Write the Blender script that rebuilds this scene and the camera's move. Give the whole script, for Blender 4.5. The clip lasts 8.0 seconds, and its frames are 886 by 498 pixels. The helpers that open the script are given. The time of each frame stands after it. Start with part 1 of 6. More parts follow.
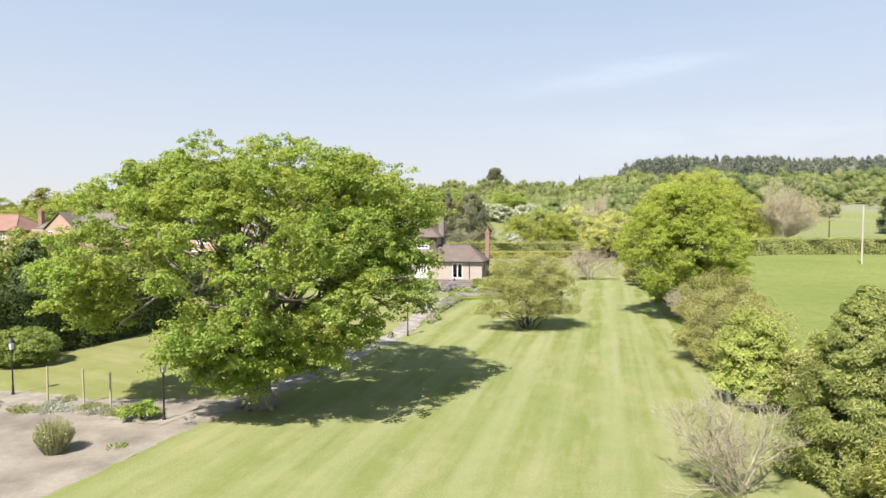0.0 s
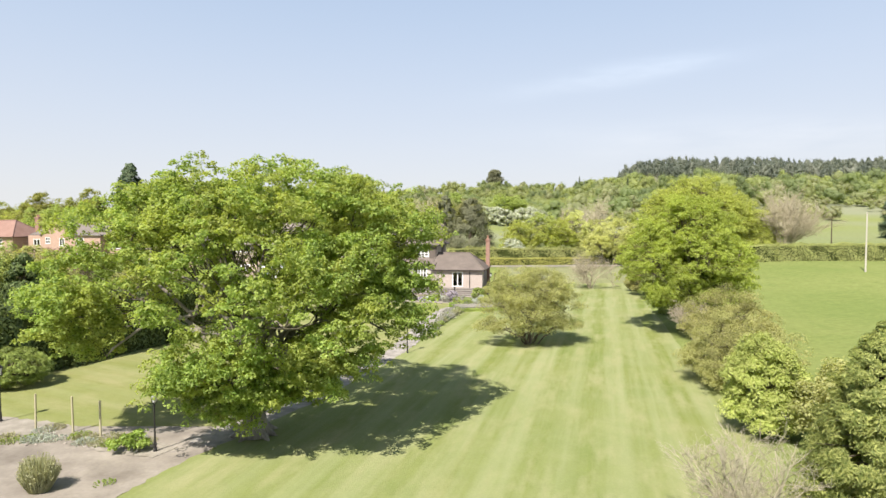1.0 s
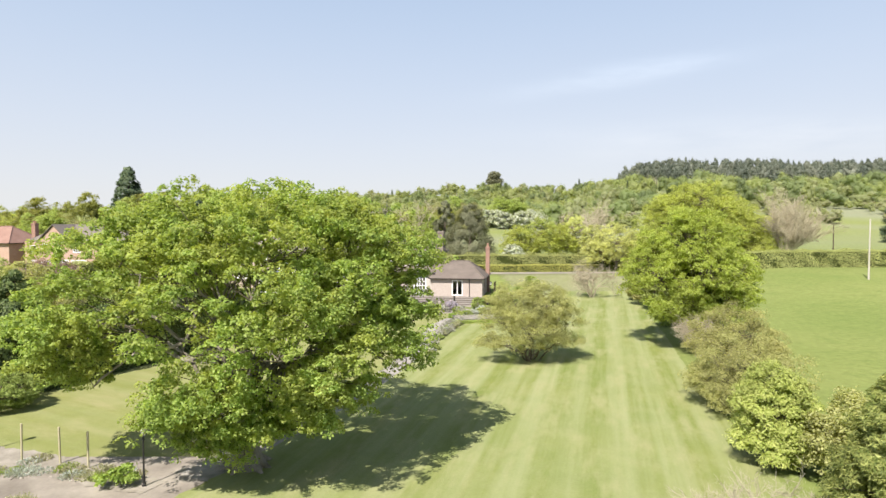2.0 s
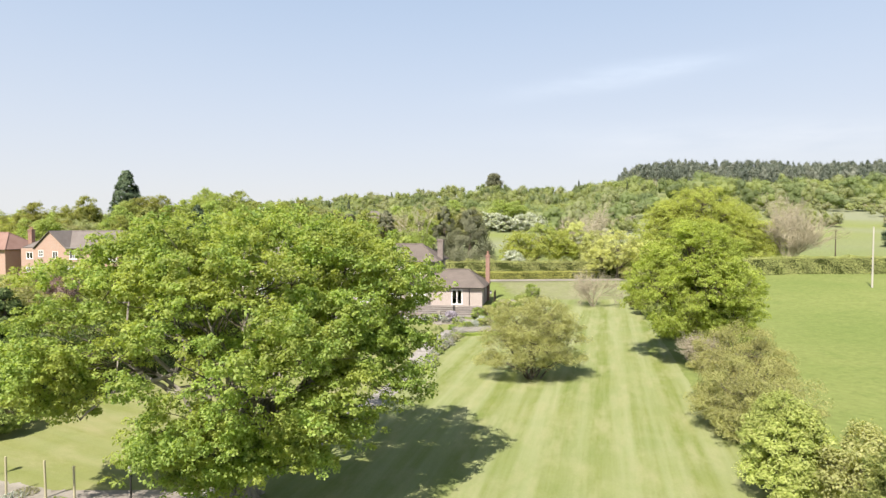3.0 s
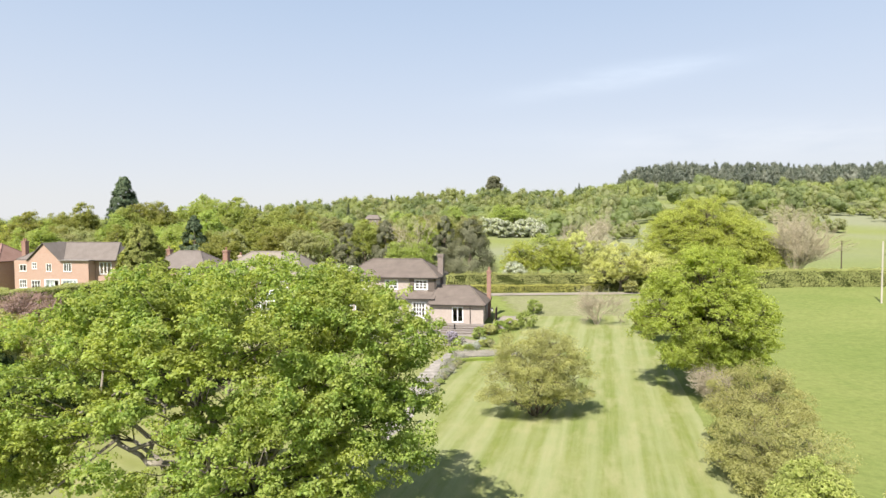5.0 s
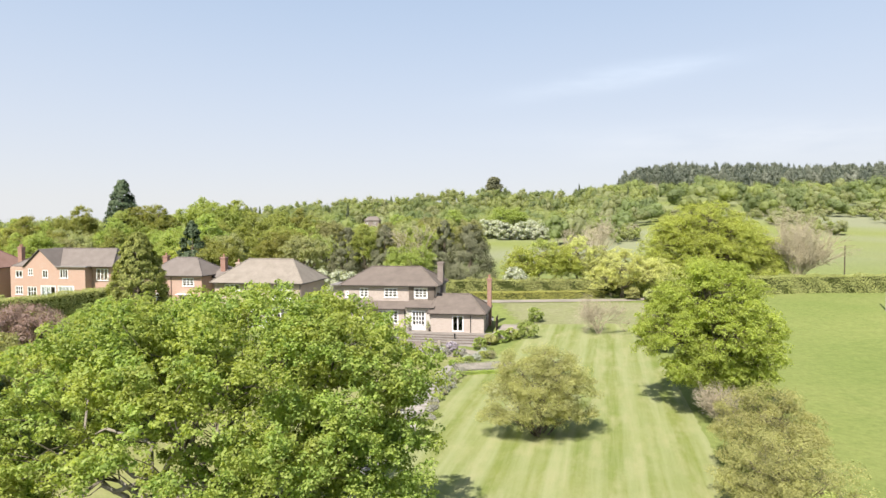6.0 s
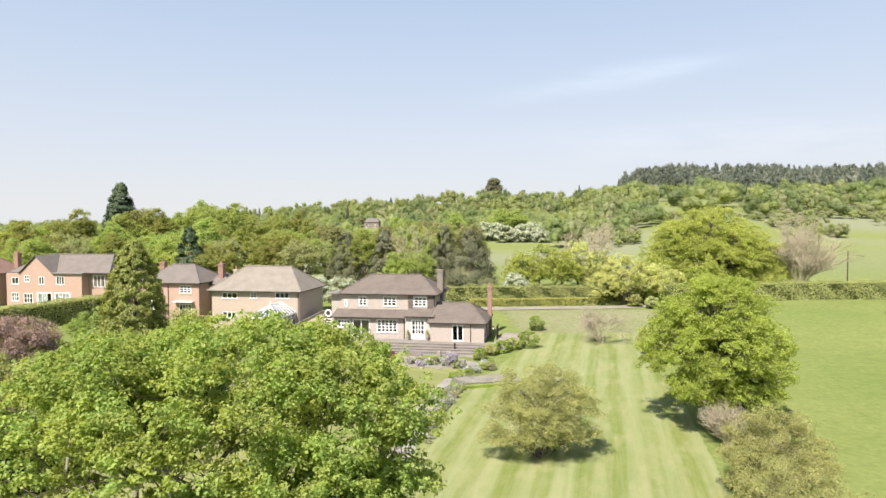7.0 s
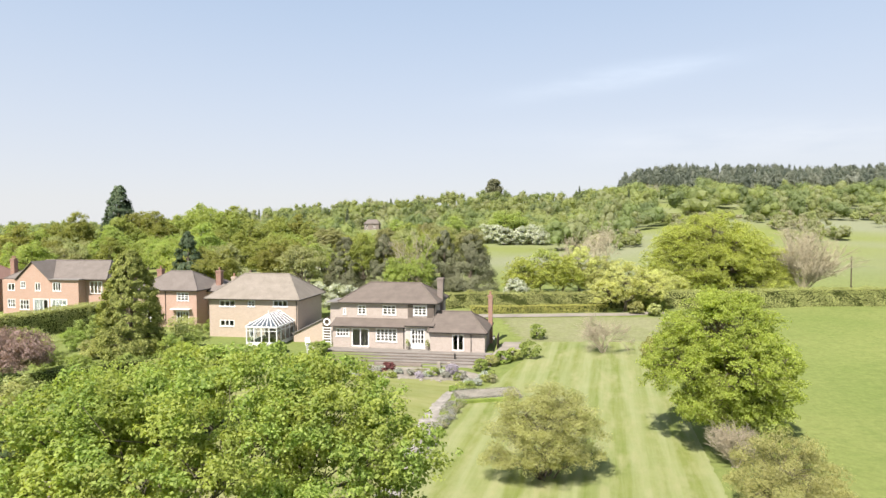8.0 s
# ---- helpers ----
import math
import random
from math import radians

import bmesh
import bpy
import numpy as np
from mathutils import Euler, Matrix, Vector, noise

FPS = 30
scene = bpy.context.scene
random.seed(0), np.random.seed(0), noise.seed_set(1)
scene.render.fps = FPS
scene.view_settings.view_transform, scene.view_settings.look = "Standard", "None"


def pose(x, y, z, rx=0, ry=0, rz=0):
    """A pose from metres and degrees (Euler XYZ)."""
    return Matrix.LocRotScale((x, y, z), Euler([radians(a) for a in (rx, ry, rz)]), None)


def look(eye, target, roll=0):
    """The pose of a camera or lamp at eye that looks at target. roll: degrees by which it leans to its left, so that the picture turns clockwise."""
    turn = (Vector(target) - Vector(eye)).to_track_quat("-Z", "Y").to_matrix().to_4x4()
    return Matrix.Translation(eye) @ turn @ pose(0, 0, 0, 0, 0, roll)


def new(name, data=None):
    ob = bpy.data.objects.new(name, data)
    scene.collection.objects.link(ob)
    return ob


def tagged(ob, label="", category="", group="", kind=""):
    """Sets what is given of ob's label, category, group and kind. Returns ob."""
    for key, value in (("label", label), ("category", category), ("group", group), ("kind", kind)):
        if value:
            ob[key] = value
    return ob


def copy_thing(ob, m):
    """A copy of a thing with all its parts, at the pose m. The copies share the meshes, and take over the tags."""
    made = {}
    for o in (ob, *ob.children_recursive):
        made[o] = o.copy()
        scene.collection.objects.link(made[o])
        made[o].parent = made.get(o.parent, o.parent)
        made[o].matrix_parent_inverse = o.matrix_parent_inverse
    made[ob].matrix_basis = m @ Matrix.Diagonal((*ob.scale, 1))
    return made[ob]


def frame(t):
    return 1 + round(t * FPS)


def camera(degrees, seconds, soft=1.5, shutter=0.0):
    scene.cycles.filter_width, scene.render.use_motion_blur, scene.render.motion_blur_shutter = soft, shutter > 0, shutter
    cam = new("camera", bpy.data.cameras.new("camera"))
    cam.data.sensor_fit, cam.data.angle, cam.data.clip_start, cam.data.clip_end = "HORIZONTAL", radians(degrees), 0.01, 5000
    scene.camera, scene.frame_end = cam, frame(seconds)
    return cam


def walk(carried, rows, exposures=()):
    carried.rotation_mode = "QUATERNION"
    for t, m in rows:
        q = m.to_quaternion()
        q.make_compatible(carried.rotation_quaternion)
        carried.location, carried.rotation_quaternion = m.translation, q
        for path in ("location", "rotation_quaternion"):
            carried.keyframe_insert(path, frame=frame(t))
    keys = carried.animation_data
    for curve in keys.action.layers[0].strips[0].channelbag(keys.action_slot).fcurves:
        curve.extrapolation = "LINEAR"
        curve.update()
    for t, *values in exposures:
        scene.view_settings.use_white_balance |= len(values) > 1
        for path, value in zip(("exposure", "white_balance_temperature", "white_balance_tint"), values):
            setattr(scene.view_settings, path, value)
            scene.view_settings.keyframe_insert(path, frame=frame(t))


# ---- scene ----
cam = camera(72.0, 8.0)
METRES, EYE, TILT, LEAN, TURN, DEPTH = 9.0, 7.6, -2.7, 0.0, 0.0, 1.446
ROWS = [
    (0.0, 0.0, 0.0, 0.0, 0.0, 0.0, -0.0),
    (0.5, -0.0026, 0.03, 0.0496, -0.01, 0.07, -0.0),
    (1.0, -0.0038, 0.0589, 0.0994, -0.03, 0.16, 0.02),
    (1.5, -0.0033, 0.0876, 0.1503, -0.06, 0.23, 0.04),
    (3.0, -0.0008, 0.1788, 0.3117, -0.14, 0.41, 0.09),
    (3.5, -0.0014, 0.2108, 0.363, -0.16, 0.47, 0.09),
    (4.0, -0.003, 0.2435, 0.4146, -0.15, 0.52, 0.11),
    (4.5, -0.0051, 0.276, 0.4665, -0.15, 0.56, 0.12),
    (6.0, -0.0051, 0.3822, 0.631, -0.17, 0.57, 0.2),
    (6.5, -0.0019, 0.417, 0.6849, -0.18, 0.59, 0.24),
    (7.0, -0.0011, 0.4513, 0.7403, -0.18, 0.6, 0.24),
    (7.5, -0.0007, 0.4858, 0.7954, -0.17, 0.62, 0.25),
    (8.0, -0.0009, 0.5235, 0.8513, -0.17, 0.61, 0.25),
]
walk(cam, [(t, pose(0, 0, EYE, TILT, LEAN, TURN) @ pose(METRES * x, METRES * DEPTH * y, METRES * z, 90 + pitch / DEPTH, roll, yaw / DEPTH)) for t, x, y, z, yaw, pitch, roll in ROWS])

# ---- world, sun ----
SUN_EL, SUN_AZ = 52.5, 29.0  # degrees; shadows fall towards (sin az, cos az)
world = bpy.data.worlds.new("sky")
scene.world = world
world.use_nodes = True
wn, wl = world.node_tree.nodes, world.node_tree.links
wn.clear()
sky = wn.new("ShaderNodeTexSky")
sky.sky_type = "NISHITA"
sky.sun_disc = False
sky.sun_elevation = radians(SUN_EL)
sky.sun_rotation = radians(SUN_AZ + 180)
sky.altitude = 100
sky.air_density, sky.dust_density, sky.ozone_density = 0.6, 1.0, 0.6
coord = wn.new("ShaderNodeTexCoord")
# thin high cloud: a drawn-out wisp and a broad faint bank low down
cmap = wn.new("ShaderNodeMapping")
cmap.inputs["Rotation"].default_value = (0, radians(9), radians(20))
cmap.inputs["Scale"].default_value = (3.0, 3.0, 14.0)
cloud = wn.new("ShaderNodeTexNoise")
cloud.inputs["Scale"].default_value = 2.1
cloud.inputs["Detail"].default_value = 7
cloud.inputs["Roughness"].default_value = 0.55
cramp = wn.new("ShaderNodeMapRange")
cramp.inputs["From Min"].default_value = 0.30
cramp.inputs["From Max"].default_value = 0.75


def sky_math(op, a, b=0.0):
    nd = wn.new("ShaderNodeMath")
    nd.operation = op
    for k, v in enumerate((a, b)):
        if isinstance(v, (int, float)):
            nd.inputs[k].default_value = v
        else:
            wl.new(v, nd.inputs[k])
    return nd.outputs["Value"]


def wisp(u, v, u0, v0, slope, long, thick, strength):
    """A soft streak of cloud in the sky about the direction (u0, 1, v0)."""
    du = sky_math("SUBTRACT", u, u0)
    dv = sky_math("SUBTRACT", sky_math("SUBTRACT", v, v0), sky_math("MULTIPLY", du, slope))
    q = sky_math("ADD", sky_math("POWER", sky_math("ABSOLUTE", sky_math("DIVIDE", du, long)), 2.0), sky_math("POWER", sky_math("ABSOLUTE", sky_math("DIVIDE", dv, thick)), 2.0))
    return sky_math("MULTIPLY", sky_math("POWER", 2.718, sky_math("MULTIPLY", q, -1.0)), strength)


sep = wn.new("ShaderNodeSeparateXYZ")
veil = wn.new("ShaderNodeValToRGB")  # summer haze that whitens towards the horizon and thins overhead
veil.color_ramp.elements[0].position, veil.color_ramp.elements[0].color = 0.0, (0.90, 0.90, 0.90, 1)
veil.color_ramp.elements[1].position, veil.color_ramp.elements[1].color = 1.0, (0.15, 0.15, 0.15, 1)
mid_haze = veil.color_ramp.elements.new(0.40)
mid_haze.color = (0.54, 0.54, 0.54, 1)
most = wn.new("ShaderNodeMath")
most.operation = "ADD"
most.use_clamp = True
mixsky = wn.new("ShaderNodeMixRGB")
haze = wn.new("ShaderNodeMixRGB")  # the haze turns bluer overhead
haze.inputs["Color1"].default_value = (8.4, 8.45, 8.6, 1)
haze.inputs["Color2"].default_value = (7.5, 9.2, 11.7, 1)
up = wn.new("ShaderNodeMapRange")
up.inputs["From Min"].default_value = 0.04
up.inputs["From Max"].default_value = 0.36
back = wn.new("ShaderNodeBackground")
back.inputs["Strength"].default_value = 0.054
wout = wn.new("ShaderNodeOutputWorld")
wl.new(coord.outputs["Generated"], cmap.inputs["Vector"])
wl.new(cmap.outputs["Vector"], cloud.inputs["Vector"])
wl.new(cloud.outputs["Fac"], cramp.inputs["Value"])
wl.new(coord.outputs["Generated"], sep.inputs["Vector"])
wl.new(sep.outputs["Z"], veil.inputs["Fac"])
wl.new(sep.outputs["Z"], up.inputs["Value"])
wl.new(up.outputs["Result"], haze.inputs["Fac"])
wl.new(haze.outputs["Color"], mixsky.inputs["Color2"])
ahead = sky_math("MAXIMUM", sep.outputs["Y"], 0.05)
su, sv = sky_math("DIVIDE", sep.outputs["X"], ahead), sky_math("DIVIDE", sep.outputs["Z"], ahead)
wisps = sky_math("ADD", wisp(su, sv, 0.30, 0.240, 0.16, 0.16, 0.016, 0.28), wisp(su, sv, 0.62, 0.140, 0.03, 0.40, 0.030, 0.22))
wl.new(sky_math("MULTIPLY", wisps, cramp.outputs["Result"]), most.inputs[0])
wl.new(veil.outputs["Color"], most.inputs[1])
wl.new(most.outputs["Value"], mixsky.inputs["Fac"])
wl.new(sky.outputs["Color"], mixsky.inputs["Color1"])
wl.new(mixsky.outputs["Color"], back.inputs["Color"])
wl.new(back.outputs["Background"], wout.inputs["Surface"])

sun_data = bpy.data.lights.new("sun", "SUN")
sun_data.energy = 5.0
sun_data.angle = radians(0.6)
sun_data.color = (1.0, 0.91, 0.84)
sun = new("sun", sun_data)
_el, _az = radians(SUN_EL), radians(SUN_AZ)
sun.matrix_basis = look((-60, -80, 120), (-60 + math.cos(_el) * math.sin(_az), -80 + math.cos(_el) * math.cos(_az), 120 - math.sin(_el)))
scene.view_settings.exposure = 0.95


# ---- materials ----
def lin(r, g, b):
    """Linear colour from 0..255."""
    f = lambda c: c / 12.92 if c <= 0.04045 else ((c + 0.055) / 1.055) ** 2.4
    return (f(r / 255), f(g / 255), f(b / 255), 1)


class Mat:
    """A small builder for node materials."""

    def __init__(self, name, rough=0.8, metal=0.0, spec=0.3):
        self.m = bpy.data.materials.new(name)
        self.m.use_nodes = True
        self.n, self.l = self.m.node_tree.nodes, self.m.node_tree.links
        self.bsdf = self.n["Principled BSDF"]
        self.bsdf.inputs["Roughness"].default_value = rough
        self.bsdf.inputs["Metallic"].default_value = metal
        self.bsdf.inputs["Specular IOR Level"].default_value = spec
        self.out = self.n["Material Output"]

    def node(self, kind, **values):
        nd = self.n.new(kind)
        for k, v in values.items():
            nd.inputs[k.replace("_", " ")].default_value = v
        return nd

    def coords(self, world=True):
        if world:
            return self.n.new("ShaderNodeNewGeometry").outputs["Position"]
        return self.n.new("ShaderNodeTexCoord").outputs["Object"]

    def noise(self, scale, detail=4.0, rough=0.55, world=True, stretch=None, turn=0.0):
        v = self.coords(world)
        if stretch or turn:
            mp = self.node("ShaderNodeMapping")
            mp.inputs["Scale"].default_value = stretch or (1, 1, 1)
            mp.inputs["Rotation"].default_value = (0, 0, turn)
            self.l.new(v, mp.inputs["Vector"])
            v = mp.outputs["Vector"]
        nz = self.node("ShaderNodeTexNoise", Scale=scale, Detail=detail, Roughness=rough)
        self.l.new(v, nz.inputs["Vector"])
        return nz.outputs["Fac"]

    def span(self, fac, a, b, lo=0.0, hi=1.0):
        r = self.node("ShaderNodeMapRange")
        r.inputs["From Min"].default_value, r.inputs["From Max"].default_value = a, b
        r.inputs["To Min"].default_value, r.inputs["To Max"].default_value = lo, hi
        self.l.new(fac, r.inputs["Value"])
        return r.outputs["Result"]

    def math(self, op, a, b=0.0):
        m = self.n.new("ShaderNodeMath")
        m.operation = op
        for i, v in enumerate((a, b)):
            if isinstance(v, (int, float)):
                m.inputs[i].default_value = v
            else:
                self.l.new(v, m.inputs[i])
        return m.outputs["Value"]

    def mix(self, fac, a, b, mode="MIX"):
        m = self.n.new("ShaderNodeMixRGB")
        m.blend_type = mode
        for key, v in (("Fac", fac), ("Color1", a), ("Color2", b)):
            if isinstance(v, (tuple, float, int)):
                m.inputs[key].default_value = v
            else:
                self.l.new(v, m.inputs[key])
        return m.outputs["Color"]

    def color(self, c):
        if isinstance(c, tuple):
            self.bsdf.inputs["Base Color"].default_value = c
        else:
            self.l.new(c, self.bsdf.inputs["Base Color"])
        return self

    def bump(self, height, strength=0.4, distance=0.05):
        b = self.node("ShaderNodeBump", Strength=strength, Distance=distance)
        self.l.new(height, b.inputs["Height"])
        self.l.new(b.outputs["Normal"], self.bsdf.inputs["Normal"])
        return self


def two_tone(name, a, b, scale, rough=0.85, spec=0.2, bump=0.3, fine=None, dist=0.03, stretch=None):
    """Two colours broken up by coarse and fine noise."""
    m = Mat(name, rough, spec=spec)
    coarse = m.span(m.noise(scale, 5, stretch=stretch), 0.3, 0.7)
    c = m.mix(coarse, a, b)
    f = m.noise(fine or scale * 9, 3, stretch=stretch)
    c = m.mix(0.35, c, m.mix(f, (0.25, 0.25, 0.25, 1), (0.75, 0.75, 0.75, 1)), "OVERLAY")
    m.color(c).bump(f, bump, dist)
    return m.m


def leaf_material(name, a, b, glow=0.35, tint=0.3, rough=0.55, patch=0.55, swing=0.17, third=None, kinds=None):
    """Leaves: two greens, varied leaf by leaf and tree by tree; light passes through them."""
    m = Mat(name, rough, spec=0.25)
    isl = m.n.new("ShaderNodeNewGeometry").outputs["Random Per Island"]
    c = m.mix(isl, a, b)
    if kinds:  # each far tree of one mesh has a colour of its own kind
        ramp = m.node("ShaderNodeValToRGB")
        tree = m.node("ShaderNodeAttribute")
        tree.attribute_name = "tree_kind"
        m.l.new(tree.outputs["Fac"], ramp.inputs["Fac"])
        for k, (place, col) in enumerate(kinds):
            e = ramp.color_ramp.elements[k] if k < 2 else ramp.color_ramp.elements.new(place)
            e.position, e.color = place, (*col, 1)
        c = m.mix(0.12, ramp.outputs["Color"], c)
    rnd = m.n.new("ShaderNodeObjectInfo").outputs["Random"]
    hue = m.node("ShaderNodeHueSaturation")
    m.l.new(m.span(rnd, 0, 1, 0.5 - 0.035 * tint / 0.3, 0.5 + 0.006 * tint / 0.3), hue.inputs["Hue"])
    m.l.new(m.span(rnd, 0, 1, 1 - 0.25 * tint / 0.3, 1 + 0.2 * tint / 0.3), hue.inputs["Value"])
    coarse = m.noise(patch, 3)
    if third:
        c = m.mix(m.span(m.noise(patch * 1.3, 2, 0.5, True, (1, 1, 0.4), 0.6), 0.42, 0.6), c, third)
    tone = m.span(coarse, 0.3, 0.7, 1 - swing, 1 + swing)
    m.l.new(c, hue.inputs["Color"])
    c = m.mix(1.0, hue.outputs["Color"], tone, "MULTIPLY")
    m.color(c)
    tr = m.node("ShaderNodeBsdfTranslucent")
    m.l.new(m.mix(1.0, c, (1.15, 1.1, 0.55, 1), "MULTIPLY"), tr.inputs["Color"])
    mx = m.n.new("ShaderNodeMixShader")
    mx.inputs["Fac"].default_value = glow
    m.l.new(m.bsdf.outputs["BSDF"], mx.inputs[1])
    m.l.new(tr.outputs["BSDF"], mx.inputs[2])
    m.l.new(mx.outputs["Shader"], m.out.inputs["Surface"])
    return m.m


LEAF = {
    "oak": leaf_material("oak_leaf", (0.172, 0.270, 0.058, 1), (0.405, 0.52, 0.142, 1), 0.5, 0.06, third=(0.355, 0.42, 0.105, 1)),
    "oak_fresh": leaf_material("young_oak_leaf", (0.295, 0.385, 0.085, 1), (0.51, 0.595, 0.158, 1), 0.58, 0.06),
    "oak_far": leaf_material("mature_oak_leaf", (0.36, 0.41, 0.105, 1), (0.525, 0.575, 0.18, 1), 0.58, 0.06),
    "bronze": leaf_material("bronze_leaf", (0.325, 0.36, 0.128, 1), (0.515, 0.53, 0.245, 1), 0.5, 0.06),
    "tan": leaf_material("tan_leaf", (0.265, 0.282, 0.098, 1), (0.44, 0.44, 0.185, 1), 0.42, 0.06),
    "gold": leaf_material("golden_leaf", (0.262, 0.337, 0.076, 1), (0.5, 0.551, 0.19, 1), 0.4, 0.1),
    "yew": leaf_material("dark_conifer_leaf", (0.0698, 0.114, 0.0624, 1), (0.14, 0.184, 0.0955, 1), 0.2, 0.1),
    "cypress": leaf_material("cypress_spray", (0.145, 0.178, 0.0408, 1), (0.436, 0.459, 0.143, 1), 0.35, 0.1),
    "gold_cypress": leaf_material("golden_cypress_spray", (0.145, 0.194, 0.0459, 1), (0.427, 0.469, 0.143, 1), 0.35, 0.1),
    "leyland": leaf_material("leyland_spray", (0.112, 0.168, 0.0408, 1), (0.417, 0.469, 0.153, 1), 0.35, 0.1),
    "box": leaf_material("box_leaf", (0.17, 0.24, 0.0592, 1), (0.359, 0.428, 0.122, 1), 0.35, 0.1),
    "hedge": leaf_material("hedge_leaf", (0.302, 0.352, 0.126, 1), (0.448, 0.481, 0.195, 1), 0.35, 0.1),
    "hedge_dark": leaf_material("dark_hedge_leaf", (0.0489, 0.0808, 0.0257, 1), (0.14, 0.184, 0.0551, 1), 0.2, 0.1),
    "privet": leaf_material("golden_privet_leaf", (0.335, 0.365, 0.0845, 1), (0.521, 0.522, 0.169, 1), 0.35, 0.1),
    "purple": leaf_material("purple_leaf", (0.24, 0.17, 0.155, 1), (0.40, 0.30, 0.27, 1), 0.35, 0.1),
    "red": leaf_material("red_shrub_leaf", (0.168, 0.0588, 0.0588, 1), (0.293, 0.14, 0.117, 1), 0.3, 0.1),
    "wood_a": leaf_material("woodland_leaf", (0.245, 0.325, 0.09, 1), (0.385, 0.455, 0.135, 1), 0.5, 0.34, patch=0.3, swing=0.08),
    # olive-grey leaves: distance haze is partly put into this colour
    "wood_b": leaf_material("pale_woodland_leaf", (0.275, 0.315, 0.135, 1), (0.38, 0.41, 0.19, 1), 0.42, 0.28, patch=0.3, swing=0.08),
    "pine": leaf_material("pine_needle", (0.15, 0.165, 0.098, 1), (0.235, 0.245, 0.15, 1), 0.3, 0.12, patch=0.3, swing=0.15),
    # far leaves greyed and more translucent: distance haze put into the material
    "far": leaf_material("hazed_hillside_leaf", (0.207, 0.273, 0.101, 1), (0.322, 0.373, 0.186, 1), 0.58, 0.1, patch=0.2, swing=0.1,
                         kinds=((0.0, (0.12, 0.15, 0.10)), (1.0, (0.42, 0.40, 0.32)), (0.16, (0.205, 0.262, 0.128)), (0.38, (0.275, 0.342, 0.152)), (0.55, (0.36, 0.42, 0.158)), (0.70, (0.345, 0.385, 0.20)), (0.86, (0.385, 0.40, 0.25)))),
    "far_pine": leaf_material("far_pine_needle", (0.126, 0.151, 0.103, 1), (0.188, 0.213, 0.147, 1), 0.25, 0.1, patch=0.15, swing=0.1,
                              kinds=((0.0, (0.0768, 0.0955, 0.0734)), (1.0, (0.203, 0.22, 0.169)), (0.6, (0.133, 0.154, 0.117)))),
    "willow": leaf_material("willow_leaf", (0.50, 0.545, 0.20, 1), (0.64, 0.685, 0.32, 1), 0.5, 0.1),
    "blossom": leaf_material("may_blossom", (0.33, 0.39, 0.22, 1), (0.66, 0.69, 0.63, 1), 0.4, 0.05),
    "lavender": leaf_material("lavender_leaf", (0.266, 0.275, 0.22, 1), (0.391, 0.39, 0.353, 1), 0.25, 0.1),
    "lilac": leaf_material("lilac_flower", (0.336, 0.301, 0.381, 1), (0.475, 0.441, 0.507, 1), 0.3, 0.1),
    "silver": leaf_material("silver_leaf", (0.339, 0.38, 0.321, 1), (0.506, 0.548, 0.491, 1), 0.25, 0.1),
    "dry": leaf_material("dry_stalk", (0.262, 0.269, 0.143, 1), (0.437, 0.448, 0.27, 1), 0.3, 0.1),
    "fern": leaf_material("fresh_fern_leaf", (0.204, 0.306, 0.0612, 1), (0.369, 0.469, 0.122, 1), 0.45, 0.1),
}
BARK = two_tone("bark", lin(84, 75, 63), lin(136, 127, 112), 3.0, 0.95, 0.1, 0.7, 24, 0.06, (1, 1, 0.25))
OAK_BARK = two_tone("lichened_oak_bark", lin(98, 92, 80), lin(160, 155, 142), 2.2, 0.95, 0.1, 0.7, 20, 0.06, (1, 1, 0.3))
TWIG = two_tone("oak_twig", lin(70, 66, 52), lin(112, 107, 92), 5.0, 0.95, 0.1, 0.3)
PALE_TWIG = two_tone("pale_twig", lin(150, 144, 122), lin(174, 168, 147), 5.0, 0.9, 0.1, 0.2)
TAN_TWIG = two_tone("tan_twig", lin(160, 152, 126), lin(178, 171, 146), 5.0, 0.9, 0.1, 0.2)
DULL_TWIG = two_tone("dull_twig", lin(150, 141, 120), lin(172, 164, 142), 5.0, 0.9, 0.1, 0.2)
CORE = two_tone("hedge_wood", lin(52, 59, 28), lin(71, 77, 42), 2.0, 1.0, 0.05)


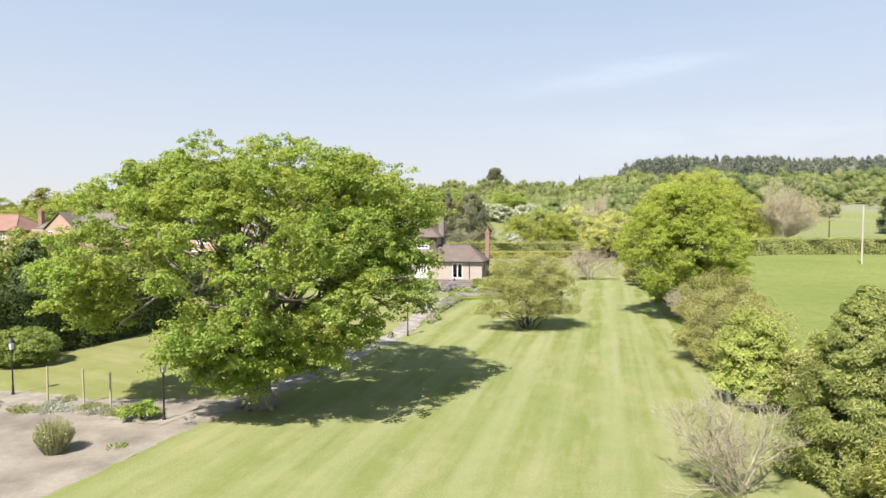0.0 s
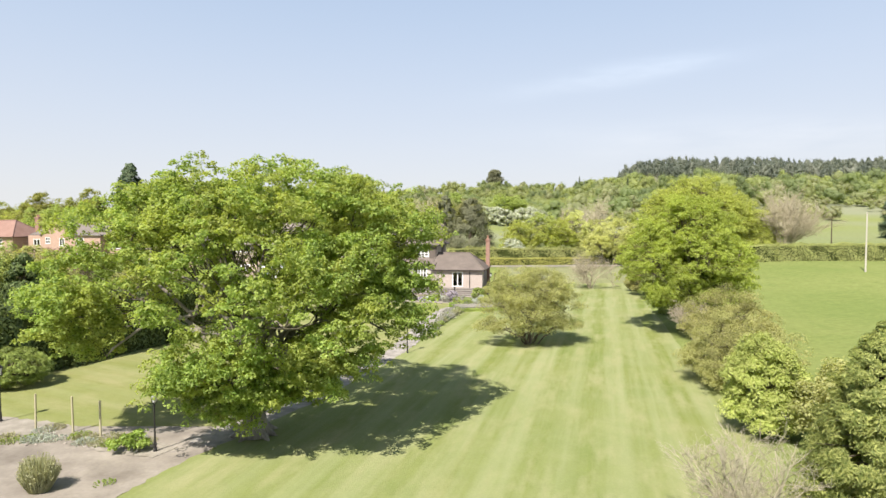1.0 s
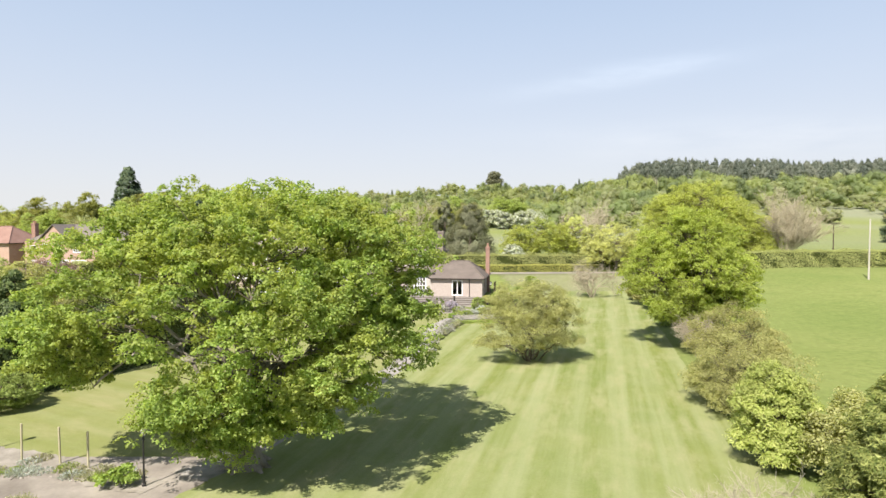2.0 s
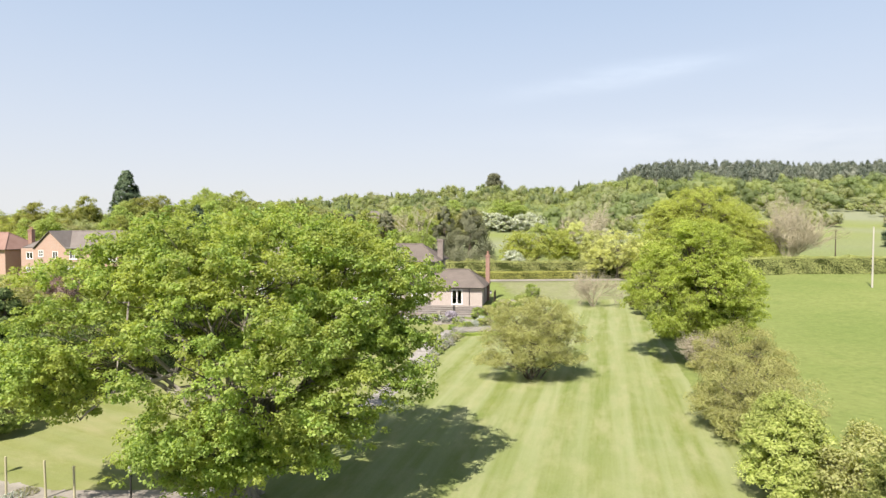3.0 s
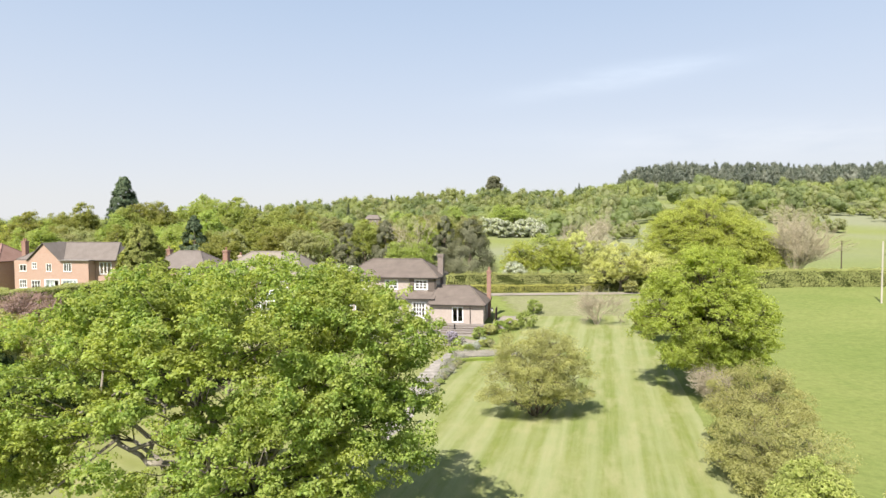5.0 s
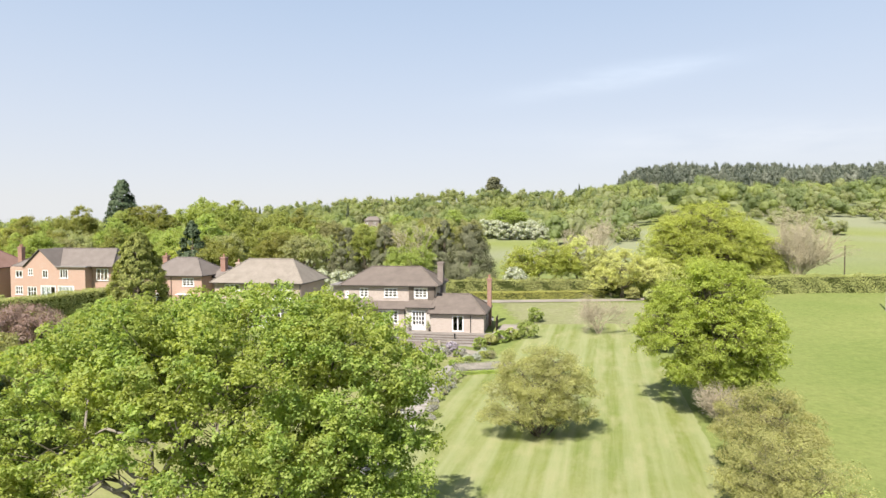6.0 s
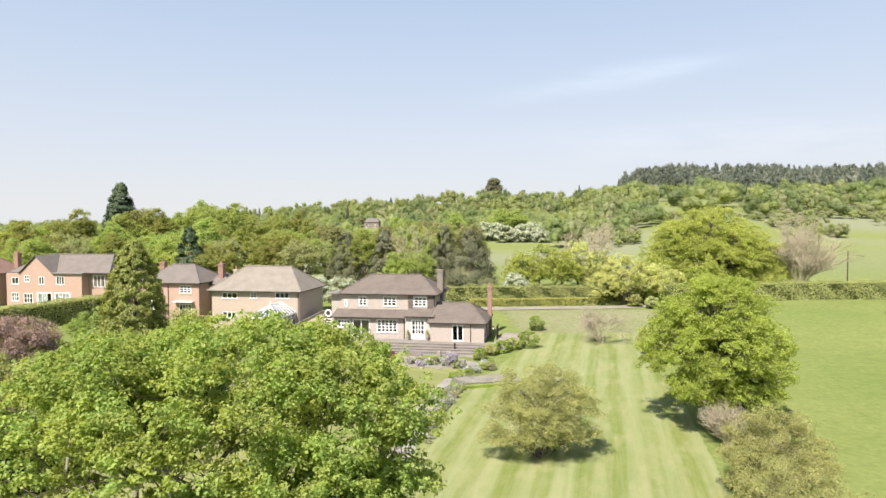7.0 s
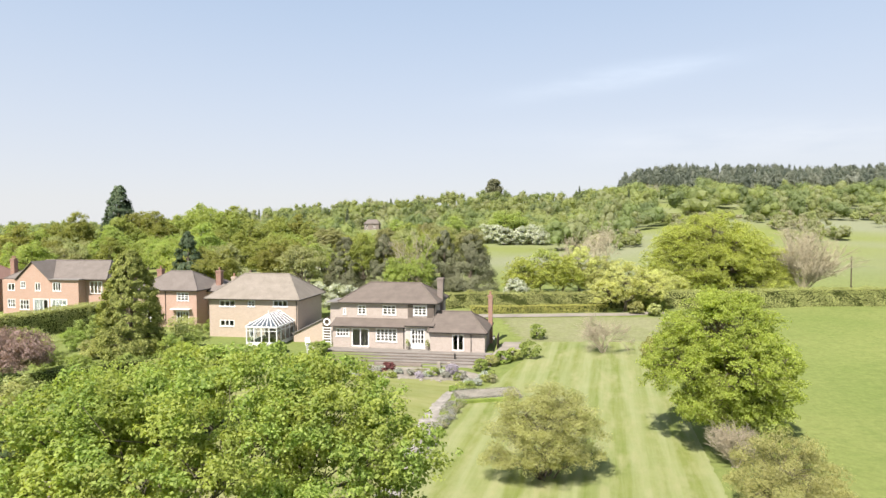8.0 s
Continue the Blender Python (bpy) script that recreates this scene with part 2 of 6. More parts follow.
def grass_material(name, a, b, dry, stripe=None, patch=0.16, pale=(0.31, 0.33, 0.185, 1), far=None):
    """Turf. stripe: (degrees, width, strength) of the mower's bands. far: haze-paled colour of the distant ground."""
    m = Mat(name, 0.95, spec=0.04)
    c = m.mix(m.span(m.noise(patch, 5), 0.32, 0.68), a, b)
    c = m.mix(m.span(m.noise(0.5, 5, 0.65), 0.48, 0.74, 0, 0.28 if stripe else 0.4), c, dry)
    if far:  # the meadows past the lane turn paler: distance haze put into the colour
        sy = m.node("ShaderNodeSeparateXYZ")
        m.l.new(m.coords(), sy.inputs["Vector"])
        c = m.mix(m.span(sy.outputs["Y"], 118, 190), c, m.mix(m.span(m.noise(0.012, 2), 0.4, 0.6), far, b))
    c = m.mix(1.0, c, m.span(m.noise(1.3, 4, 0.65), 0.3, 0.7, 0.95, 1.05) if stripe else m.span(m.noise(1.9, 6, 0.7), 0.34, 0.64, 0.82, 1.08), "MULTIPLY")
    f = m.noise(14, 4, 0.7)
    if stripe:
        turn, width, strength = stripe
        mp = m.node("ShaderNodeMapping")
        mp.inputs["Rotation"].default_value = (0, 0, radians(turn))
        m.l.new(m.coords(), mp.inputs["Vector"])
        sx = m.node("ShaderNodeSeparateXYZ")
        m.l.new(mp.outputs["Vector"], sx.inputs["Vector"])
        wob = m.math("MULTIPLY", m.noise(0.09, 2), 0.5)
        x = m.math("ADD", sx.outputs["X"], wob)
        s = m.math("SINE", m.math("MULTIPLY", x, math.pi / width))
        s2 = m.math("SINE", m.math("MULTIPLY", x, math.pi / (width * 2.37)))
        s = m.math("ADD", m.span(s, -0.5, 0.5, -0.5, 0.5), m.math("MULTIPLY", s2, 0.35))
        mp2 = m.node("ShaderNodeMapping")
        mp2.inputs["Scale"].default_value = (2.6, 0.10, 1)
        m.l.new(mp.outputs["Vector"], mp2.inputs["Vector"])
        st = m.node("ShaderNodeTexNoise", Scale=1.0, Detail=4.0, Roughness=0.6)
        m.l.new(mp2.outputs["Vector"], st.inputs["Vector"])
        streak = m.span(st.outputs["Fac"], 0.3, 0.7, -0.6, 0.6)
        s = m.math("ADD", m.math("MULTIPLY", s, m.span(m.noise(0.07, 3), 0.32, 0.55, 0.35, 1.0)), streak)
        v = m.span(s, -1.0, 1.0, 0.0, strength)
        near = m.span(sx.outputs["Y"], 10, 34, 0.4, 1.0)  # the bands are fainter on the trodden end
        v = m.math("ADD", m.math("MULTIPLY", v, near), m.math("MULTIPLY", m.math("SUBTRACT", 1.0, near), strength * 0.5))
        c = m.mix(v, c, pale)
        mp3 = m.node("ShaderNodeMapping")  # dry patches, drawn out along the mower's way
        mp3.inputs["Scale"].default_value = (0.8, 0.2, 1)
        m.l.new(mp.outputs["Vector"], mp3.inputs["Vector"])
        worn = m.node("ShaderNodeTexNoise", Scale=1.0, Detail=6.0, Roughness=0.65)
        m.l.new(mp3.outputs["Vector"], worn.inputs["Vector"])
        c = m.mix(m.span(worn.outputs["Fac"], 0.48, 0.72, 0, 0.8), c, dry)
    c = m.mix(0.3, c, m.mix(f, (0.2, 0.2, 0.2, 1), (0.8, 0.8, 0.8, 1)), "OVERLAY")
    m.color(c).bump(f, 0.6, 0.05)
    return m.m


LAWN = grass_material("striped_lawn", (0.135, 0.175, 0.0433, 1), (0.172, 0.198, 0.0577, 1), (0.28, 0.281, 0.144, 1), (15.0, 1.0, 0.56))
LAWN_BACK = grass_material("back_lawn_turf", (0.165, 0.190, 0.058, 1), (0.205, 0.216, 0.078, 1), (0.27, 0.26, 0.13, 1), (-62.0, 0.75, 0.2))
ROUGH = grass_material("rough_verge_grass", (0.178, 0.198, 0.0853, 1), (0.212, 0.219, 0.118, 1), (0.257, 0.239, 0.163, 1), None, 0.2)
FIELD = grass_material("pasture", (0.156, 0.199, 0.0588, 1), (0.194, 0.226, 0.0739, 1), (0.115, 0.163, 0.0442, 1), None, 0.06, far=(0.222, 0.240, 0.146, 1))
CONCRETE = two_tone("worn_concrete", lin(109, 103, 94), lin(149, 143, 132), 0.55, 0.92, 0.12, 0.4, 7)
TARMAC = two_tone("old_tarmac", lin(128, 122, 112), lin(148, 142, 131), 0.4, 0.9, 0.15, 0.3, 20)
GRAVEL = two_tone("grey_gravel", lin(120, 116, 108), lin(164, 160, 152), 1.5, 0.95, 0.1, 0.8, 30)
SOIL = two_tone("dry_soil", lin(120, 115, 104), lin(152, 147, 136), 1.2, 0.95, 0.05, 0.8, 14)
STONE = two_tone("pale_stone", lin(126, 120, 110), lin(158, 152, 142), 2.0, 0.9, 0.15, 0.6, 16)
TIMBER = two_tone("weathered_post", lin(146, 141, 112), lin(184, 178, 148), 2.0, 0.9, 0.1, 0.5, 30, 0.02, (1, 1, 0.2))
DARK_TIMBER = two_tone("dark_pole", lin(71, 63, 52), lin(96, 85, 73), 2.0, 0.9, 0.1, 0.4, 30, 0.02, (1, 1, 0.2))
PALE_POLE = two_tone("pale_pole", lin(169, 164, 152), lin(185, 180, 169), 2.0, 0.8, 0.15, 0.3, 30, 0.02, (1, 1, 0.2))
IRON = two_tone("black_iron", lin(28, 28, 28), lin(42, 41, 39), 6.0, 0.45, 0.5, 0.15)
WHITE = two_tone("white_frame", (0.70, 0.70, 0.68, 1), (0.78, 0.78, 0.77, 1), 3.0, 0.4, 0.4, 0.05)
RENDER = two_tone("cream_render", (0.44, 0.41, 0.37, 1), (0.50, 0.47, 0.43, 1), 1.5, 0.9, 0.1, 0.2)
LEAD = two_tone("grey_lead", lin(112, 108, 105), lin(136, 133, 129), 3.0, 0.7, 0.3, 0.1)


def brick_material(name, a, b, mortar):
    m = Mat(name, 0.9, spec=0.12)
    v = m.coords(False)
    sx = m.node("ShaderNodeSeparateXYZ")
    m.l.new(v, sx.inputs["Vector"])
    cb = m.node("ShaderNodeCombineXYZ")
    m.l.new(m.math("ADD", sx.outputs["X"], sx.outputs["Y"]), cb.inputs["X"])
    m.l.new(sx.outputs["Z"], cb.inputs["Y"])
    br = m.node("ShaderNodeTexBrick", Color1=a, Color2=b, Mortar=mortar, Scale=1.0, Mortar_Size=0.008, Brick_Width=0.225, Row_Height=0.075)
    m.l.new(cb.outputs["Vector"], br.inputs["Vector"])
    c = m.mix(m.span(m.noise(0.7, 5), 0.35, 0.7, 0, 0.35), br.outputs["Color"], b)
    c = m.mix(0.3, c, m.mix(m.noise(4, 4), (0.3, 0.3, 0.3, 1), (0.7, 0.7, 0.7, 1)), "OVERLAY")
    m.color(c).bump(br.outputs["Fac"], -0.3, 0.01)
    return m.m


def tile_material(name, a, b, moss):
    """Plain clay tiles in courses."""
    m = Mat(name, 0.85, spec=0.15)
    v = m.coords(False)
    sx = m.node("ShaderNodeSeparateXYZ")
    m.l.new(v, sx.inputs["Vector"])
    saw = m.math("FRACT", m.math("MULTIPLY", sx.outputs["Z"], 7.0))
    c = m.mix(m.span(m.noise(0.8, 5, 0.6), 0.3, 0.7), a, b)
    c = m.mix(m.span(m.noise(7.0, 3, 0.6, stretch=(1, 1, 1.6)), 0.3, 0.75, 0, 0.55), c, moss)
    # shade in the crease of each course, painted as a fading dark band
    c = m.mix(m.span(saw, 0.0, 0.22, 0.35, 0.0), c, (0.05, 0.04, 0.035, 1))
    m.color(c).bump(saw, 0.5, 0.03)
    return m.m


BRICK_PINK = brick_material("pale_pink_brick", lin(176, 165, 156), lin(162, 151, 142), lin(182, 174, 165))
BRICK_TAN = brick_material("tan_brick", lin(186, 171, 155), lin(174, 158, 142), lin(169, 160, 147))
BRICK_RED = brick_material("orange_red_brick", lin(180, 152, 136), lin(168, 139, 123), lin(174, 160, 148))
BRICK_CHIM = brick_material("red_chimney_brick", lin(153, 120, 106), lin(138, 105, 92), lin(159, 143, 131))
BRICK_WALL = brick_material("grey_brown_brick", lin(134, 124, 117), lin(119, 108, 101), lin(146, 139, 133))
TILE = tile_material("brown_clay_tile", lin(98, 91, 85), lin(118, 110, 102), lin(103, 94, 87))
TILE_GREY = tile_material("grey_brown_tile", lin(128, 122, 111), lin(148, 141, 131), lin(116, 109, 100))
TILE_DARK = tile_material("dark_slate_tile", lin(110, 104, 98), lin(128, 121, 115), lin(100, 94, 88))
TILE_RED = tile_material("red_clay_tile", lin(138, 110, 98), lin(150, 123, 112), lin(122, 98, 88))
POT = two_tone("terracotta", lin(152, 117, 99), lin(164, 131, 113), 4.0, 0.85, 0.15, 0.2)
PAVING = two_tone("worn_paving", lin(112, 108, 102), lin(140, 135, 128), 0.9, 0.9, 0.12, 0.4, 9, 0.03, (0.5, 2.2, 1))
NOSING = two_tone("brick_nosing", lin(96, 84, 75), lin(117, 105, 96), 2.0, 0.9, 0.1, 0.4, 14)


def glass_material():
    m = Mat("window_glass", 0.03, spec=0.5)
    m.color((0.85, 0.9, 0.9, 1))
    m.bsdf.inputs["Transmission Weight"].default_value = 1.0
    m.bsdf.inputs["IOR"].default_value = 1.45
    return m.m


GLASS = glass_material()
_rg = Mat("blue_roof_glass", 0.08, spec=0.6)
_rg.color(_rg.mix(_rg.noise(0.6, 3), (0.10, 0.125, 0.15, 1), (0.16, 0.19, 0.215, 1)))
_rg.bsdf.inputs["Transmission Weight"].default_value = 0.35
ROOF_GLASS = _rg.m
OPAL = two_tone("opal_glass", (0.66, 0.66, 0.64, 1), (0.74, 0.74, 0.72, 1), 4.0, 0.25, 0.5, 0.02)
CURTAIN = two_tone("pale_curtain", (0.55, 0.53, 0.48, 1), (0.68, 0.66, 0.62, 1), 3.0, 0.95, 0.05, 0.3, 12, 0.03, (3, 3, 0.2))
# floor and ceiling boards: the rooms' shade is put into this dark colour
DARK_ROOM = two_tone("shaded_room_board", (0.10, 0.095, 0.085, 1), (0.15, 0.14, 0.13, 1), 1.0, 0.95, 0.05)
SOLAR = two_tone("blue_car_paint", lin(40, 56, 78), lin(49, 64, 89), 2.0, 0.3, 0.5, 0.05)


# ---- builders ----
def rng_for(n):
    return np.random.RandomState(n)


def thing(name, x=0.0, y=0.0, z=0.0, turn=0.0, label="", category="", group="", kind=""):
    ob = new(name)
    ob.empty_display_size = 0.2
    ob.matrix_basis = pose(x, y, z, 0, 0, turn)
    return tagged(ob, label, category, group, kind)


def finish(name, me, material, parent=None, label="", smooth=False):
    me.materials.append(material)
    ob = new(name, me)
    if parent is not None:
        ob.parent = parent
    if label:
        tagged(ob, label)
    if smooth:
        me.polygons.foreach_set("use_smooth", [True] * len(me.polygons))
    return ob


def part(name, bm, material, parent=None, label="", smooth=False):
    me = bpy.data.meshes.new(name)
    bm.to_mesh(me)
    bm.free()
    return finish(name, me, material, parent, label, smooth)


def box(bm, x0, x1, y0, y1, z0, z1, bevel=0.0):
    v = [bm.verts.new((x, y, z)) for z in (z0, z1) for y in (y0, y1) for x in (x0, x1)]
    for f in ((0, 2, 3, 1), (4, 5, 7, 6), (0, 1, 5, 4), (2, 6, 7, 3), (0, 4, 6, 2), (1, 3, 7, 5)):
        bm.faces.new([v[i] for i in f])
    if bevel:
        es = list({e for q in v for e in q.link_edges})
        bmesh.ops.bevel(bm, geom=es, offset=bevel, segments=1, affect="EDGES")


def boxes(*spans, bevel=0.0):
    bm = bmesh.new()
    for s in spans:
        box(bm, *s, bevel=bevel)
    return bm


def lathe(profile, sides=12, bm=None, at=(0, 0, 0), ring=False):
    """A turned body from (radius, height) pairs."""
    bm = bm or bmesh.new()
    rings = []
    for r, h in profile:
        rings.append([bm.verts.new((at[0] + r * math.cos(2 * math.pi * i / sides), at[1] + r * math.sin(2 * math.pi * i / sides), at[2] + h)) for i in range(sides)])
    for a, b in zip(rings, rings[1:]):
        for i in range(sides):
            bm.faces.new((a[i], a[(i + 1) % sides], b[(i + 1) % sides], b[i]))
    if ring:
        for i in range(sides):
            bm.faces.new((rings[-1][i], rings[-1][(i + 1) % sides], rings[0][(i + 1) % sides], rings[0][i]))
    else:
        bm.faces.new(rings[0][::-1])
        bm.faces.new(rings[-1])
    return bm


def rod(bm, p, q, r=0.03, sides=4):
    """A straight bar from p to q."""
    p, q = Vector(p), Vector(q)
    d = (q - p).normalized()
    a = d.orthogonal().normalized()
    b = d.cross(a)
    rings = [[bm.verts.new(c + (a * math.cos(t) + b * math.sin(t)) * r) for t in (2 * math.pi * (i + 0.5) / sides for i in range(sides))] for c in (p, q)]
    for i in range(sides):
        bm.faces.new((rings[0][i], rings[0][(i + 1) % sides], rings[1][(i + 1) % sides], rings[1][i]))
    bm.faces.new(rings[0][::-1])
    bm.faces.new(rings[1])


def quads(name, V, material, parent=None, label=""):
    """A mesh of loose leaves from an array (n, corners, 3)."""
    n, k = V.shape[:2]
    me = bpy.data.meshes.new(name)
    me.vertices.add(k * n)
    me.vertices.foreach_set("co", np.ascontiguousarray(V, dtype=np.float32).ravel())
    me.loops.add(k * n)
    me.loops.foreach_set("vertex_index", np.arange(k * n, dtype=np.int32))
    me.polygons.add(n)
    me.polygons.foreach_set("loop_start", np.arange(0, k * n, k, dtype=np.int32))
    me.update(calc_edges=True)
    me.validate()
    return finish(name, me, material, parent, label)


def unit(v):
    return v / np.maximum(np.linalg.norm(v, axis=-1, keepdims=True), 1e-9)


def sphere_dirs(rng, n, low=-1.0):
    z = rng.uniform(low, 1, n)
    a = rng.uniform(0, 2 * math.pi, n)
    r = np.sqrt(1 - z * z)
    return np.stack([r * np.cos(a), r * np.sin(a), z], 1)


def leaf_cards(rng, P, N, size, slim=0.62, fold=0.18, along=None):
    """Folded pointed leaves at P with normals N; size: (least, most). along: way in which they point."""
    n = len(P)
    w = rng.normal(size=(n, 3)) if along is None else along + rng.normal(size=(n, 3)) * 0.35
    T = unit(w - (w * N).sum(1, keepdims=True) * N)
    B = np.cross(N, T)
    L = rng.uniform(size[0], size[1], (n, 1))
    W = L * slim * 0.5
    V = np.empty((n, 4, 3))
    V[:, 0] = P - T * L * 0.5
    V[:, 1] = P + B * W + N * L * fold
    V[:, 2] = P + T * L * 0.5
    V[:, 3] = P - B * W + N * L * fold
    return V


def puffs_from_lobes(rng, lobes, n, radius, low=-0.55, flat=0.75, inner=0.6):
    """Clumps set over the outsides of lobes (x, y, z, rx, ry, rz)."""
    L = np.array(lobes, float)
    area = (L[:, 3] * L[:, 4] + L[:, 4] * L[:, 5] + L[:, 3] * L[:, 5])
    area = area ** 0.75
    pick = rng.choice(len(L), n, p=area / area.sum())
    d = sphere_dirs(rng, n, low)
    C = L[pick, :3] + d * L[pick, 3:] * rng.uniform(inner, 1.0, (n, 1))
    r = radius * rng.uniform(0.65, 1.3, (n, 1))
    return C, np.concatenate([r, r, r * flat], 1), pick


def puff_leaves(rng, C, R, per, size, low=-0.45, slim=0.62, upward=0.5, fold=0.18, tri=False, loose=0.42):
    """Leaves over the clumps' outsides, tilted up and outwards."""
    n = len(C) * per
    i = np.repeat(np.arange(len(C)), per)
    d = sphere_dirs(rng, n, low)
    wob = 1 + 0.22 * np.sin(d[:, :1] * 5 + C[i][:, :1] * 3) * np.cos(d[:, 1:2] * 6 + C[i][:, 1:2] * 2)
    P = C[i] + d * R[i] * wob * (0.45 + 0.6 * np.sqrt(rng.uniform(0, 1, (n, 1))))
    N = unit(d * 0.7 + np.array([0, 0, upward]) + rng.normal(size=(n, 3)) * loose)
    V = leaf_cards(rng, P, N, size, slim, 0.0 if tri else fold)
    return V[:, :3] * 1.0 if tri else V


def tube_mesh(name, lines, material, parent=None, sides=6, label=""):
    """Tapered tubes along lines of (points, radii), in one mesh."""
    V, F, base = [], [], 0
    ang = np.arange(sides) * 2 * math.pi / sides
    for pts, rad in lines:
        pts = np.asarray(pts, float)
        tan = unit(np.gradient(pts, axis=0))
        ref = np.array([0.31, 0.17, 0.93]) if abs(tan[0][2]) < 0.9 else np.array([1.0, 0.1, 0.0])
        a = unit(np.cross(tan, ref))
        b = np.cross(tan, a)
        for p, u, w, r in zip(pts, a, b, rad):
            V.append(p + r * (np.cos(ang)[:, None] * u + np.sin(ang)[:, None] * w))
        for k in range(len(pts) - 1):
            o = base + k * sides
            for s in range(sides):
                t = (s + 1) % sides
                F.append((o + s, o + t, o + sides + t, o + sides + s))
        F.append(tuple(base + (len(pts) - 1) * sides + s for s in range(sides)))
        base += len(pts) * sides
    me = bpy.data.meshes.new(name)
    me.from_pydata(np.concatenate(V).tolist(), [], F)
    return finish(name, me, material, parent, label, True)


def bent(rng, p, q, n=6, sag=0.0, jitter=0.06):
    """A crooked line from p to q."""
    p, q = np.asarray(p, float), np.asarray(q, float)
    t = np.linspace(0, 1, n)[:, None]
    L = np.linalg.norm(q - p)
    pts = p + (q - p) * t
    off = rng.normal(size=(n, 3)) * L * jitter
    off[0] = off[-1] = 0
    pts = pts + off
    pts[:, 2] += sag * L * np.sin(np.pi * t[:, 0])
    return pts


def grow(name, rng, lobes, n_puffs, radius, per, size, leaf, trunk_r, fork, at=(0, 0, 0), turn=0.0, label="", category="tree", group="",
         bark=None, low=-0.55, flat=0.75, inner=0.6, twigs=1.0, stems=1, upward=0.5, slim=0.62, limb_parts=False, leaf_low=-0.45, tri=False, rosette=0, rr=0.19, hollows=()):
    """A broadleaved tree or shrub: trunk, limbs to its lobes, twigs to its leaf clumps, and the leaves."""
    bark = bark or BARK
    ob = thing(name, *at, turn, label, category, group)
    C, R, pick = puffs_from_lobes(rng, lobes, n_puffs, radius, low, flat, inner)
    C[:, 2] = np.maximum(C[:, 2], R[:, 2] * 0.7)
    for h in hollows:  # open places in the crown
        keep = (((C - np.array(h[:3])) / np.array(h[3:])) ** 2).sum(1) > 1
        C, R, pick = C[keep], R[keep], pick[keep]
    L = np.array(lobes, float)
    root = np.array([0.0, 0.0, 0.0])
    top = np.array([rng.normal() * 0.1, rng.normal() * 0.1, fork])
    if stems == 1:
        t = np.linspace(-0.06, 1, 8)
        flare = 1 + 0.7 * np.exp(-np.maximum(t, 0) * 7)
        pts = root + (top - root) * t[:, None] + np.concatenate([np.zeros((2, 3)), rng.normal(size=(6, 3)) * trunk_r * 0.12])
        tube_mesh("trunk", [(pts, trunk_r * flare * (1 - 0.25 * t))], bark, ob, 12)
    limbs, ends = [], []
    for k, l in enumerate(L):
        start = top if stems == 1 else np.array([*(rng.normal(size=2) * trunk_r * 1.6), -0.1])
        start = start - np.array([0, 0, rng.uniform(0, 0.25) * fork]) if stems == 1 else start
        end = l[:3] + (l[:3] - start) * (-0.12 if limb_parts else 0.12)
        arch = 0.32 if limb_parts and l[2] < 5.3 and math.hypot(l[0], l[1]) > 3.5 else 0.10  # low outer limbs rise and droop
        line = bent(rng, start, end, 9, arch, 0.05 if limb_parts else 0.035)
        r0 = trunk_r * (0.36 if limb_parts else 0.62 if stems == 1 else 0.55) * rng.uniform(0.7, 1.0)
        limbs.append((line, np.linspace(r0, r0 * 0.22, 9)))
        ends.append(line)
    if limb_parts:
        for l in limbs:
            tube_mesh("limb", [l], bark, ob, 9)
    small = []
    for k in range(len(C)):
        if rng.uniform() > twigs:
            continue
        line = ends[pick[k]]
        j = rng.randint(5, 9) if limb_parts else rng.randint(3, 8)
        seg = bent(rng, line[j], C[k], 5, 0.05, 0.035 if limb_parts else 0.06)
        r = max(0.012, trunk_r * (0.075 if limb_parts else 0.12)) * rng.uniform(0.6, 1.1)
        small.append((seg, np.linspace(r, r * 0.25, 5)))
        for _ in range(0 if limb_parts else 2):
            d = sphere_dirs(rng, 1, -0.1)[0] * R[k]
            small.append((bent(rng, seg[3], C[k] + d * 0.9, 3, 0, 0.05), (r * 0.4, r * 0.25, r * 0.1)))
    if not limb_parts:
        small = limbs + small
    if small:
        tube_mesh("branchwork", small, TWIG if limb_parts else bark, ob, 5)
    if rosette:  # leaves stand in small rosettes over each clump
        i = np.repeat(np.arange(len(C)), rosette)
        C = C[i] + sphere_dirs(rng, len(i), -0.5) * R[i] * rng.uniform(0.5, 1.12, (len(i), 1))
        R = rr * rng.uniform(0.65, 1.35, (len(i), 1)) * np.array([1.0, 1.0, 0.8])
        per = per // rosette
    quads("crown", puff_leaves(rng, C, R, per, size, leaf_low, slim, upward, 0.18, tri, (0.36 if limb_parts else 0.28) if tri else 0.42), leaf, ob)
    return ob


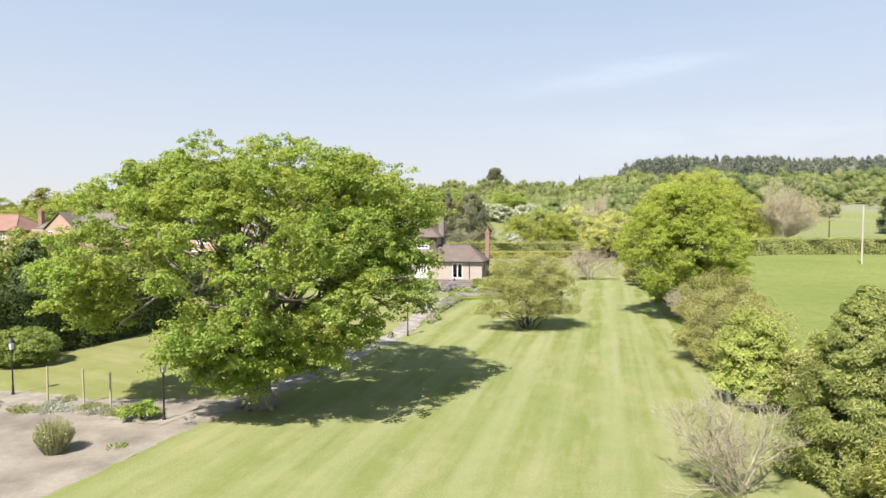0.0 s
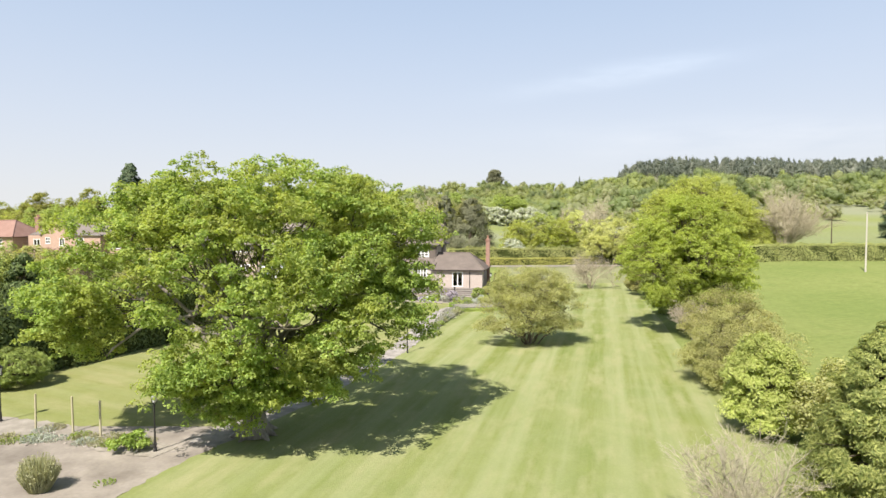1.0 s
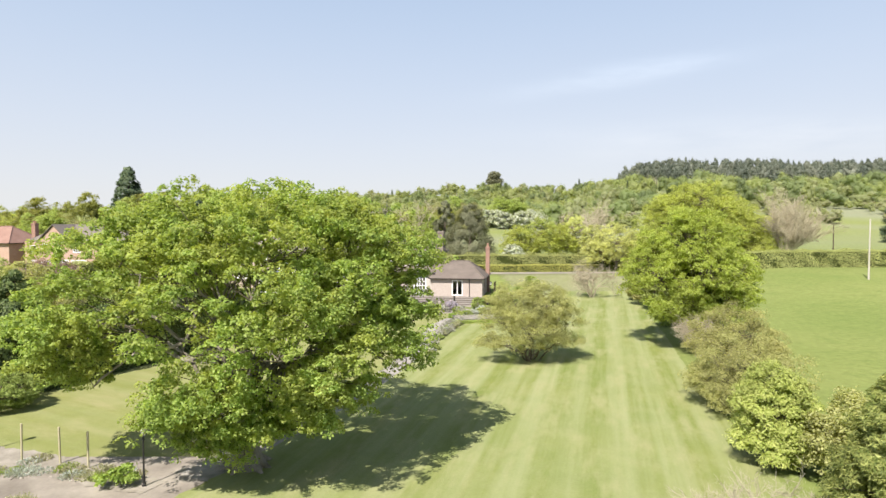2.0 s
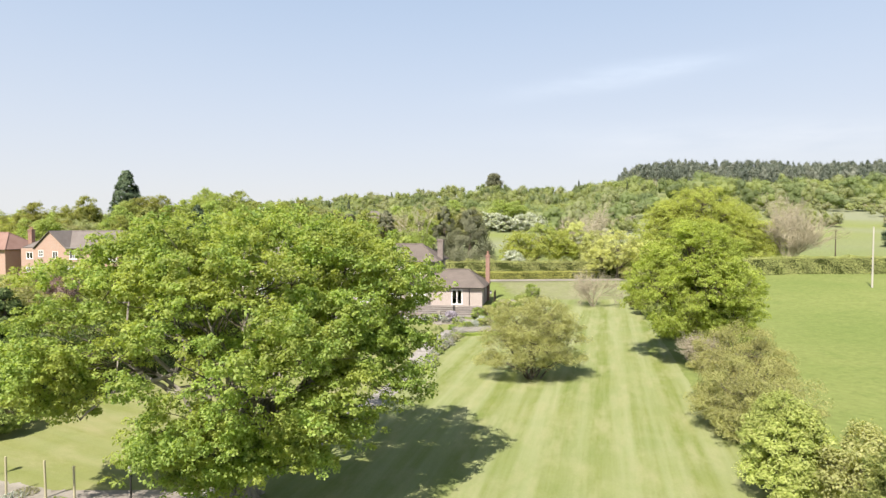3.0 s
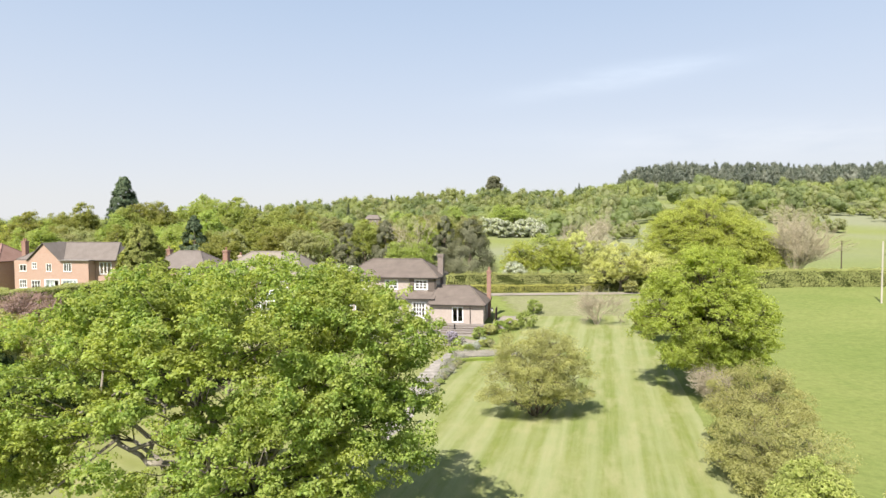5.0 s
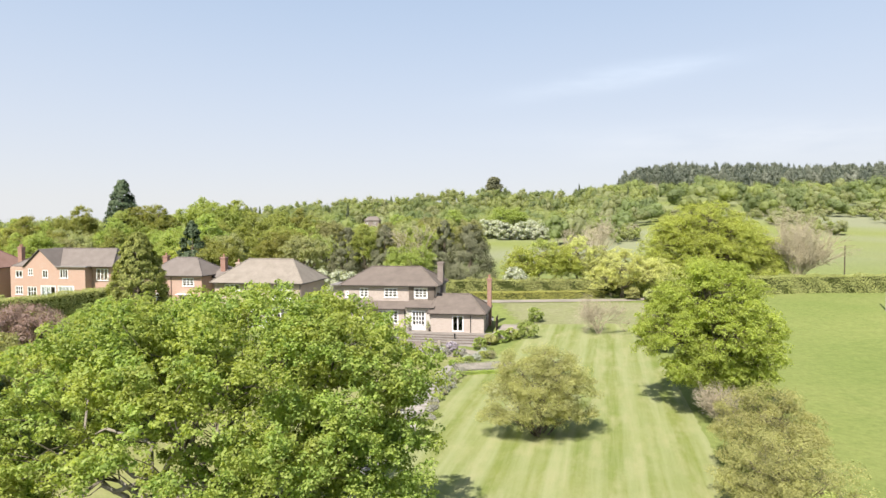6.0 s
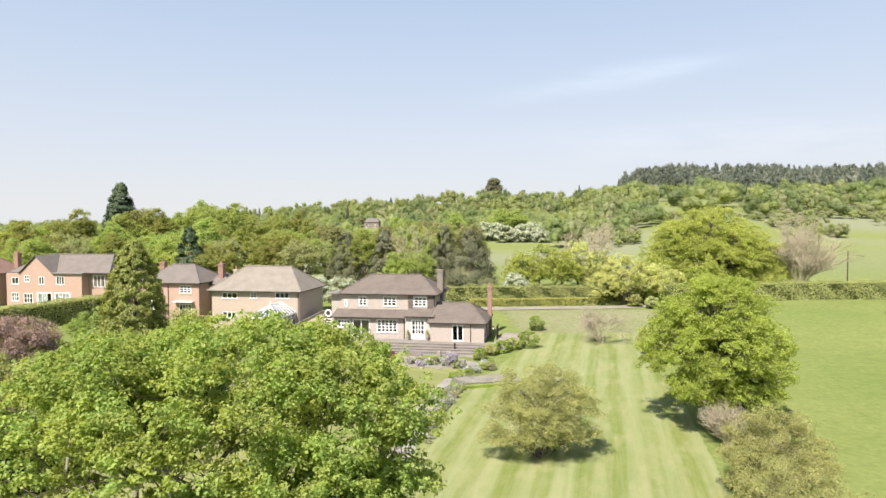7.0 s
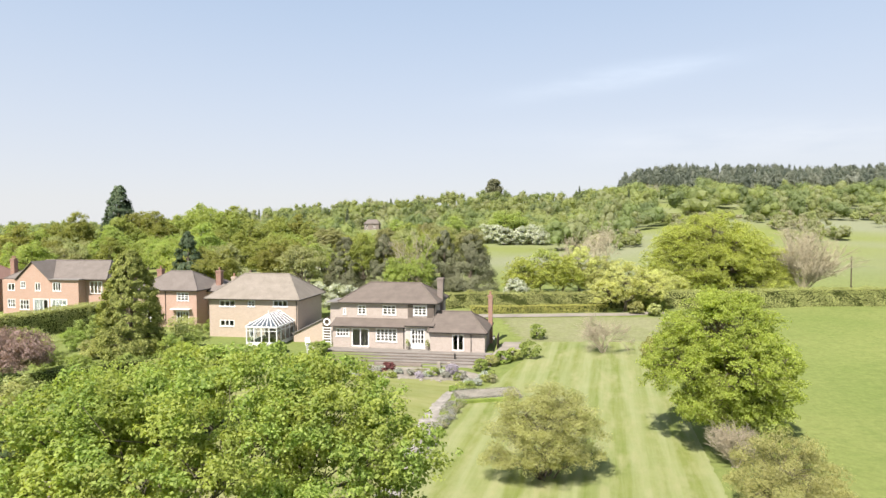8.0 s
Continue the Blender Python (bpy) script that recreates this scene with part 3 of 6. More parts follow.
def bare(name, rng, height, spread, stems, levels, material, at=(0, 0, 0), label="", category="shrub", group="", r0=0.05, split=4, fan=0.55, ratio=0.62, thin=0.006):
    """A leafless tree or shrub: forking twigs."""
    ob = thing(name, *at, 0, label, category, group)
    lines = []

    def fork(p, d, length, r, level):
        n = 4 if level else 3
        pts = [p]
        for _ in range(n - 1):
            d = unit((d + rng.normal(size=3) * 0.16 + np.array([0, 0, 0.05]))[None])[0]
            pts.append(pts[-1] + d * length / (n - 1))
        lines.append((np.array(pts), np.linspace(r, r * 0.55, n)))
        if level == 0:
            return
        for k in range(split):
            s = rng.randint(1, n)
            e = unit((d + rng.normal(size=3) * fan * np.array([1, 1, 0.7]))[None])[0]
            fork(pts[s], e, length * ratio * rng.uniform(0.75, 1.2), max(r * 0.55, thin), level - 1)

    for _ in range(stems):
        a = rng.uniform(0, 2 * math.pi)
        d = unit(np.array([[math.cos(a) * spread, math.sin(a) * spread, 1.0]]))[0]
        fork(np.array([rng.normal() * r0 * 2, rng.normal() * r0 * 2, -0.08]), d, height * 0.48, r0, levels)
    big = [l for l in lines if l[1][0] > r0 * 0.4]
    tube_mesh("stemwork", big, material, ob, 6)
    tube_mesh("twig_mass", [l for l in lines if l[1][0] <= r0 * 0.4], material, ob, 3)
    return ob


def conifer(name, rng, height, radius, n, size, leaf, at=(0, 0, 0), label="", group="", shape=1.0, droop=0.15, tufts=130, foot=0.03, trunk=0.22, turn=0.0, tuft=0.3, bark=None, slim=0.5, tri=False, deep=0.72):
    """A conifer: trunk, boughs and sprays of foliage set in tufts over a cone."""
    ob = thing(name, *at, turn, label, "conifer", group)
    tube_mesh("trunk", [(np.array([[0, 0, -0.1], [0.02, 0, height * 0.5], [0, 0.03, height * 0.97]]), (trunk, trunk * 0.6, 0.02))], bark or BARK, ob, 8)
    h = foot + (1 - foot) * rng.uniform(0, 1, tufts) ** 1.25
    a = rng.uniform(0, 2 * math.pi, tufts)
    rr = radius * np.clip((1 - h) ** (0.75 / shape) * (0.55 + 0.45 * np.minimum(1, h / 0.12)), 0.03, 1) * rng.uniform(deep, 1.08, tufts)
    C = np.stack([np.cos(a) * rr, np.sin(a) * rr, h * height * 0.98], 1)
    boughs = [(np.array([[0, 0, c[2] - 0.1 * radius], c * np.array([0.5, 0.5, 1]), c]), (0.03, 0.02, 0.008)) for c in C[::2]]
    tube_mesh("boughwork", boughs, bark or BARK, ob, 4)
    per = n // tufts
    i = np.repeat(np.arange(tufts), per)
    R = (radius * tuft * (0.55 + 0.6 * (1 - h)))[i][:, None]
    d = sphere_dirs(rng, len(i))
    P = C[i] * np.array([1, 1, 1]) + d * R * np.sqrt(rng.uniform(0, 1, (len(i), 1))) * np.array([1, 1, 0.95])
    P[:, 2] = np.maximum(P[:, 2], 0.05)
    out = unit(P * np.array([1, 1, 0]) + 1e-6)
    N = unit(out * 0.8 + np.array([0, 0, 0.45]) + rng.normal(size=P.shape) * 0.4)
    way = out * 0.7 + np.array([0, 0, -droop * 3 + 0.25])
    V = leaf_cards(rng, P, N, size, slim, 0.0 if tri else 0.12, way)
    quads("foliage", V[:, :3] if tri else V, leaf, ob)
    return ob


def hedge(name, rng, path, width, height, leaf, size=(0.12, 0.2), density=55, label="", rough=0.12, core=None, group=""):
    """A hedge along a line of ground points: woody core and a coat of leaves."""
    ob = thing(name, path[0][0], path[0][1], 0, 0, label, "hedge", group)
    o = np.array([path[0][0], path[0][1], 0.0])
    bm = bmesh.new()
    Vs = []
    for (p, q) in zip(path, path[1:]):
        p, q = np.array(p, float), np.array(q, float)
        L = np.linalg.norm((q - p)[:2])
        d = (q - p) / L
        s = np.array([d[1], -d[0], 0])
        s = s / np.linalg.norm(s)
        k = 0.80
        z0, z1 = -0.3, height * 0.9
        c = [bm.verts.new(tuple(e - o + s * w * width * 0.5 * k + np.array([0, 0, z]))) for e in (p, q) for w in (-1, 1) for z in (z0, z1)]
        for f in ((0, 1, 3, 2), (4, 6, 7, 5), (0, 4, 5, 1), (2, 3, 7, 6), (1, 5, 7, 3), (0, 2, 6, 4)):
            bm.faces.new([c[i] for i in f])
        for face, area in (("l", L * height), ("r", L * height), ("t", L * width), ("a", width * height), ("b", width * height)):
            n = int(area * density)
            u, v = rng.uniform(0, 1, n), rng.uniform(0, 1, n)
            bulge = rough * (np.sin(u * L * 1.7 + 1) + np.sin(u * L * 0.63) + 1.4 * np.sin(v * 5 + u * L * 1.1)) * 0.5
            inn = rng.uniform(-0.22, 0.06, n) * min(1.0, width) + bulge
            if face in "lr":
                sg = -1 if face == "l" else 1
                P = p + (q - p) * u[:, None] + s * (sg * (width * 0.5 + inn))[:, None] + np.array([0, 0, 1]) * (v * height)[:, None]
                nn = s * sg
            elif face == "t":
                P = p + (q - p) * u[:, None] + s * ((v - 0.5) * width)[:, None] + np.array([0, 0, 1]) * (height + inn)[:, None]
                nn = np.array([0, 0, 1.0])
            else:
                e, sg = (p, -1) if face == "a" else (q, 1)
                P = e + s * ((u - 0.5) * width)[:, None] + d * (sg * np.abs(inn))[:, None] + np.array([0, 0, 1]) * (v * height)[:, None]
                nn = d * sg
            N = unit(nn + np.array([0, 0, 0.35]) + rng.normal(size=(n, 3)) * 0.45)
            Vs.append(leaf_cards(rng, P - o, N, (size[0] * 1.25, size[1] * 1.25), 0.75, 0.0)[:, :3])
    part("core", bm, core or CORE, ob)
    quads("leaves", np.concatenate(Vs), leaf, ob)
    return ob


# ---- ground ----
def sstep(v, a, b):
    t = np.clip((np.asarray(v, float) - a) / (b - a), 0, 1)
    return t * t * (3 - 2 * t)


def ground_z(x, y):
    """Height of the land."""
    x, y = np.asarray(x, float), np.asarray(y, float)
    field = 1.85 * sstep(x, 24, 62) * sstep(y, 45, 100)
    lane = 1.3 * sstep(y, 84, 97) * sstep(x, -8, 4)
    dip = -0.42 * sstep(y, 58, 66) * (1 - sstep(y, 74, 79)) * (1 - sstep(x, 4, 11)) * sstep(x, -24, -16)
    b = x / np.maximum(np.abs(y), 1.0)
    mid = np.interp(y, [112, 200, 260, 400, 500, 600, 800, 3000], [0, 2.8, 5.2, 12, 23, 33, 38, 30])
    east = np.interp(y, [112, 200, 350, 500, 650, 800, 1000, 3000], [0, 5.0, 16.0, 31, 48, 69, 74, 50])
    side = np.interp(b, [-0.9, -0.5, -0.28, -0.1, 0.05], [0.1, 0.22, 0.58, 0.85, 1.0])
    hill = mid * side * (1 - sstep(b, 0.2, 0.36)) + east * sstep(b, 0.2, 0.36)
    return np.maximum(field, lane) + dip + hill * sstep(y, 112, 140)


def gz(x, y):
    return float(ground_z(x, y))


def sheet(name, xs, ys, material, lift=0.0):
    X, Y = np.meshgrid(xs, ys)
    V = np.stack([X, Y, ground_z(X, Y) + lift], -1).reshape(-1, 3)
    nx, ny = len(xs), len(ys)
    F = [(j * nx + i, j * nx + i + 1, (j + 1) * nx + i + 1, (j + 1) * nx + i) for j in range(ny - 1) for i in range(nx - 1)]
    me = bpy.data.meshes.new(name)
    me.from_pydata(V.tolist(), [], F)
    return finish(name, me, material, None, "", True)


xs = np.concatenate([[-2800, -1800, -1200, -800], np.arange(-600, -120, 24), np.arange(-120, 140, 2.5), np.arange(140, 700, 20), [800, 1200, 1800, 2800]])
ys = np.concatenate([[-600, -200, -60], np.arange(-20, 130, 2.5), np.arange(130, 400, 8), np.arange(400, 1000, 20), [1200, 1600, 2200, 3200, 4200]])
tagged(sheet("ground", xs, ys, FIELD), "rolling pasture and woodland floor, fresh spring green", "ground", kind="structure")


def strip(name, centre, widths, material, lift, label, ragged=0.05, seed=3):
    """A surface laid along a line of points, with uneven edges, draped on the land."""
    rng = rng_for(seed)
    P = np.array(centre, float)
    t = np.concatenate([[0], np.cumsum(np.linalg.norm(np.diff(P, axis=0), axis=1))])
    n = max(8, int(t[-1] / 0.25))
    s = np.linspace(0, t[-1], n)
    C = np.stack([np.interp(s, t, P[:, k]) for k in (0, 1)], 1)
    W = np.interp(s, t, widths)
    d = unit(np.gradient(C, axis=0))
    side = np.stack([d[:, 1], -d[:, 0]], 1)
    rows = []
    cross = np.linspace(-1, 1, 7)
    for k in cross:
        e = (W * 0.5 * k)[:, None] + (rng.normal(size=(n, 1)) * ragged if abs(k) == 1 else 0)
        q = C + side * e
        rows.append(np.stack([q[:, 0], q[:, 1], ground_z(q[:, 0], q[:, 1]) + lift], 1))
    V = np.concatenate(rows)
    F = [(k * n + i, k * n + i + 1, (k + 1) * n + i + 1, (k + 1) * n + i) for k in range(6) for i in range(n - 1)]
    me = bpy.data.meshes.new(name)
    me.from_pydata(V.tolist(), [], [f[::-1] for f in F])
    return tagged(finish(name, me, material), label, name.split("_")[0], kind="structure")


# the long mown lawn, its edge beside the path on one hand and beside the shrubs on the other
def area(name, left, right, material, lift, label, category, seed=5, ragged=0.05):
    """A surface between two lines x(y), draped on the land. left, right: rows of (y, x)."""
    rng = rng_for(seed)
    l, r = np.array(left, float), np.array(right, float)
    y = np.arange(l[0, 0], l[-1, 0] + 0.1, 0.3)
    xl = np.interp(y, l[:, 0], l[:, 1]) + rng.normal(size=len(y)) * ragged
    xr = np.interp(y, r[:, 0], r[:, 1]) + rng.normal(size=len(y)) * ragged
    n = 16
    X = xl[:, None] + (xr - xl)[:, None] * np.linspace(0, 1, n)
    Y = np.repeat(y[:, None], n, 1)
    V = np.stack([X, Y, ground_z(X, Y) + lift], -1).reshape(-1, 3)
    F = [(j * n + i, j * n + i + 1, (j + 1) * n + i + 1, (j + 1) * n + i) for j in range(len(y) - 1) for i in range(n - 1)]
    me = bpy.data.meshes.new(name)
    me.from_pydata(V.tolist(), [], F)
    return tagged(finish(name, me, material), label, category, kind="structure")


area("lawn", [(-12, -18), (8, -13.5), (16.3, -11.0), (18.5, -10.2), (21, -9.5), (24, -8.2), (30, -5.6), (36, -3.6), (42, -1.9), (46, -1.0), (54, 0.9), (62, 3.4), (68, 6.0), (74, 9.0), (84, 11)],
     [(-12, 3.5), (14, 10.2), (27, 13.0), (36, 14.6), (50, 18.0), (60, 20.2), (72, 22.8), (84, 26)], LAWN, 0.032, "striped mown lawn, sunlit, with pale dry streaks", "lawn")
area("lawn_back", [(25.6, -42), (34, -38), (42, -30), (56, -24), (69, -20)], [(25.6, -8.6), (30, -7.2), (36, -5.0), (42, -3.3), (50, -2.2), (58, -0.5), (66, 1.9), (69, 2.2)], LAWN_BACK, 0.022,
     "mown lawn beyond the path, sunlit with faint bands", "lawn", 6)
area("patio", [(2, -46), (25.9, -46)], [(2, -15.6), (8, -13.45), (16.3, -10.95), (18.5, -10.15), (21, -9.45), (24.6, -8.0), (25.9, -7.6)], CONCRETE, 0.018, "pale pinkish concrete yard, worn and dusty", "yard", 7)
strip("path_garden", [(-8.9, 23.4), (-7.6, 26.5), (-6.3, 30), (-4.5, 35.2), (-2.9, 40.6), (-2.2, 46), (-1.45, 51.5), (-0.55, 56), (0.25, 59.6), (0.9, 62.6)],
      [2.2, 1.9, 1.7, 1.5, 1.4, 1.35, 1.3, 1.1, 0.9, 0.6], GRAVEL, 0.030, "grey gravel garden path with pale stony edges", 0.09)
strip("bed_lavender", [(-0.9, 45.5), (-0.4, 50), (0.3, 54), (1.3, 57.6), (3.4, 59)], [0.3, 0.5, 0.8, 0.8, 0.8], SOIL, 0.034, "narrow planted border of dry soil", 0.08, 8)
strip("bed_rockery", [(-14, 72.2), (-9, 71.0), (-3, 69.8), (1.5, 68.6), (4.4, 66.8)], [3.6, 4.6, 4.8, 4.2, 2.4], SOIL, 0.034, "stony flower bed below the terrace", 0.09, 9)
strip("bed_posts", [(-34, 27.6), (-24, 26.4), (-19, 25.9), (-14.5, 24.6), (-10.2, 22.7)], [2.2, 2.0, 1.8, 1.7, 1.2], SOIL, 0.034, "dusty border with low plants and rubble", 0.1, 10)
area("verge", [(81.4, 9.6), (86, 10.2), (96.0, 8.6)], [(81.4, 29), (86, 34), (96.0, 36)], ROUGH, 0.026, "rough dry grass verge between the lawn and the lane", "verge", 13, 0.5)
strip("drive_side", [(3.2, 71.5), (6.4, 75.5), (8.0, 79.5), (9.0, 84)], [2.0, 2.4, 2.6, 2.2], TARMAC, 0.030, "grey drive beside the house", 0.04, 11)
strip("road", [(-30, 101), (0, 98.2), (8, 97.6), (17, 98.0), (27.5, 98.6), (34, 100.5)], [3.2, 3.0, 3.0, 3.0, 3.0, 2.0], TARMAC, 0.05, "pale grey tarmac lane behind the gardens", 0.05, 12)


# ---- houses ----
def panel(bm, u0, u1, z0, z1, holes, thick=0.28):
    """A wall in the plane y = 0 (outside at y = 0, inside at y = thick) with openings (u0, u1, z0, z1), in one piece."""
    us = sorted({u0, u1, *[h[0] for h in holes], *[h[1] for h in holes]})
    zs = sorted({z0, z1, *[h[2] for h in holes], *[h[3] for h in holes]})
    V = [[[bm.verts.new((u, y, z)) for z in zs] for u in us] for y in (0, thick)]
    full = lambda i, k: 0 <= i < len(us) - 1 and 0 <= k < len(zs) - 1 and not any(
        h[0] <= us[i] and us[i + 1] <= h[1] and h[2] <= zs[k] and zs[k + 1] <= h[3] for h in holes)
    for i in range(len(us) - 1):
        for k in range(len(zs) - 1):
            if not full(i, k):
                continue
            f, b = V
            bm.faces.new((f[i][k], f[i + 1][k], f[i + 1][k + 1], f[i][k + 1]))
            bm.faces.new((b[i][k + 1], b[i + 1][k + 1], b[i + 1][k], b[i][k]))
            for di, dk, p, q in ((-1, 0, (i, k), (i, k + 1)), (1, 0, (i + 1, k + 1), (i + 1, k)), (0, -1, (i + 1, k), (i, k)), (0, 1, (i, k + 1), (i + 1, k + 1))):
                if not full(i + di, k + dk):
                    bm.faces.new((f[p[0]][p[1]], f[q[0]][q[1]], b[q[0]][q[1]], b[p[0]][p[1]]))
    bmesh.ops.delete(bm, geom=[v for v in bm.verts if not v.link_faces], context="VERTS")
    return bm


def window(parent, u0, u1, z0, z1, cols=3, rows=3, y=0.0, bar=0.065, edge=0.13, name="window", curtain=False, sill=True, surround=0.0, material=None, blind=0):
    """A window set in its opening: outer frame, casements with glazing bars, panes, sill."""
    material = material or WHITE
    e = edge
    w, h = (u1 - u0 - 2 * e) / cols, (z1 - z0 - 2 * e) / rows
    lights = []
    for i in range(cols):
        for j in range(rows):
            a, c = u0 + e + i * w, z0 + e + j * h
            lights.append((a + (bar if i else 0), a + w - (bar if i < cols - 1 else 0), c + (bar * 0.7 if j else 0), c + h - (bar * 0.7 if j < rows - 1 else 0)))
    bm = panel(bmesh.new(), u0, u1, z0, z1, lights, 0.1)
    bmesh.ops.translate(bm, verts=bm.verts, vec=(0, y + 0.02, 0))
    ob = part(name, bm, material, parent)
    if surround:
        q = surround
        part("surround", boxes((u0 - q, u0, y - 0.03, y + 0.02, z0, z1 + q), (u1, u1 + q, y - 0.03, y + 0.02, z0, z1 + q), (u0, u1, y - 0.03, y + 0.02, z1, z1 + q)), material, ob)
    for i in range(cols):
        part("pane", boxes((u0 + e + i * w, u0 + e + (i + 1) * w, y + 0.065, y + 0.075, z0 + e, z1 - e)), GLASS, ob)
    if sill:
        part("sill", boxes((u0 - 0.06, u1 + 0.06, y - 0.07, y + 0.10, z0 - 0.05, z0 - 0.005)), WHITE, ob)
    if blind:  # white blinds let down behind some of the lights
        part("blind", boxes(*[(u0 + e + i * w + 0.02, u0 + e + (i + 1) * w - 0.02, y + 0.11, y + 0.125, z0 + e, z1 - e) for i in range(cols) if i != blind]), WHITE, ob)
    if curtain:
        bm = bmesh.new()
        for a, b in ((u0 + e, u0 + e + (u1 - u0) * 0.24), (u1 - e - (u1 - u0) * 0.24, u1 - e)):
            n = 7
            for k in range(n):
                f = (b - a) / n
                box(bm, a + k * f, a + (k + 1) * f, y + 0.2 + 0.03 * (k % 2), y + 0.23 + 0.03 * (k % 2), z0 + 0.05, z1 - 0.05)
        part("curtain", bm, CURTAIN, ob)
    return ob


def hip_roof(parent, u0, u1, v0, v1, z, rise, tile, over=0.35, hips=(1.0, 1.0), ridge_v=None, name="roof"):
    """A hipped roof over a rectangle, with eaves boards, ridge and hip tiles. hips: share of the half depth by which each hip runs in."""
    a, b, c, d = u0 - over, u1 + over, v0 - over, v1 + over
    rv = (c + d) / 2 if ridge_v is None else ridge_v
    half = (d - c) / 2
    ra, rb = (a + half * hips[0], rv, z + rise), (b - half * hips[1], rv, z + rise)
    bm = bmesh.new()
    t = 0.10
    lo = [bm.verts.new(p) for p in ((a, c, z), (b, c, z), (b, d, z), (a, d, z))]
    up = [bm.verts.new((x, y, z + t)) for x, y in ((a, c), (b, c), (b, d), (a, d))]
    r0, r1 = bm.verts.new((ra[0], ra[1], ra[2] + t)), bm.verts.new((rb[0], rb[1], rb[2] + t))
    bm.faces.new(lo[::-1])
    for i in range(4):
        j = (i + 1) % 4
        bm.faces.new((lo[i], lo[j], up[j], up[i]))
    bm.faces.new((up[0], up[1], r1, r0))
    bm.faces.new((up[2], up[3], r0, r1))
    bm.faces.new((up[1], up[2], r1))
    bm.faces.new((up[3], up[0], r0))
    roof = part(name, bm, tile, parent)
    cap = bmesh.new()
    R0, R1 = Vector((ra[0], ra[1], ra[2] + t)), Vector((rb[0], rb[1], rb[2] + t))
    rod(cap, R0, R1, 0.11, 6)
    for q, r in (((a, c), R0), ((a, d), R0), ((b, c), R1), ((b, d), R1)):
        rod(cap, (q[0], q[1], z + t), r, 0.09, 6)
    part("ridge_tiles", cap, tile, roof)
    gut = bmesh.new()
    g = 0.06
    for s in ((a, b, c - g, c, 0), (a, b, d, d + g, 0)):
        box(gut, s[0], s[1], s[2], s[3], z - 0.02, z + 0.06)
    box(gut, a - g, a, c - g, d + g, z - 0.02, z + 0.06)
    box(gut, b, b + g, c - g, d + g, z - 0.02, z + 0.06)
    part("gutter", gut, IRON, roof)
    return roof


def chimney(parent, u, v, z0, z1, w=0.9, d=0.6, brick=None, pots=2):
    brick = brick or BRICK_CHIM
    bm = boxes((u - w / 2, u + w / 2, v - d / 2, v + d / 2, z0, z1 - 0.32))
    box(bm, u - w / 2 - 0.05, u + w / 2 + 0.05, v - d / 2 - 0.05, v + d / 2 + 0.05, z1 - 0.32, z1 - 0.2)
    box(bm, u - w / 2 - 0.09, u + w / 2 + 0.09, v - d / 2 - 0.09, v + d / 2 + 0.09, z1 - 0.2, z1 - 0.08)
    box(bm, u - w / 2, u + w / 2, v - d / 2, v + d / 2, z1 - 0.08, z1)
    ob = part("chimney", bm, brick, parent)
    for k in range(pots):
        x = u + (k - (pots - 1) / 2) * w * 0.5
        part("chimney_pot", lathe([(0.13, 0), (0.12, 0.3), (0.15, 0.34), (0.15, 0.42), (0.10, 0.44)], 10, None, (x, v, z1)), POT, ob)
    return ob


def downpipe(parent, u, v, z0, z1):
    bm = bmesh.new()
    rod(bm, (u, v, z0), (u, v, z1), 0.045, 6)
    part("downpipe", bm, IRON, parent)


def four_walls(parent, u0, u1, v0, v1, z0, z1, front, brick, right=(), t=0.28):
    """Front and back walls between side walls; front, right: openings of the faces that are seen."""
    part("wall", panel(bmesh.new(), u0, u1, z0, z1, front, t), brick, parent).location.y = v0
    part("wall", boxes((u0, u1, v1 - t, v1, z0, z1)), brick, parent)
    part("wall", boxes((u0, u0 + t, v0 + t, v1 - t, z0, z1)), brick, parent)
    bm = panel(bmesh.new(), v0 + t, v1 - t, z0, z1, right, t)
    bmesh.ops.rotate(bm, verts=bm.verts, matrix=Matrix.Rotation(radians(90), 3, "Z"))
    bmesh.ops.translate(bm, verts=bm.verts, vec=(u1, 0, 0))
    part("wall", bm, brick, parent)
    part("ceiling_board", boxes((u0 + t, u1 - t, v0 + t, v1 - t, z1 - 0.12, z1 - 0.02)), DARK_ROOM, parent)
    part("floor_board", boxes((u0 + t, u1 - t, v0 + t, v1 - t, z0 + 0.02, z0 + 0.12)), DARK_ROOM, parent)


# the house at the end of the lawn: single-storey wing, porch, lean-to, upper storey
house = thing("house", 4.95, 77.6, 0, -10, "pale pink brick house with brown tiled hipped roofs and white windows", "house")
T = 0.28
# wing
wing_door = (-3.85, -2.45, 0.14, 2.06)
four_walls(house, -6.45, 0.0, 0.0, 7.0, -0.5, 2.22, [wing_door], BRICK_PINK, right=[(2.2, 3.2, 0.9, 2.0)])
window(house, *wing_door, 2, 1, 0.0, name="patio_door", sill=False)
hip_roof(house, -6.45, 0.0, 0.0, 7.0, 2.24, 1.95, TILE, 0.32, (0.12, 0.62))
chimney(house, 0.1, 6.0, 0.0, 6.1, 0.52, 0.55, BRICK_CHIM, 1)
downpipe(house, -1.6, -0.06, 0.0, 2.25)
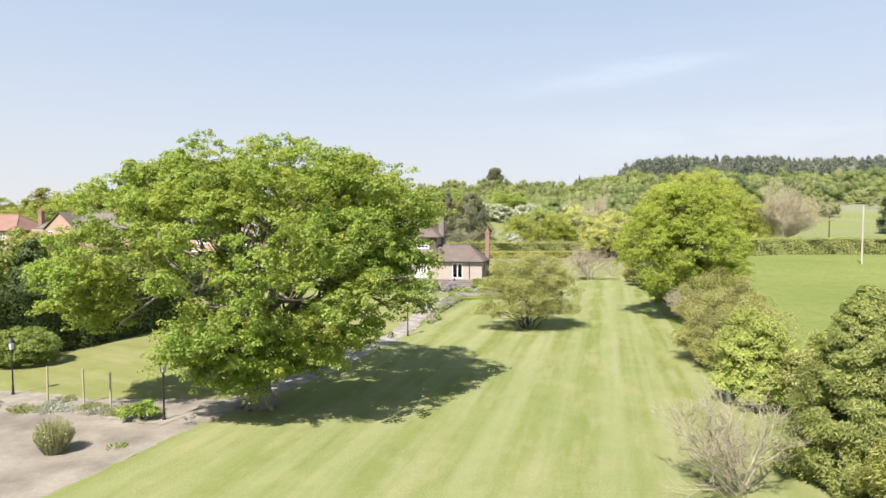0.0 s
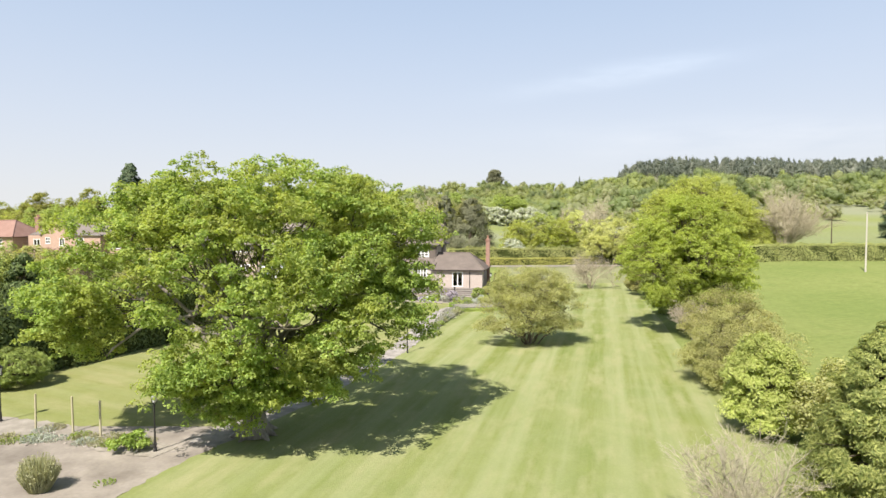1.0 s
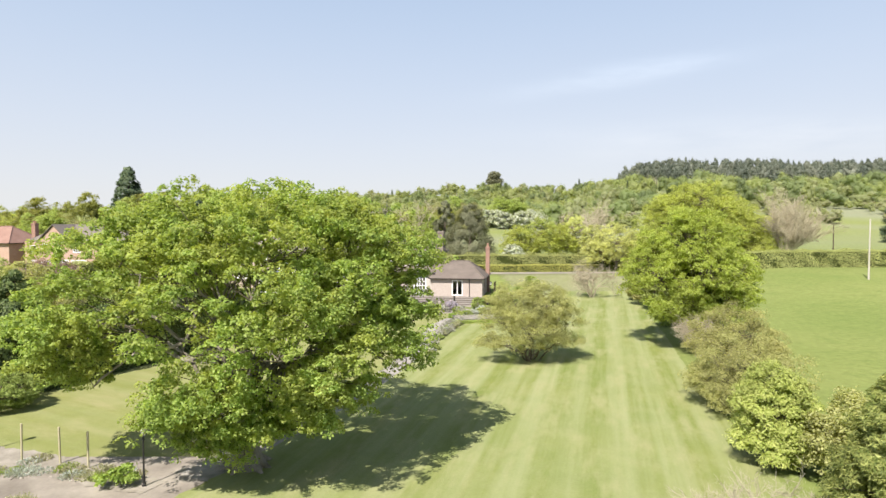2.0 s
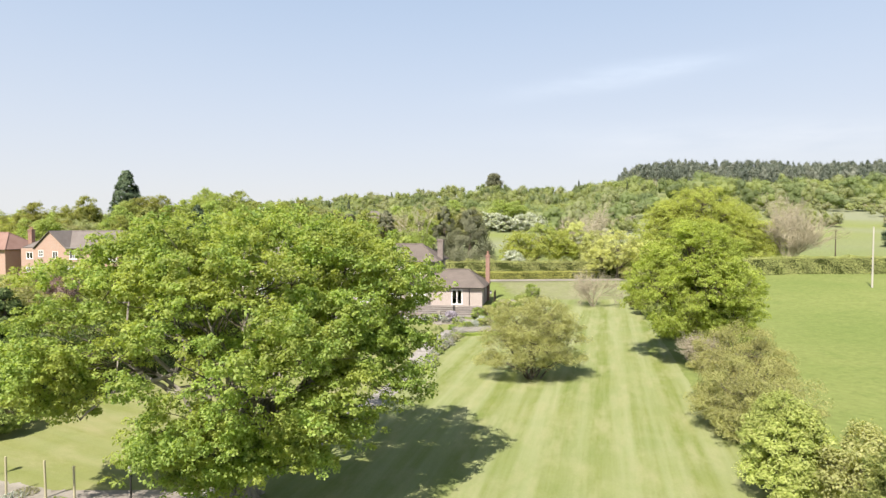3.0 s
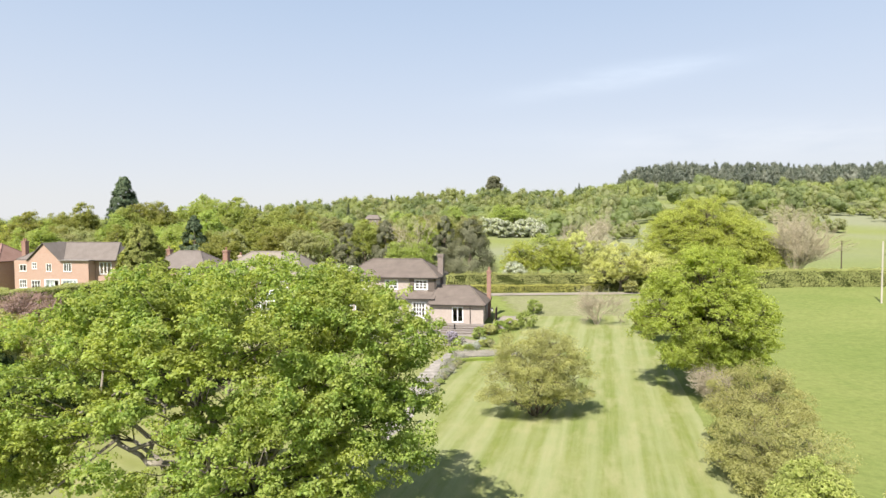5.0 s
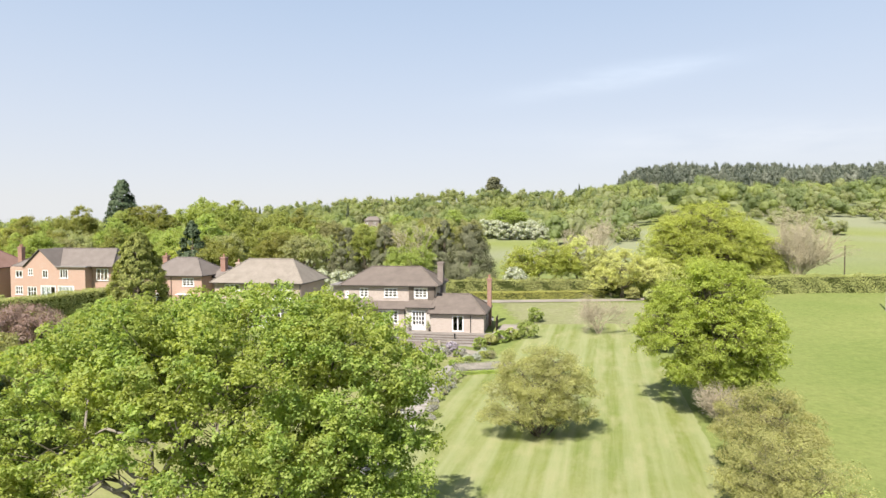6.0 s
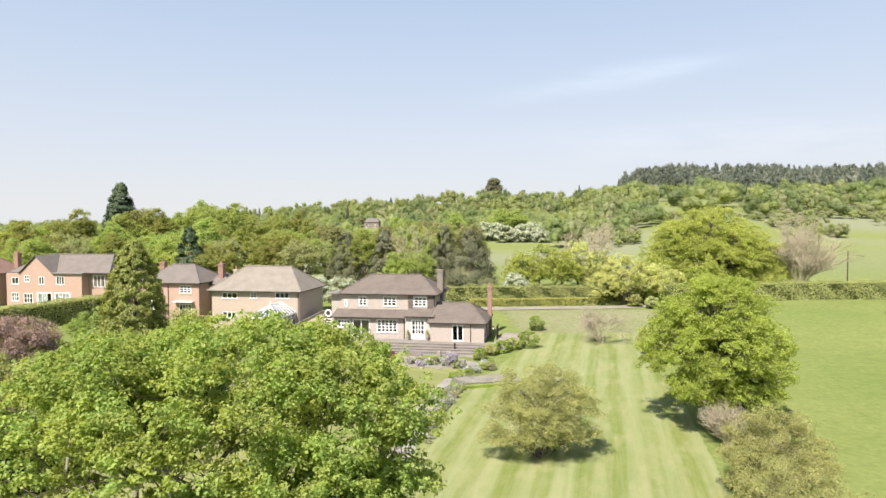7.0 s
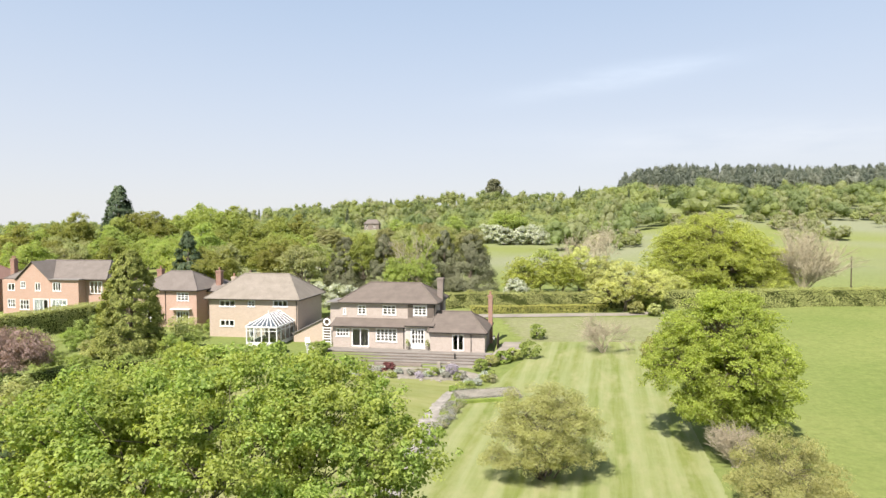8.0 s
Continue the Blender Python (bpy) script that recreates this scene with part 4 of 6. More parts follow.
# lower front
front = [(-18.4, -16.7, 1.30, 2.32), (-16.42, -14.2, 0.12, 2.36), (-13.35, -10.7, 0.80, 2.42)]
four_walls(house, -18.8, -9.75, 0.8, 2.6, -0.5, 2.55, front, BRICK_PINK)
window(house, *front[0], 4, 2, 0.8)
window(house, *front[1], 2, 1, 0.8, name="patio_door", bar=0.05, sill=False)
window(house, *front[2], 5, 4, 0.8)
part("door_step", boxes((-16.6, -14.0, 0.1, 0.78, -0.1, 0.1), bevel=0.02), STONE, house)
# porch
pdoor = (-8.95, -7.3, 0.06, 2.44)
part("porch_wall", panel(bmesh.new(), -9.72, -6.47, -0.5, 2.78, [pdoor], T), RENDER, house).location.y = 0.72
for a in (-9.72, -6.47 - T):
    part("porch_wall", boxes((a, a + T, 0.72 + T, 2.6, -0.5, 2.78)), RENDER, house)
pd = window(house, -8.95, -7.3, 0.06, 2.44, 4, 4, 0.72, name="french_door", sill=False, surround=0.05)
part("door_panel", boxes((-8.9, -7.35, 0.7, 0.735, 0.1, 0.62), bevel=0.01), WHITE, pd)
part("door_handle", boxes((-8.06, -8.03, 0.66, 0.72, 0.98, 1.12)), IRON, pd)


def lean_roof(parent, u0, u1, v0, v1, z0, z1, tile):
    """A single slope from the low front edge to the wall."""
    bm = bmesh.new()
    a = [bm.verts.new(p) for p in ((u0, v0, z0), (u1, v0, z0), (u1, v1, z1), (u0, v1, z1))]
    b = [bm.verts.new((q.co.x, q.co.y, q.co.z + 0.1)) for q in a]
    bm.faces.new(a[::-1])
    bm.faces.new(b)
    for i in range(4):
        j = (i + 1) % 4
        bm.faces.new((a[i], a[j], b[j], b[i]))
    ob = part("lean_to_roof", bm, tile, parent)
    part("gutter", boxes((u0, u1, v0 - 0.07, v0 - 0.004, z0 - 0.02, z0 + 0.06)), IRON, ob)
    return ob


lean_roof(house, -19.05, -9.76, 0.42, 2.58, 2.58, 3.30, TILE)
lean_roof(house, -9.74, -6.1, 0.36, 2.58, 2.82, 3.48, TILE)
# upper storey over the whole depth of the main block
upper = [(-18.1, -17.7, 3.72, 4.60), (-16.2, -15.08, 3.78, 4.98), (-13.0, -11.25, 3.80, 5.02), (-9.05, -7.4, 3.80, 5.02)]
four_walls(house, -18.5, -6.3, 2.6, 10.0, -0.5, 5.24, upper, BRICK_PINK)
window(house, *upper[0], 1, 2, 2.6)
window(house, *upper[1], 2, 3, 2.6)
window(house, *upper[2], 3, 3, 2.6)
u3 = window(house, *upper[3], 3, 3, 2.6, surround=0.05)
for a, b in ((-9.75, -9.12), (-7.33, -6.32)):
    part("tile_hanging", boxes((a, b, 2.52, 2.598, 3.5, 5.2)), TILE, house)
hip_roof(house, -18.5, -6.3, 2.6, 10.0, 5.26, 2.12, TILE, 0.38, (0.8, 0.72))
part("side_roof_slab", boxes((-20.0, -18.55, 2.0, 6.0, 5.30, 5.42)), LEAD, house)
part("wall", boxes((-19.8, -18.52, 2.7, 6.0, -0.5, 5.29)), BRICK_PINK, house)
chimney(house, -6.32, 6.4, 0.0, 8.15, 0.72, 1.1, BRICK_WALL, 0)
downpipe(house, -9.85, 0.74, 0.0, 2.6)
downpipe(house, -6.42, 2.5, 3.4, 5.2)
# white garden gate and round sign beside the house
gate = thing("garden_gate", 4.95, 77.6, 0, -10, "tall white ladder-like garden gate beside the house", "gate")
gate_bm = boxes((-20.35, -20.25, 1.4, 1.48, -0.2, 2.35), (-19.35, -19.25, 1.4, 1.48, -0.2, 2.35))
part("gate_frame", gate_bm, WHITE, gate)
for k in range(7):
    part("gate_rail", boxes((-20.25, -19.35, 1.41, 1.46, 0.1 + 0.34 * k, 0.22 + 0.34 * k)), WHITE, gate)
ring = lathe([(0.28, -0.04), (0.48, -0.04), (0.48, 0.04), (0.28, 0.04)], 20, ring=True)
bmesh.ops.rotate(ring, verts=ring.verts, matrix=Matrix.Rotation(radians(90), 3, "X"))
bmesh.ops.translate(ring, verts=ring.verts, vec=(-19.8, 1.44, 2.95))
part("round_top", ring, WHITE, gate)

# terrace and its steps, brick-edged
terrace = thing("terrace", 4.95, 77.6, 0, -10, "wide brick-paved terrace with long shallow steps", "terrace", kind="structure")
part("paving", boxes((-21.0, 0.9, -1.8, -0.02, -0.5, 0.035), (-21.0, -6.47, -0.02, 0.70, -0.5, 0.035)), PAVING, terrace)
for k in range(4):
    v, z = -1.8 - 1.0 * k, -0.075 - 0.11 * k
    part("step", boxes((-20.8 + 0.3 * k, 0.7 + 0.25 * k, v - 1.0, v - 0.002, -0.9, z), bevel=0.015), PAVING, terrace)
    part("nosing", boxes((-20.8 + 0.3 * k, 0.7 + 0.25 * k, v - 0.02, v + 0.2, z + 0.112, z + 0.128), bevel=0.004), NOSING, terrace)
part("retaining_wall", boxes((-11.5, -6.2, -6.3, -5.95, -0.9, -0.1), bevel=0.02), BRICK_WALL, terrace)
for u in (-4.3, -3.2):
    part("pier", boxes((u - 0.2, u + 0.2, -6.4, -6.0, -0.8, 0.22), bevel=0.03), STONE, terrace)
fence = thing("board_fence", 4.95, 77.6, 0, -10, "dark close-boarded fence beside the drive", "fence")
for k in range(9):
    part("board", boxes((1.2 + 0.01 * (k % 2), 1.26 + 0.01 * (k % 2), 2.6 + 0.3 * k, 2.88 + 0.3 * k, -0.1, 1.55)), DARK_TIMBER, fence)


# the neighbour with the conservatory
n3 = thing("house", -19.0, 87.0, 0, -10, "tan brick house with grey hipped roof and white conservatory", "house")
f3 = [(-11.15, -8.85, 4.05, 4.92), (-7.05, -6.0, 4.1, 4.96), (-3.45, -1.38, 4.16, 5.02), (-11.1, -9.0, 1.40, 2.30), (-6.9, -6.2, 0.1, 2.1)]
four_walls(n3, -12.6, 0.0, 0.0, 8.6, -0.6, 5.1, f3, BRICK_TAN)
for w, c in zip(f3[:4], (3, 2, 3, 3)):
    window(n3, *w, c, 1 if c != 2 else 2, 0.0)
window(n3, *f3[4], 1, 2, 0.0, name="back_door", sill=False)
hip_roof(n3, -12.6, 0.0, 0.0, 8.6, 5.1, 3.0, TILE_GREY, 0.5, (0.72, 0.72))
chimney(n3, -12.2, 6.0, 4.0, 7.6, 0.6, 0.6, BRICK_TAN, 1)
downpipe(n3, -0.12, -0.06, 0, 5.1)


def conservatory(parent, u0, u1, v0, v1, eave, top):
    """White frame with glazed walls, dwarf wall, hipped glass roof with bars and a finial."""
    ob = part("conservatory", boxes((u0, u1, v0, v0 + 0.15, -0.6, 0.45), (u0, u0 + 0.15, v0 + 0.15, v1, -0.6, 0.45), (u1 - 0.15, u1, v0 + 0.15, v1, -0.6, 0.45)), WHITE, parent)
    n = 4
    for k in range(n + 1):
        u = u0 + 0.05 + (u1 - u0 - 0.1) * k / n
        part("post", boxes((u - 0.06, u + 0.06, v0 + 0.02, v0 + 0.12, 0.45, eave)), WHITE, ob)
    m = 4
    for k in range(1, m + 1):
        v = v0 + (v1 - v0 - 0.1) * k / m
        for u in (u0 + 0.05, u1 - 0.05):
            part("post", boxes((u - 0.05, u + 0.05, v - 0.06, v + 0.06, 0.45, eave)), WHITE, ob)
    part("eaves_beam", boxes((u0 - 0.08, u1 + 0.08, v0 - 0.06, v0 + 0.12, eave, eave + 0.18), (u0 - 0.08, u0 + 0.1, v0 + 0.12, v1, eave, eave + 0.18), (u1 - 0.1, u1 + 0.08, v0 + 0.12, v1, eave, eave + 0.18)), WHITE, ob)
    part("transom", boxes((u0 + 0.02, u1 - 0.02, v0 + 0.03, v0 + 0.11, eave - 0.45, eave - 0.38), (u1 - 0.09, u1 - 0.02, v0 + 0.12, v1, eave - 0.45, eave - 0.38)), WHITE, ob)
    mid = (u0 + u1) / 2
    h0 = Vector((mid, v0 + (u1 - u0) / 2, top))
    h1 = Vector((mid, v1, top))
    z = eave + 0.18
    bars = bmesh.new()
    rod(bars, h0, h1, 0.09, 5)
    for k in range(7):
        u = u0 + (u1 - u0) * k / 6
        rod(bars, (u, v0, z), h0, 0.06)
    for k in range(1, 7):
        f = k / 6
        v = v0 + (u1 - u0) / 2 + (v1 - v0 - (u1 - u0) / 2) * f
        for u in (u0, u1):
            rod(bars, (u, v0 + (v1 - v0) * f, z), (mid, v, top), 0.06)
    part("roof_bars", bars, WHITE, ob)
    part("finial", lathe([(0.05, 0), (0.09, 0.1), (0.03, 0.2), (0.05, 0.3), (0.01, 0.45)], 8, None, tuple(h0)), WHITE, ob)
    g = bmesh.new()
    c = [g.verts.new(p) for p in ((u0, v0, z), (u1, v0, z), (u1, v1, z), (u0, v1, z))]
    p0, p1 = g.verts.new(h0), g.verts.new(h1)
    g.faces.new((c[0], c[1], p0))
    g.faces.new((c[1], c[2], p1, p0))
    g.faces.new((c[3], c[0], p0, p1))
    part("glass_roof", g, ROOF_GLASS, ob)
    part("glass_wall", boxes((u0 + 0.1, u1 - 0.1, v0 + 0.06, v0 + 0.075, 0.45, eave)), GLASS, ob)
    part("glass_wall", boxes((u1 - 0.06, u1 - 0.045, v0 + 0.1, v1, 0.45, eave)), GLASS, ob)
    part("glass_wall", boxes((u0 + 0.045, u0 + 0.06, v0 + 0.1, v1, 0.45, eave)), GLASS, ob)
    return ob


conservatory(n3, -4.6, -0.5, -5.2, -0.02, 2.25, 3.75)
garage = thing("garage", -19.0, 87.0, 0, -10, "low tan brick outbuilding with a sloping roof beside the house", "outbuilding")
gbm = bmesh.new()
gv = [gbm.verts.new(p) for p in ((0.3, -2.0, -0.4), (4.2, -2.0, -0.4), (4.2, 6, -0.4), (0.3, 6, -0.4), (0.3, -2.0, 1.0), (4.2, -2.0, 2.9), (4.2, 6, 2.9), (0.3, 6, 1.0))]
for f in ((0, 1, 5, 4), (1, 2, 6, 5), (2, 3, 7, 6), (3, 0, 4, 7)):
    gbm.faces.new([gv[i] for i in f])
part("wall", gbm, BRICK_TAN, garage)
gr = bmesh.new()
gq = [gr.verts.new(p) for p in ((0.15, -2.2, 1.0), (4.4, -2.2, 3.05), (4.4, 6.2, 3.05), (0.15, 6.2, 1.0))]
gq2 = [gr.verts.new((q.co.x, q.co.y, q.co.z + 0.12)) for q in gq]
gr.faces.new(gq[::-1])
gr.faces.new(gq2)
for i in range(4):
    gr.faces.new((gq[i], gq[(i + 1) % 4], gq2[(i + 1) % 4], gq2[i]))
part("roof", gr, LEAD, garage)

# red brick neighbour
n2 = thing("house", -36.0, 96.3, 0, -10, "orange-red brick house with dark hipped roof", "house")
f2 = [(-3.2, -1.25, 3.88, 5.12), (-8.0, -6.6, 3.88, 5.12), (-3.3, -1.25, 0.05, 2.35), (-8.2, -6.4, 0.4, 2.3)]
four_walls(n2, -9.5, 0.0, 0.0, 7.5, -0.6, 5.4, f2, BRICK_RED)
window(n2, *f2[0], 3, 3, 0.0)
window(n2, *f2[1], 2, 3, 0.0)
window(n2, *f2[2], 4, 1, 0.0, name="patio_door", sill=False)
window(n2, *f2[3], 3, 2, 0.0)
part("door_canopy", boxes((-3.9, -0.8, -0.7, -0.01, 2.62, 2.78), bevel=0.02), WHITE, n2)
part("door_canopy", boxes((-8.6, -6.0, -0.7, -0.01, 2.62, 2.78), bevel=0.02), WHITE, n2)
hip_roof(n2, -9.5, 0.0, 0.0, 7.5, 5.4, 2.5, TILE_DARK, 0.4, (0.8, 0.8))
hip_roof(n2, 0.0, 3.2, 3.0, 8.5, 5.0, 1.7, TILE_DARK, 0.3, (0.3, 1.0), name="side_roof")
part("side_wall", boxes((0.01, 3.2, 3.0, 8.5, -0.6, 5.0)), BRICK_RED, n2)
chimney(n2, 1.2, 4.4, 3.0, 8.1, 0.8, 0.8, BRICK_CHIM, 1)
chimney(n2, -9.4, 5.4, 3.0, 8.2, 0.8, 0.8, BRICK_CHIM, 1)
downpipe(n2, -5.0, -0.06, 0, 5.4)

# gabled red brick neighbour
n1 = thing("house", -60.3, 108.1, 0, -10, "orange brick gabled house with slate roof and white doors", "house")
f1 = [(-13.6, -12.2, 4.1, 5.35), (-11.1, -10.1, 4.5, 5.7), (-8.3, -7.2, 4.1, 5.5), (-4.9, -3.3, 4.1, 5.6), (-13.7, -12.2, 1.2, 2.7), (-11.3, -9.5, 0.9, 2.6), (-8.55, -5.8, 0.1, 2.7), (-5.2, -2.3, 0.1, 2.7)]
four_walls(n1, -14.6, 0.0, 0.0, 9.0, -0.8, 6.0, f1, BRICK_RED)
for w, c, r in zip(f1[:6], (2, 2, 2, 3, 3, 3), (1, 2, 1, 1, 2, 2)):
    window(n1, *w, c, r, 0.0)
window(n1, *f1[6], 3, 1, 0.0, name="patio_door", sill=False, blind=2, surround=0.12)
window(n1, *f1[7], 4, 1, 0.0, name="patio_door", sill=False, blind=9, surround=0.12)
hip_roof(n1, -14.6, 4.2, 1.2, 9.0, 6.0, 2.9, TILE_DARK, 0.4, (1.0, 0.55))
gab = bmesh.new()
ga = [gab.verts.new(p) for p in ((-11.7, 0, 6.0), (-5.7, 0, 6.0), (-8.7, 0, 8.8), (-11.7, 0.3, 6.0), (-5.7, 0.3, 6.0), (-8.7, 0.3, 8.8))]
gab.faces.new((ga[0], ga[1], ga[2]))
gab.faces.new((ga[5], ga[4], ga[3]))
for i, j in ((0, 1), (1, 2), (2, 0)):
    gab.faces.new((ga[j], ga[i], ga[i + 3], ga[j + 3]))
part("gable", gab, BRICK_RED, n1)
gr1 = bmesh.new()
for sx in (-1, 1):
    q = [gr1.verts.new(p) for p in ((-8.7, -0.25, 8.98), (-8.7 + sx * 3.35, -0.25, 5.92), (-8.7 + sx * 3.35, 5.0, 5.92), (-8.7, 5.0, 8.98))]
    q2 = [gr1.verts.new((v.co.x, v.co.y, v.co.z + 0.12)) for v in q]
    gr1.faces.new(q)
    gr1.faces.new(q2[::-1])
    for i in range(4):
        gr1.faces.new((q[i], q2[i], q2[(i + 1) % 4], q[(i + 1) % 4]))
part("gable_roof", gr1, TILE_DARK, n1)
part("wall", boxes((0.02, 4.2, 1.6, 9.0, -0.8, 6.0)), BRICK_RED, n1)
window(n1, 0.9, 3.2, 3.6, 5.7, 3, 1, 1.46, name="balcony_window", sill=False)
part("flat_roof", boxes((-5.5, 0.4, -0.35, 1.2, 6.0, 6.16)), LEAD, n1)
chimney(n1, -16.2, 4.0, -0.5, 9.3, 0.8, 0.8, BRICK_CHIM, 2)
part("side_wing", boxes((-15.8, -14.62, 2.0, 8.0, -0.5, 5.6)), BRICK_RED, n1)

# next one along, half hidden
n0 = thing("house", -78.5, 112.0, 0, -10, "red brick house with red tiled roof, partly hidden", "house")
f0 = [(-4.0, -2.2, 4.0, 5.3), (-4.0, -2.2, 1.0, 2.4)]
four_walls(n0, -12.0, 0.0, 0.0, 8.0, -0.8, 5.6, f0, BRICK_RED)
for w in f0:
    window(n0, *w, 3, 2, 0.0)
hip_roof(n0, -12.0, 0.0, 0.0, 8.0, 5.6, 3.0, TILE_RED, 0.4, (0.8, 0.8))

# small house far up the hill
hx, hy = -47.5, 420.0
nf = thing("house", hx, hy, gz(hx, hy) - 1.2, -5, "small far brick house with dark roof among hillside trees", "house")
ff = [(-4.0, -2.4, 2.9, 4.2), (1.2, 2.8, 2.9, 4.2), (-4.0, -2.4, 0.4, 1.8), (1.2, 2.8, 0.4, 1.8)]
four_walls(nf, -5.0, 5.0, 0.0, 7.0, -2.0, 5.2, ff, BRICK_WALL)
for w in ff:
    window(nf, *w, 2, 1, 0.0)
hip_roof(nf, -5.0, 5.0, 0.0, 7.0, 5.2, 2.8, TILE_DARK, 0.4, (0.6, 0.6))


# ---- the great oak ----
OAK_LOBES = [
    (3.5, -1.5, 6.5, 1.9, 1.9, 1.4), (4.8, -0.7, 5.5, 1.4, 1.5, 1.0),
    (6.3, 0.2, 5.6, 0.8, 1.0, 0.9), (5.3, 0.5, 6.1, 0.7, 1.0, 0.6), (6.6, 0.6, 7.2, 0.7, 0.9, 0.5),
    (0.4, 0.4, 8.6, 4.4, 4.8, 2.6), (-3.6, 0.2, 8.0, 3.2, 3.6, 2.0), (3.4, 0.8, 7.9, 3.0, 3.6, 2.1), (-5.6, 0.0, 5.9, 3.0, 3.4, 1.7), (-6.4, -0.6, 4.6, 1.9, 2.0, 1.4), (-7.3, -0.2, 5.2, 1.4, 1.6, 0.9), (-6.2, -0.8, 3.5, 1.0, 1.0, 0.8), (-6.0, 0.6, 8.1, 1.9, 2.2, 0.8),
    (4.2, 0.6, 7.0, 2.0, 2.8, 1.5), (4.6, -0.2, 4.6, 2.2, 2.4, 1.5), (0.4, -3.6, 6.0, 3.6, 2.6, 2.4), (2.6, -2.9, 5.0, 2.8, 2.4, 2.0),
    (-0.6, -2.6, 3.6, 1.9, 2.0, 1.3), (1.6, -1.8, 3.1, 2.2, 2.0, 1.2), (-0.6, 4.6, 8.2, 4.5, 3.2, 2.7), (-3.5, 0.5, 9.3, 1.8, 2.0, 1.1), (4.2, 0.9, 9.0, 1.9, 2.3, 1.1),
    (-0.4, -2.7, 2.7, 1.9, 1.5, 0.9), (2.2, -2.2, 2.5, 1.7, 1.5, 0.8), (-2.0, -1.2, 3.1, 1.4, 1.5, 0.9), (3.6, -1.0, 3.4, 1.6, 1.7, 1.0), (5.7, 0.8, 8.1, 1.8, 2.0, 0.8), (5.9, -0.1, 4.4, 1.4, 1.7, 1.0), (-4.4, 4.0, 7.3, 3.2, 2.8, 2.2), (3.3, 3.4, 8.2, 2.7, 2.6, 2.0), (0.5, 1.5, 5.5, 3.5, 3.5, 2.0), (-2.0, 2.2, 8.7, 2.6, 2.6, 1.7), (1.8, 2.6, 9.3, 2.6, 2.6, 1.6), (-1.0, -1.2, 8.2, 2.6, 2.4, 1.7), (0.1, -0.8, 1.8, 1.0, 0.9, 0.7), (-1.7, -1.9, 2.3, 1.3, 1.2, 0.7), (1.0, -2.2, 2.0, 1.6, 1.3, 0.8), (-1.8, -2.2, 2.4, 1.4, 1.3, 0.8), (3.0, -1.6, 2.7, 1.7, 1.5, 0.9), (-0.8, -1.7, 1.7, 1.2, 1.0, 0.6), (0.3, -1.4, 1.3, 1.2, 0.9, 0.5), (1.9, -1.3, 1.7, 1.3, 1.1, 0.6),
]
oak = grow("oak_tree", rng_for(21), [(*l[:3], *(0.93 * r for r in l[3:])) for l in OAK_LOBES], 900, 0.62, 312, (0.08, 0.15), LEAF["oak"], 0.42, 2.5, (-7.45, 24.6, 0), 0,
           "large spreading oak in fresh yellow-green leaf beside the path", "tree", bark=OAK_BARK, low=-0.5, flat=0.7, inner=0.74, limb_parts=True, twigs=0.32, rosette=12, rr=0.19, hollows=[(-2.3, -2.0, 5.2, 0.9, 1.6, 0.75)])

rg = rng_for(22)
for k in range(7):  # surface roots that spread from the foot of the trunk
    a = 2 * math.pi * (k + rg.uniform(-0.25, 0.25)) / 7
    d = np.array([math.cos(a), math.sin(a), 0.0])
    L = rg.uniform(0.75, 1.15)
    pts = np.array([d * 0.2 + [0, 0, 0.85], d * 0.42 + [0, 0, 0.32], d * (0.42 + 0.5 * (L - 0.42)) + [0, 0, 0.1], d * L + [0, 0, -0.06]])
    tube_mesh("root", [(pts, (0.2, 0.17, 0.12, 0.05))], OAK_BARK, oak, 8)

# ---- the multi-stemmed tree on the lawn ----
grow("lawn_tree", rng_for(31), [(0, 0, 3.3, 2.9, 2.8, 1.9), (-2.0, -0.2, 2.6, 1.6, 1.6, 1.3), (2.2, -0.1, 2.6, 1.7, 1.6, 1.3), (0.2, -1.6, 2.3, 1.9, 1.3, 1.3), (0.3, 1.5, 2.6, 2.0, 1.4, 1.4), (1.4, 0.2, 4.1, 1.7, 1.7, 1.1), (-1.0, 0.0, 4.1, 1.7, 1.7, 1.1), (2.7, 0.2, 1.3, 1.1, 1.1, 0.7), (-2.7, -0.3, 1.3, 1.0, 1.1, 0.6), (0, 0, 1.2, 1.3, 1.3, 0.6), (1.6, -1.4, 1.3, 1.2, 1.0, 0.7), (-1.5, -1.3, 1.3, 1.2, 1.0, 0.7), (0.5, 0.3, 4.6, 1.8, 1.7, 0.8)],
     330, 0.46, 260, (0.07, 0.14), LEAF["bronze"], 0.12, 0.6, (5.85, 42.4, 0), 0, "low many-stemmed tree with bronze-green young leaves", "tree", stems=9, low=-0.6, tri=True, inner=0.6)

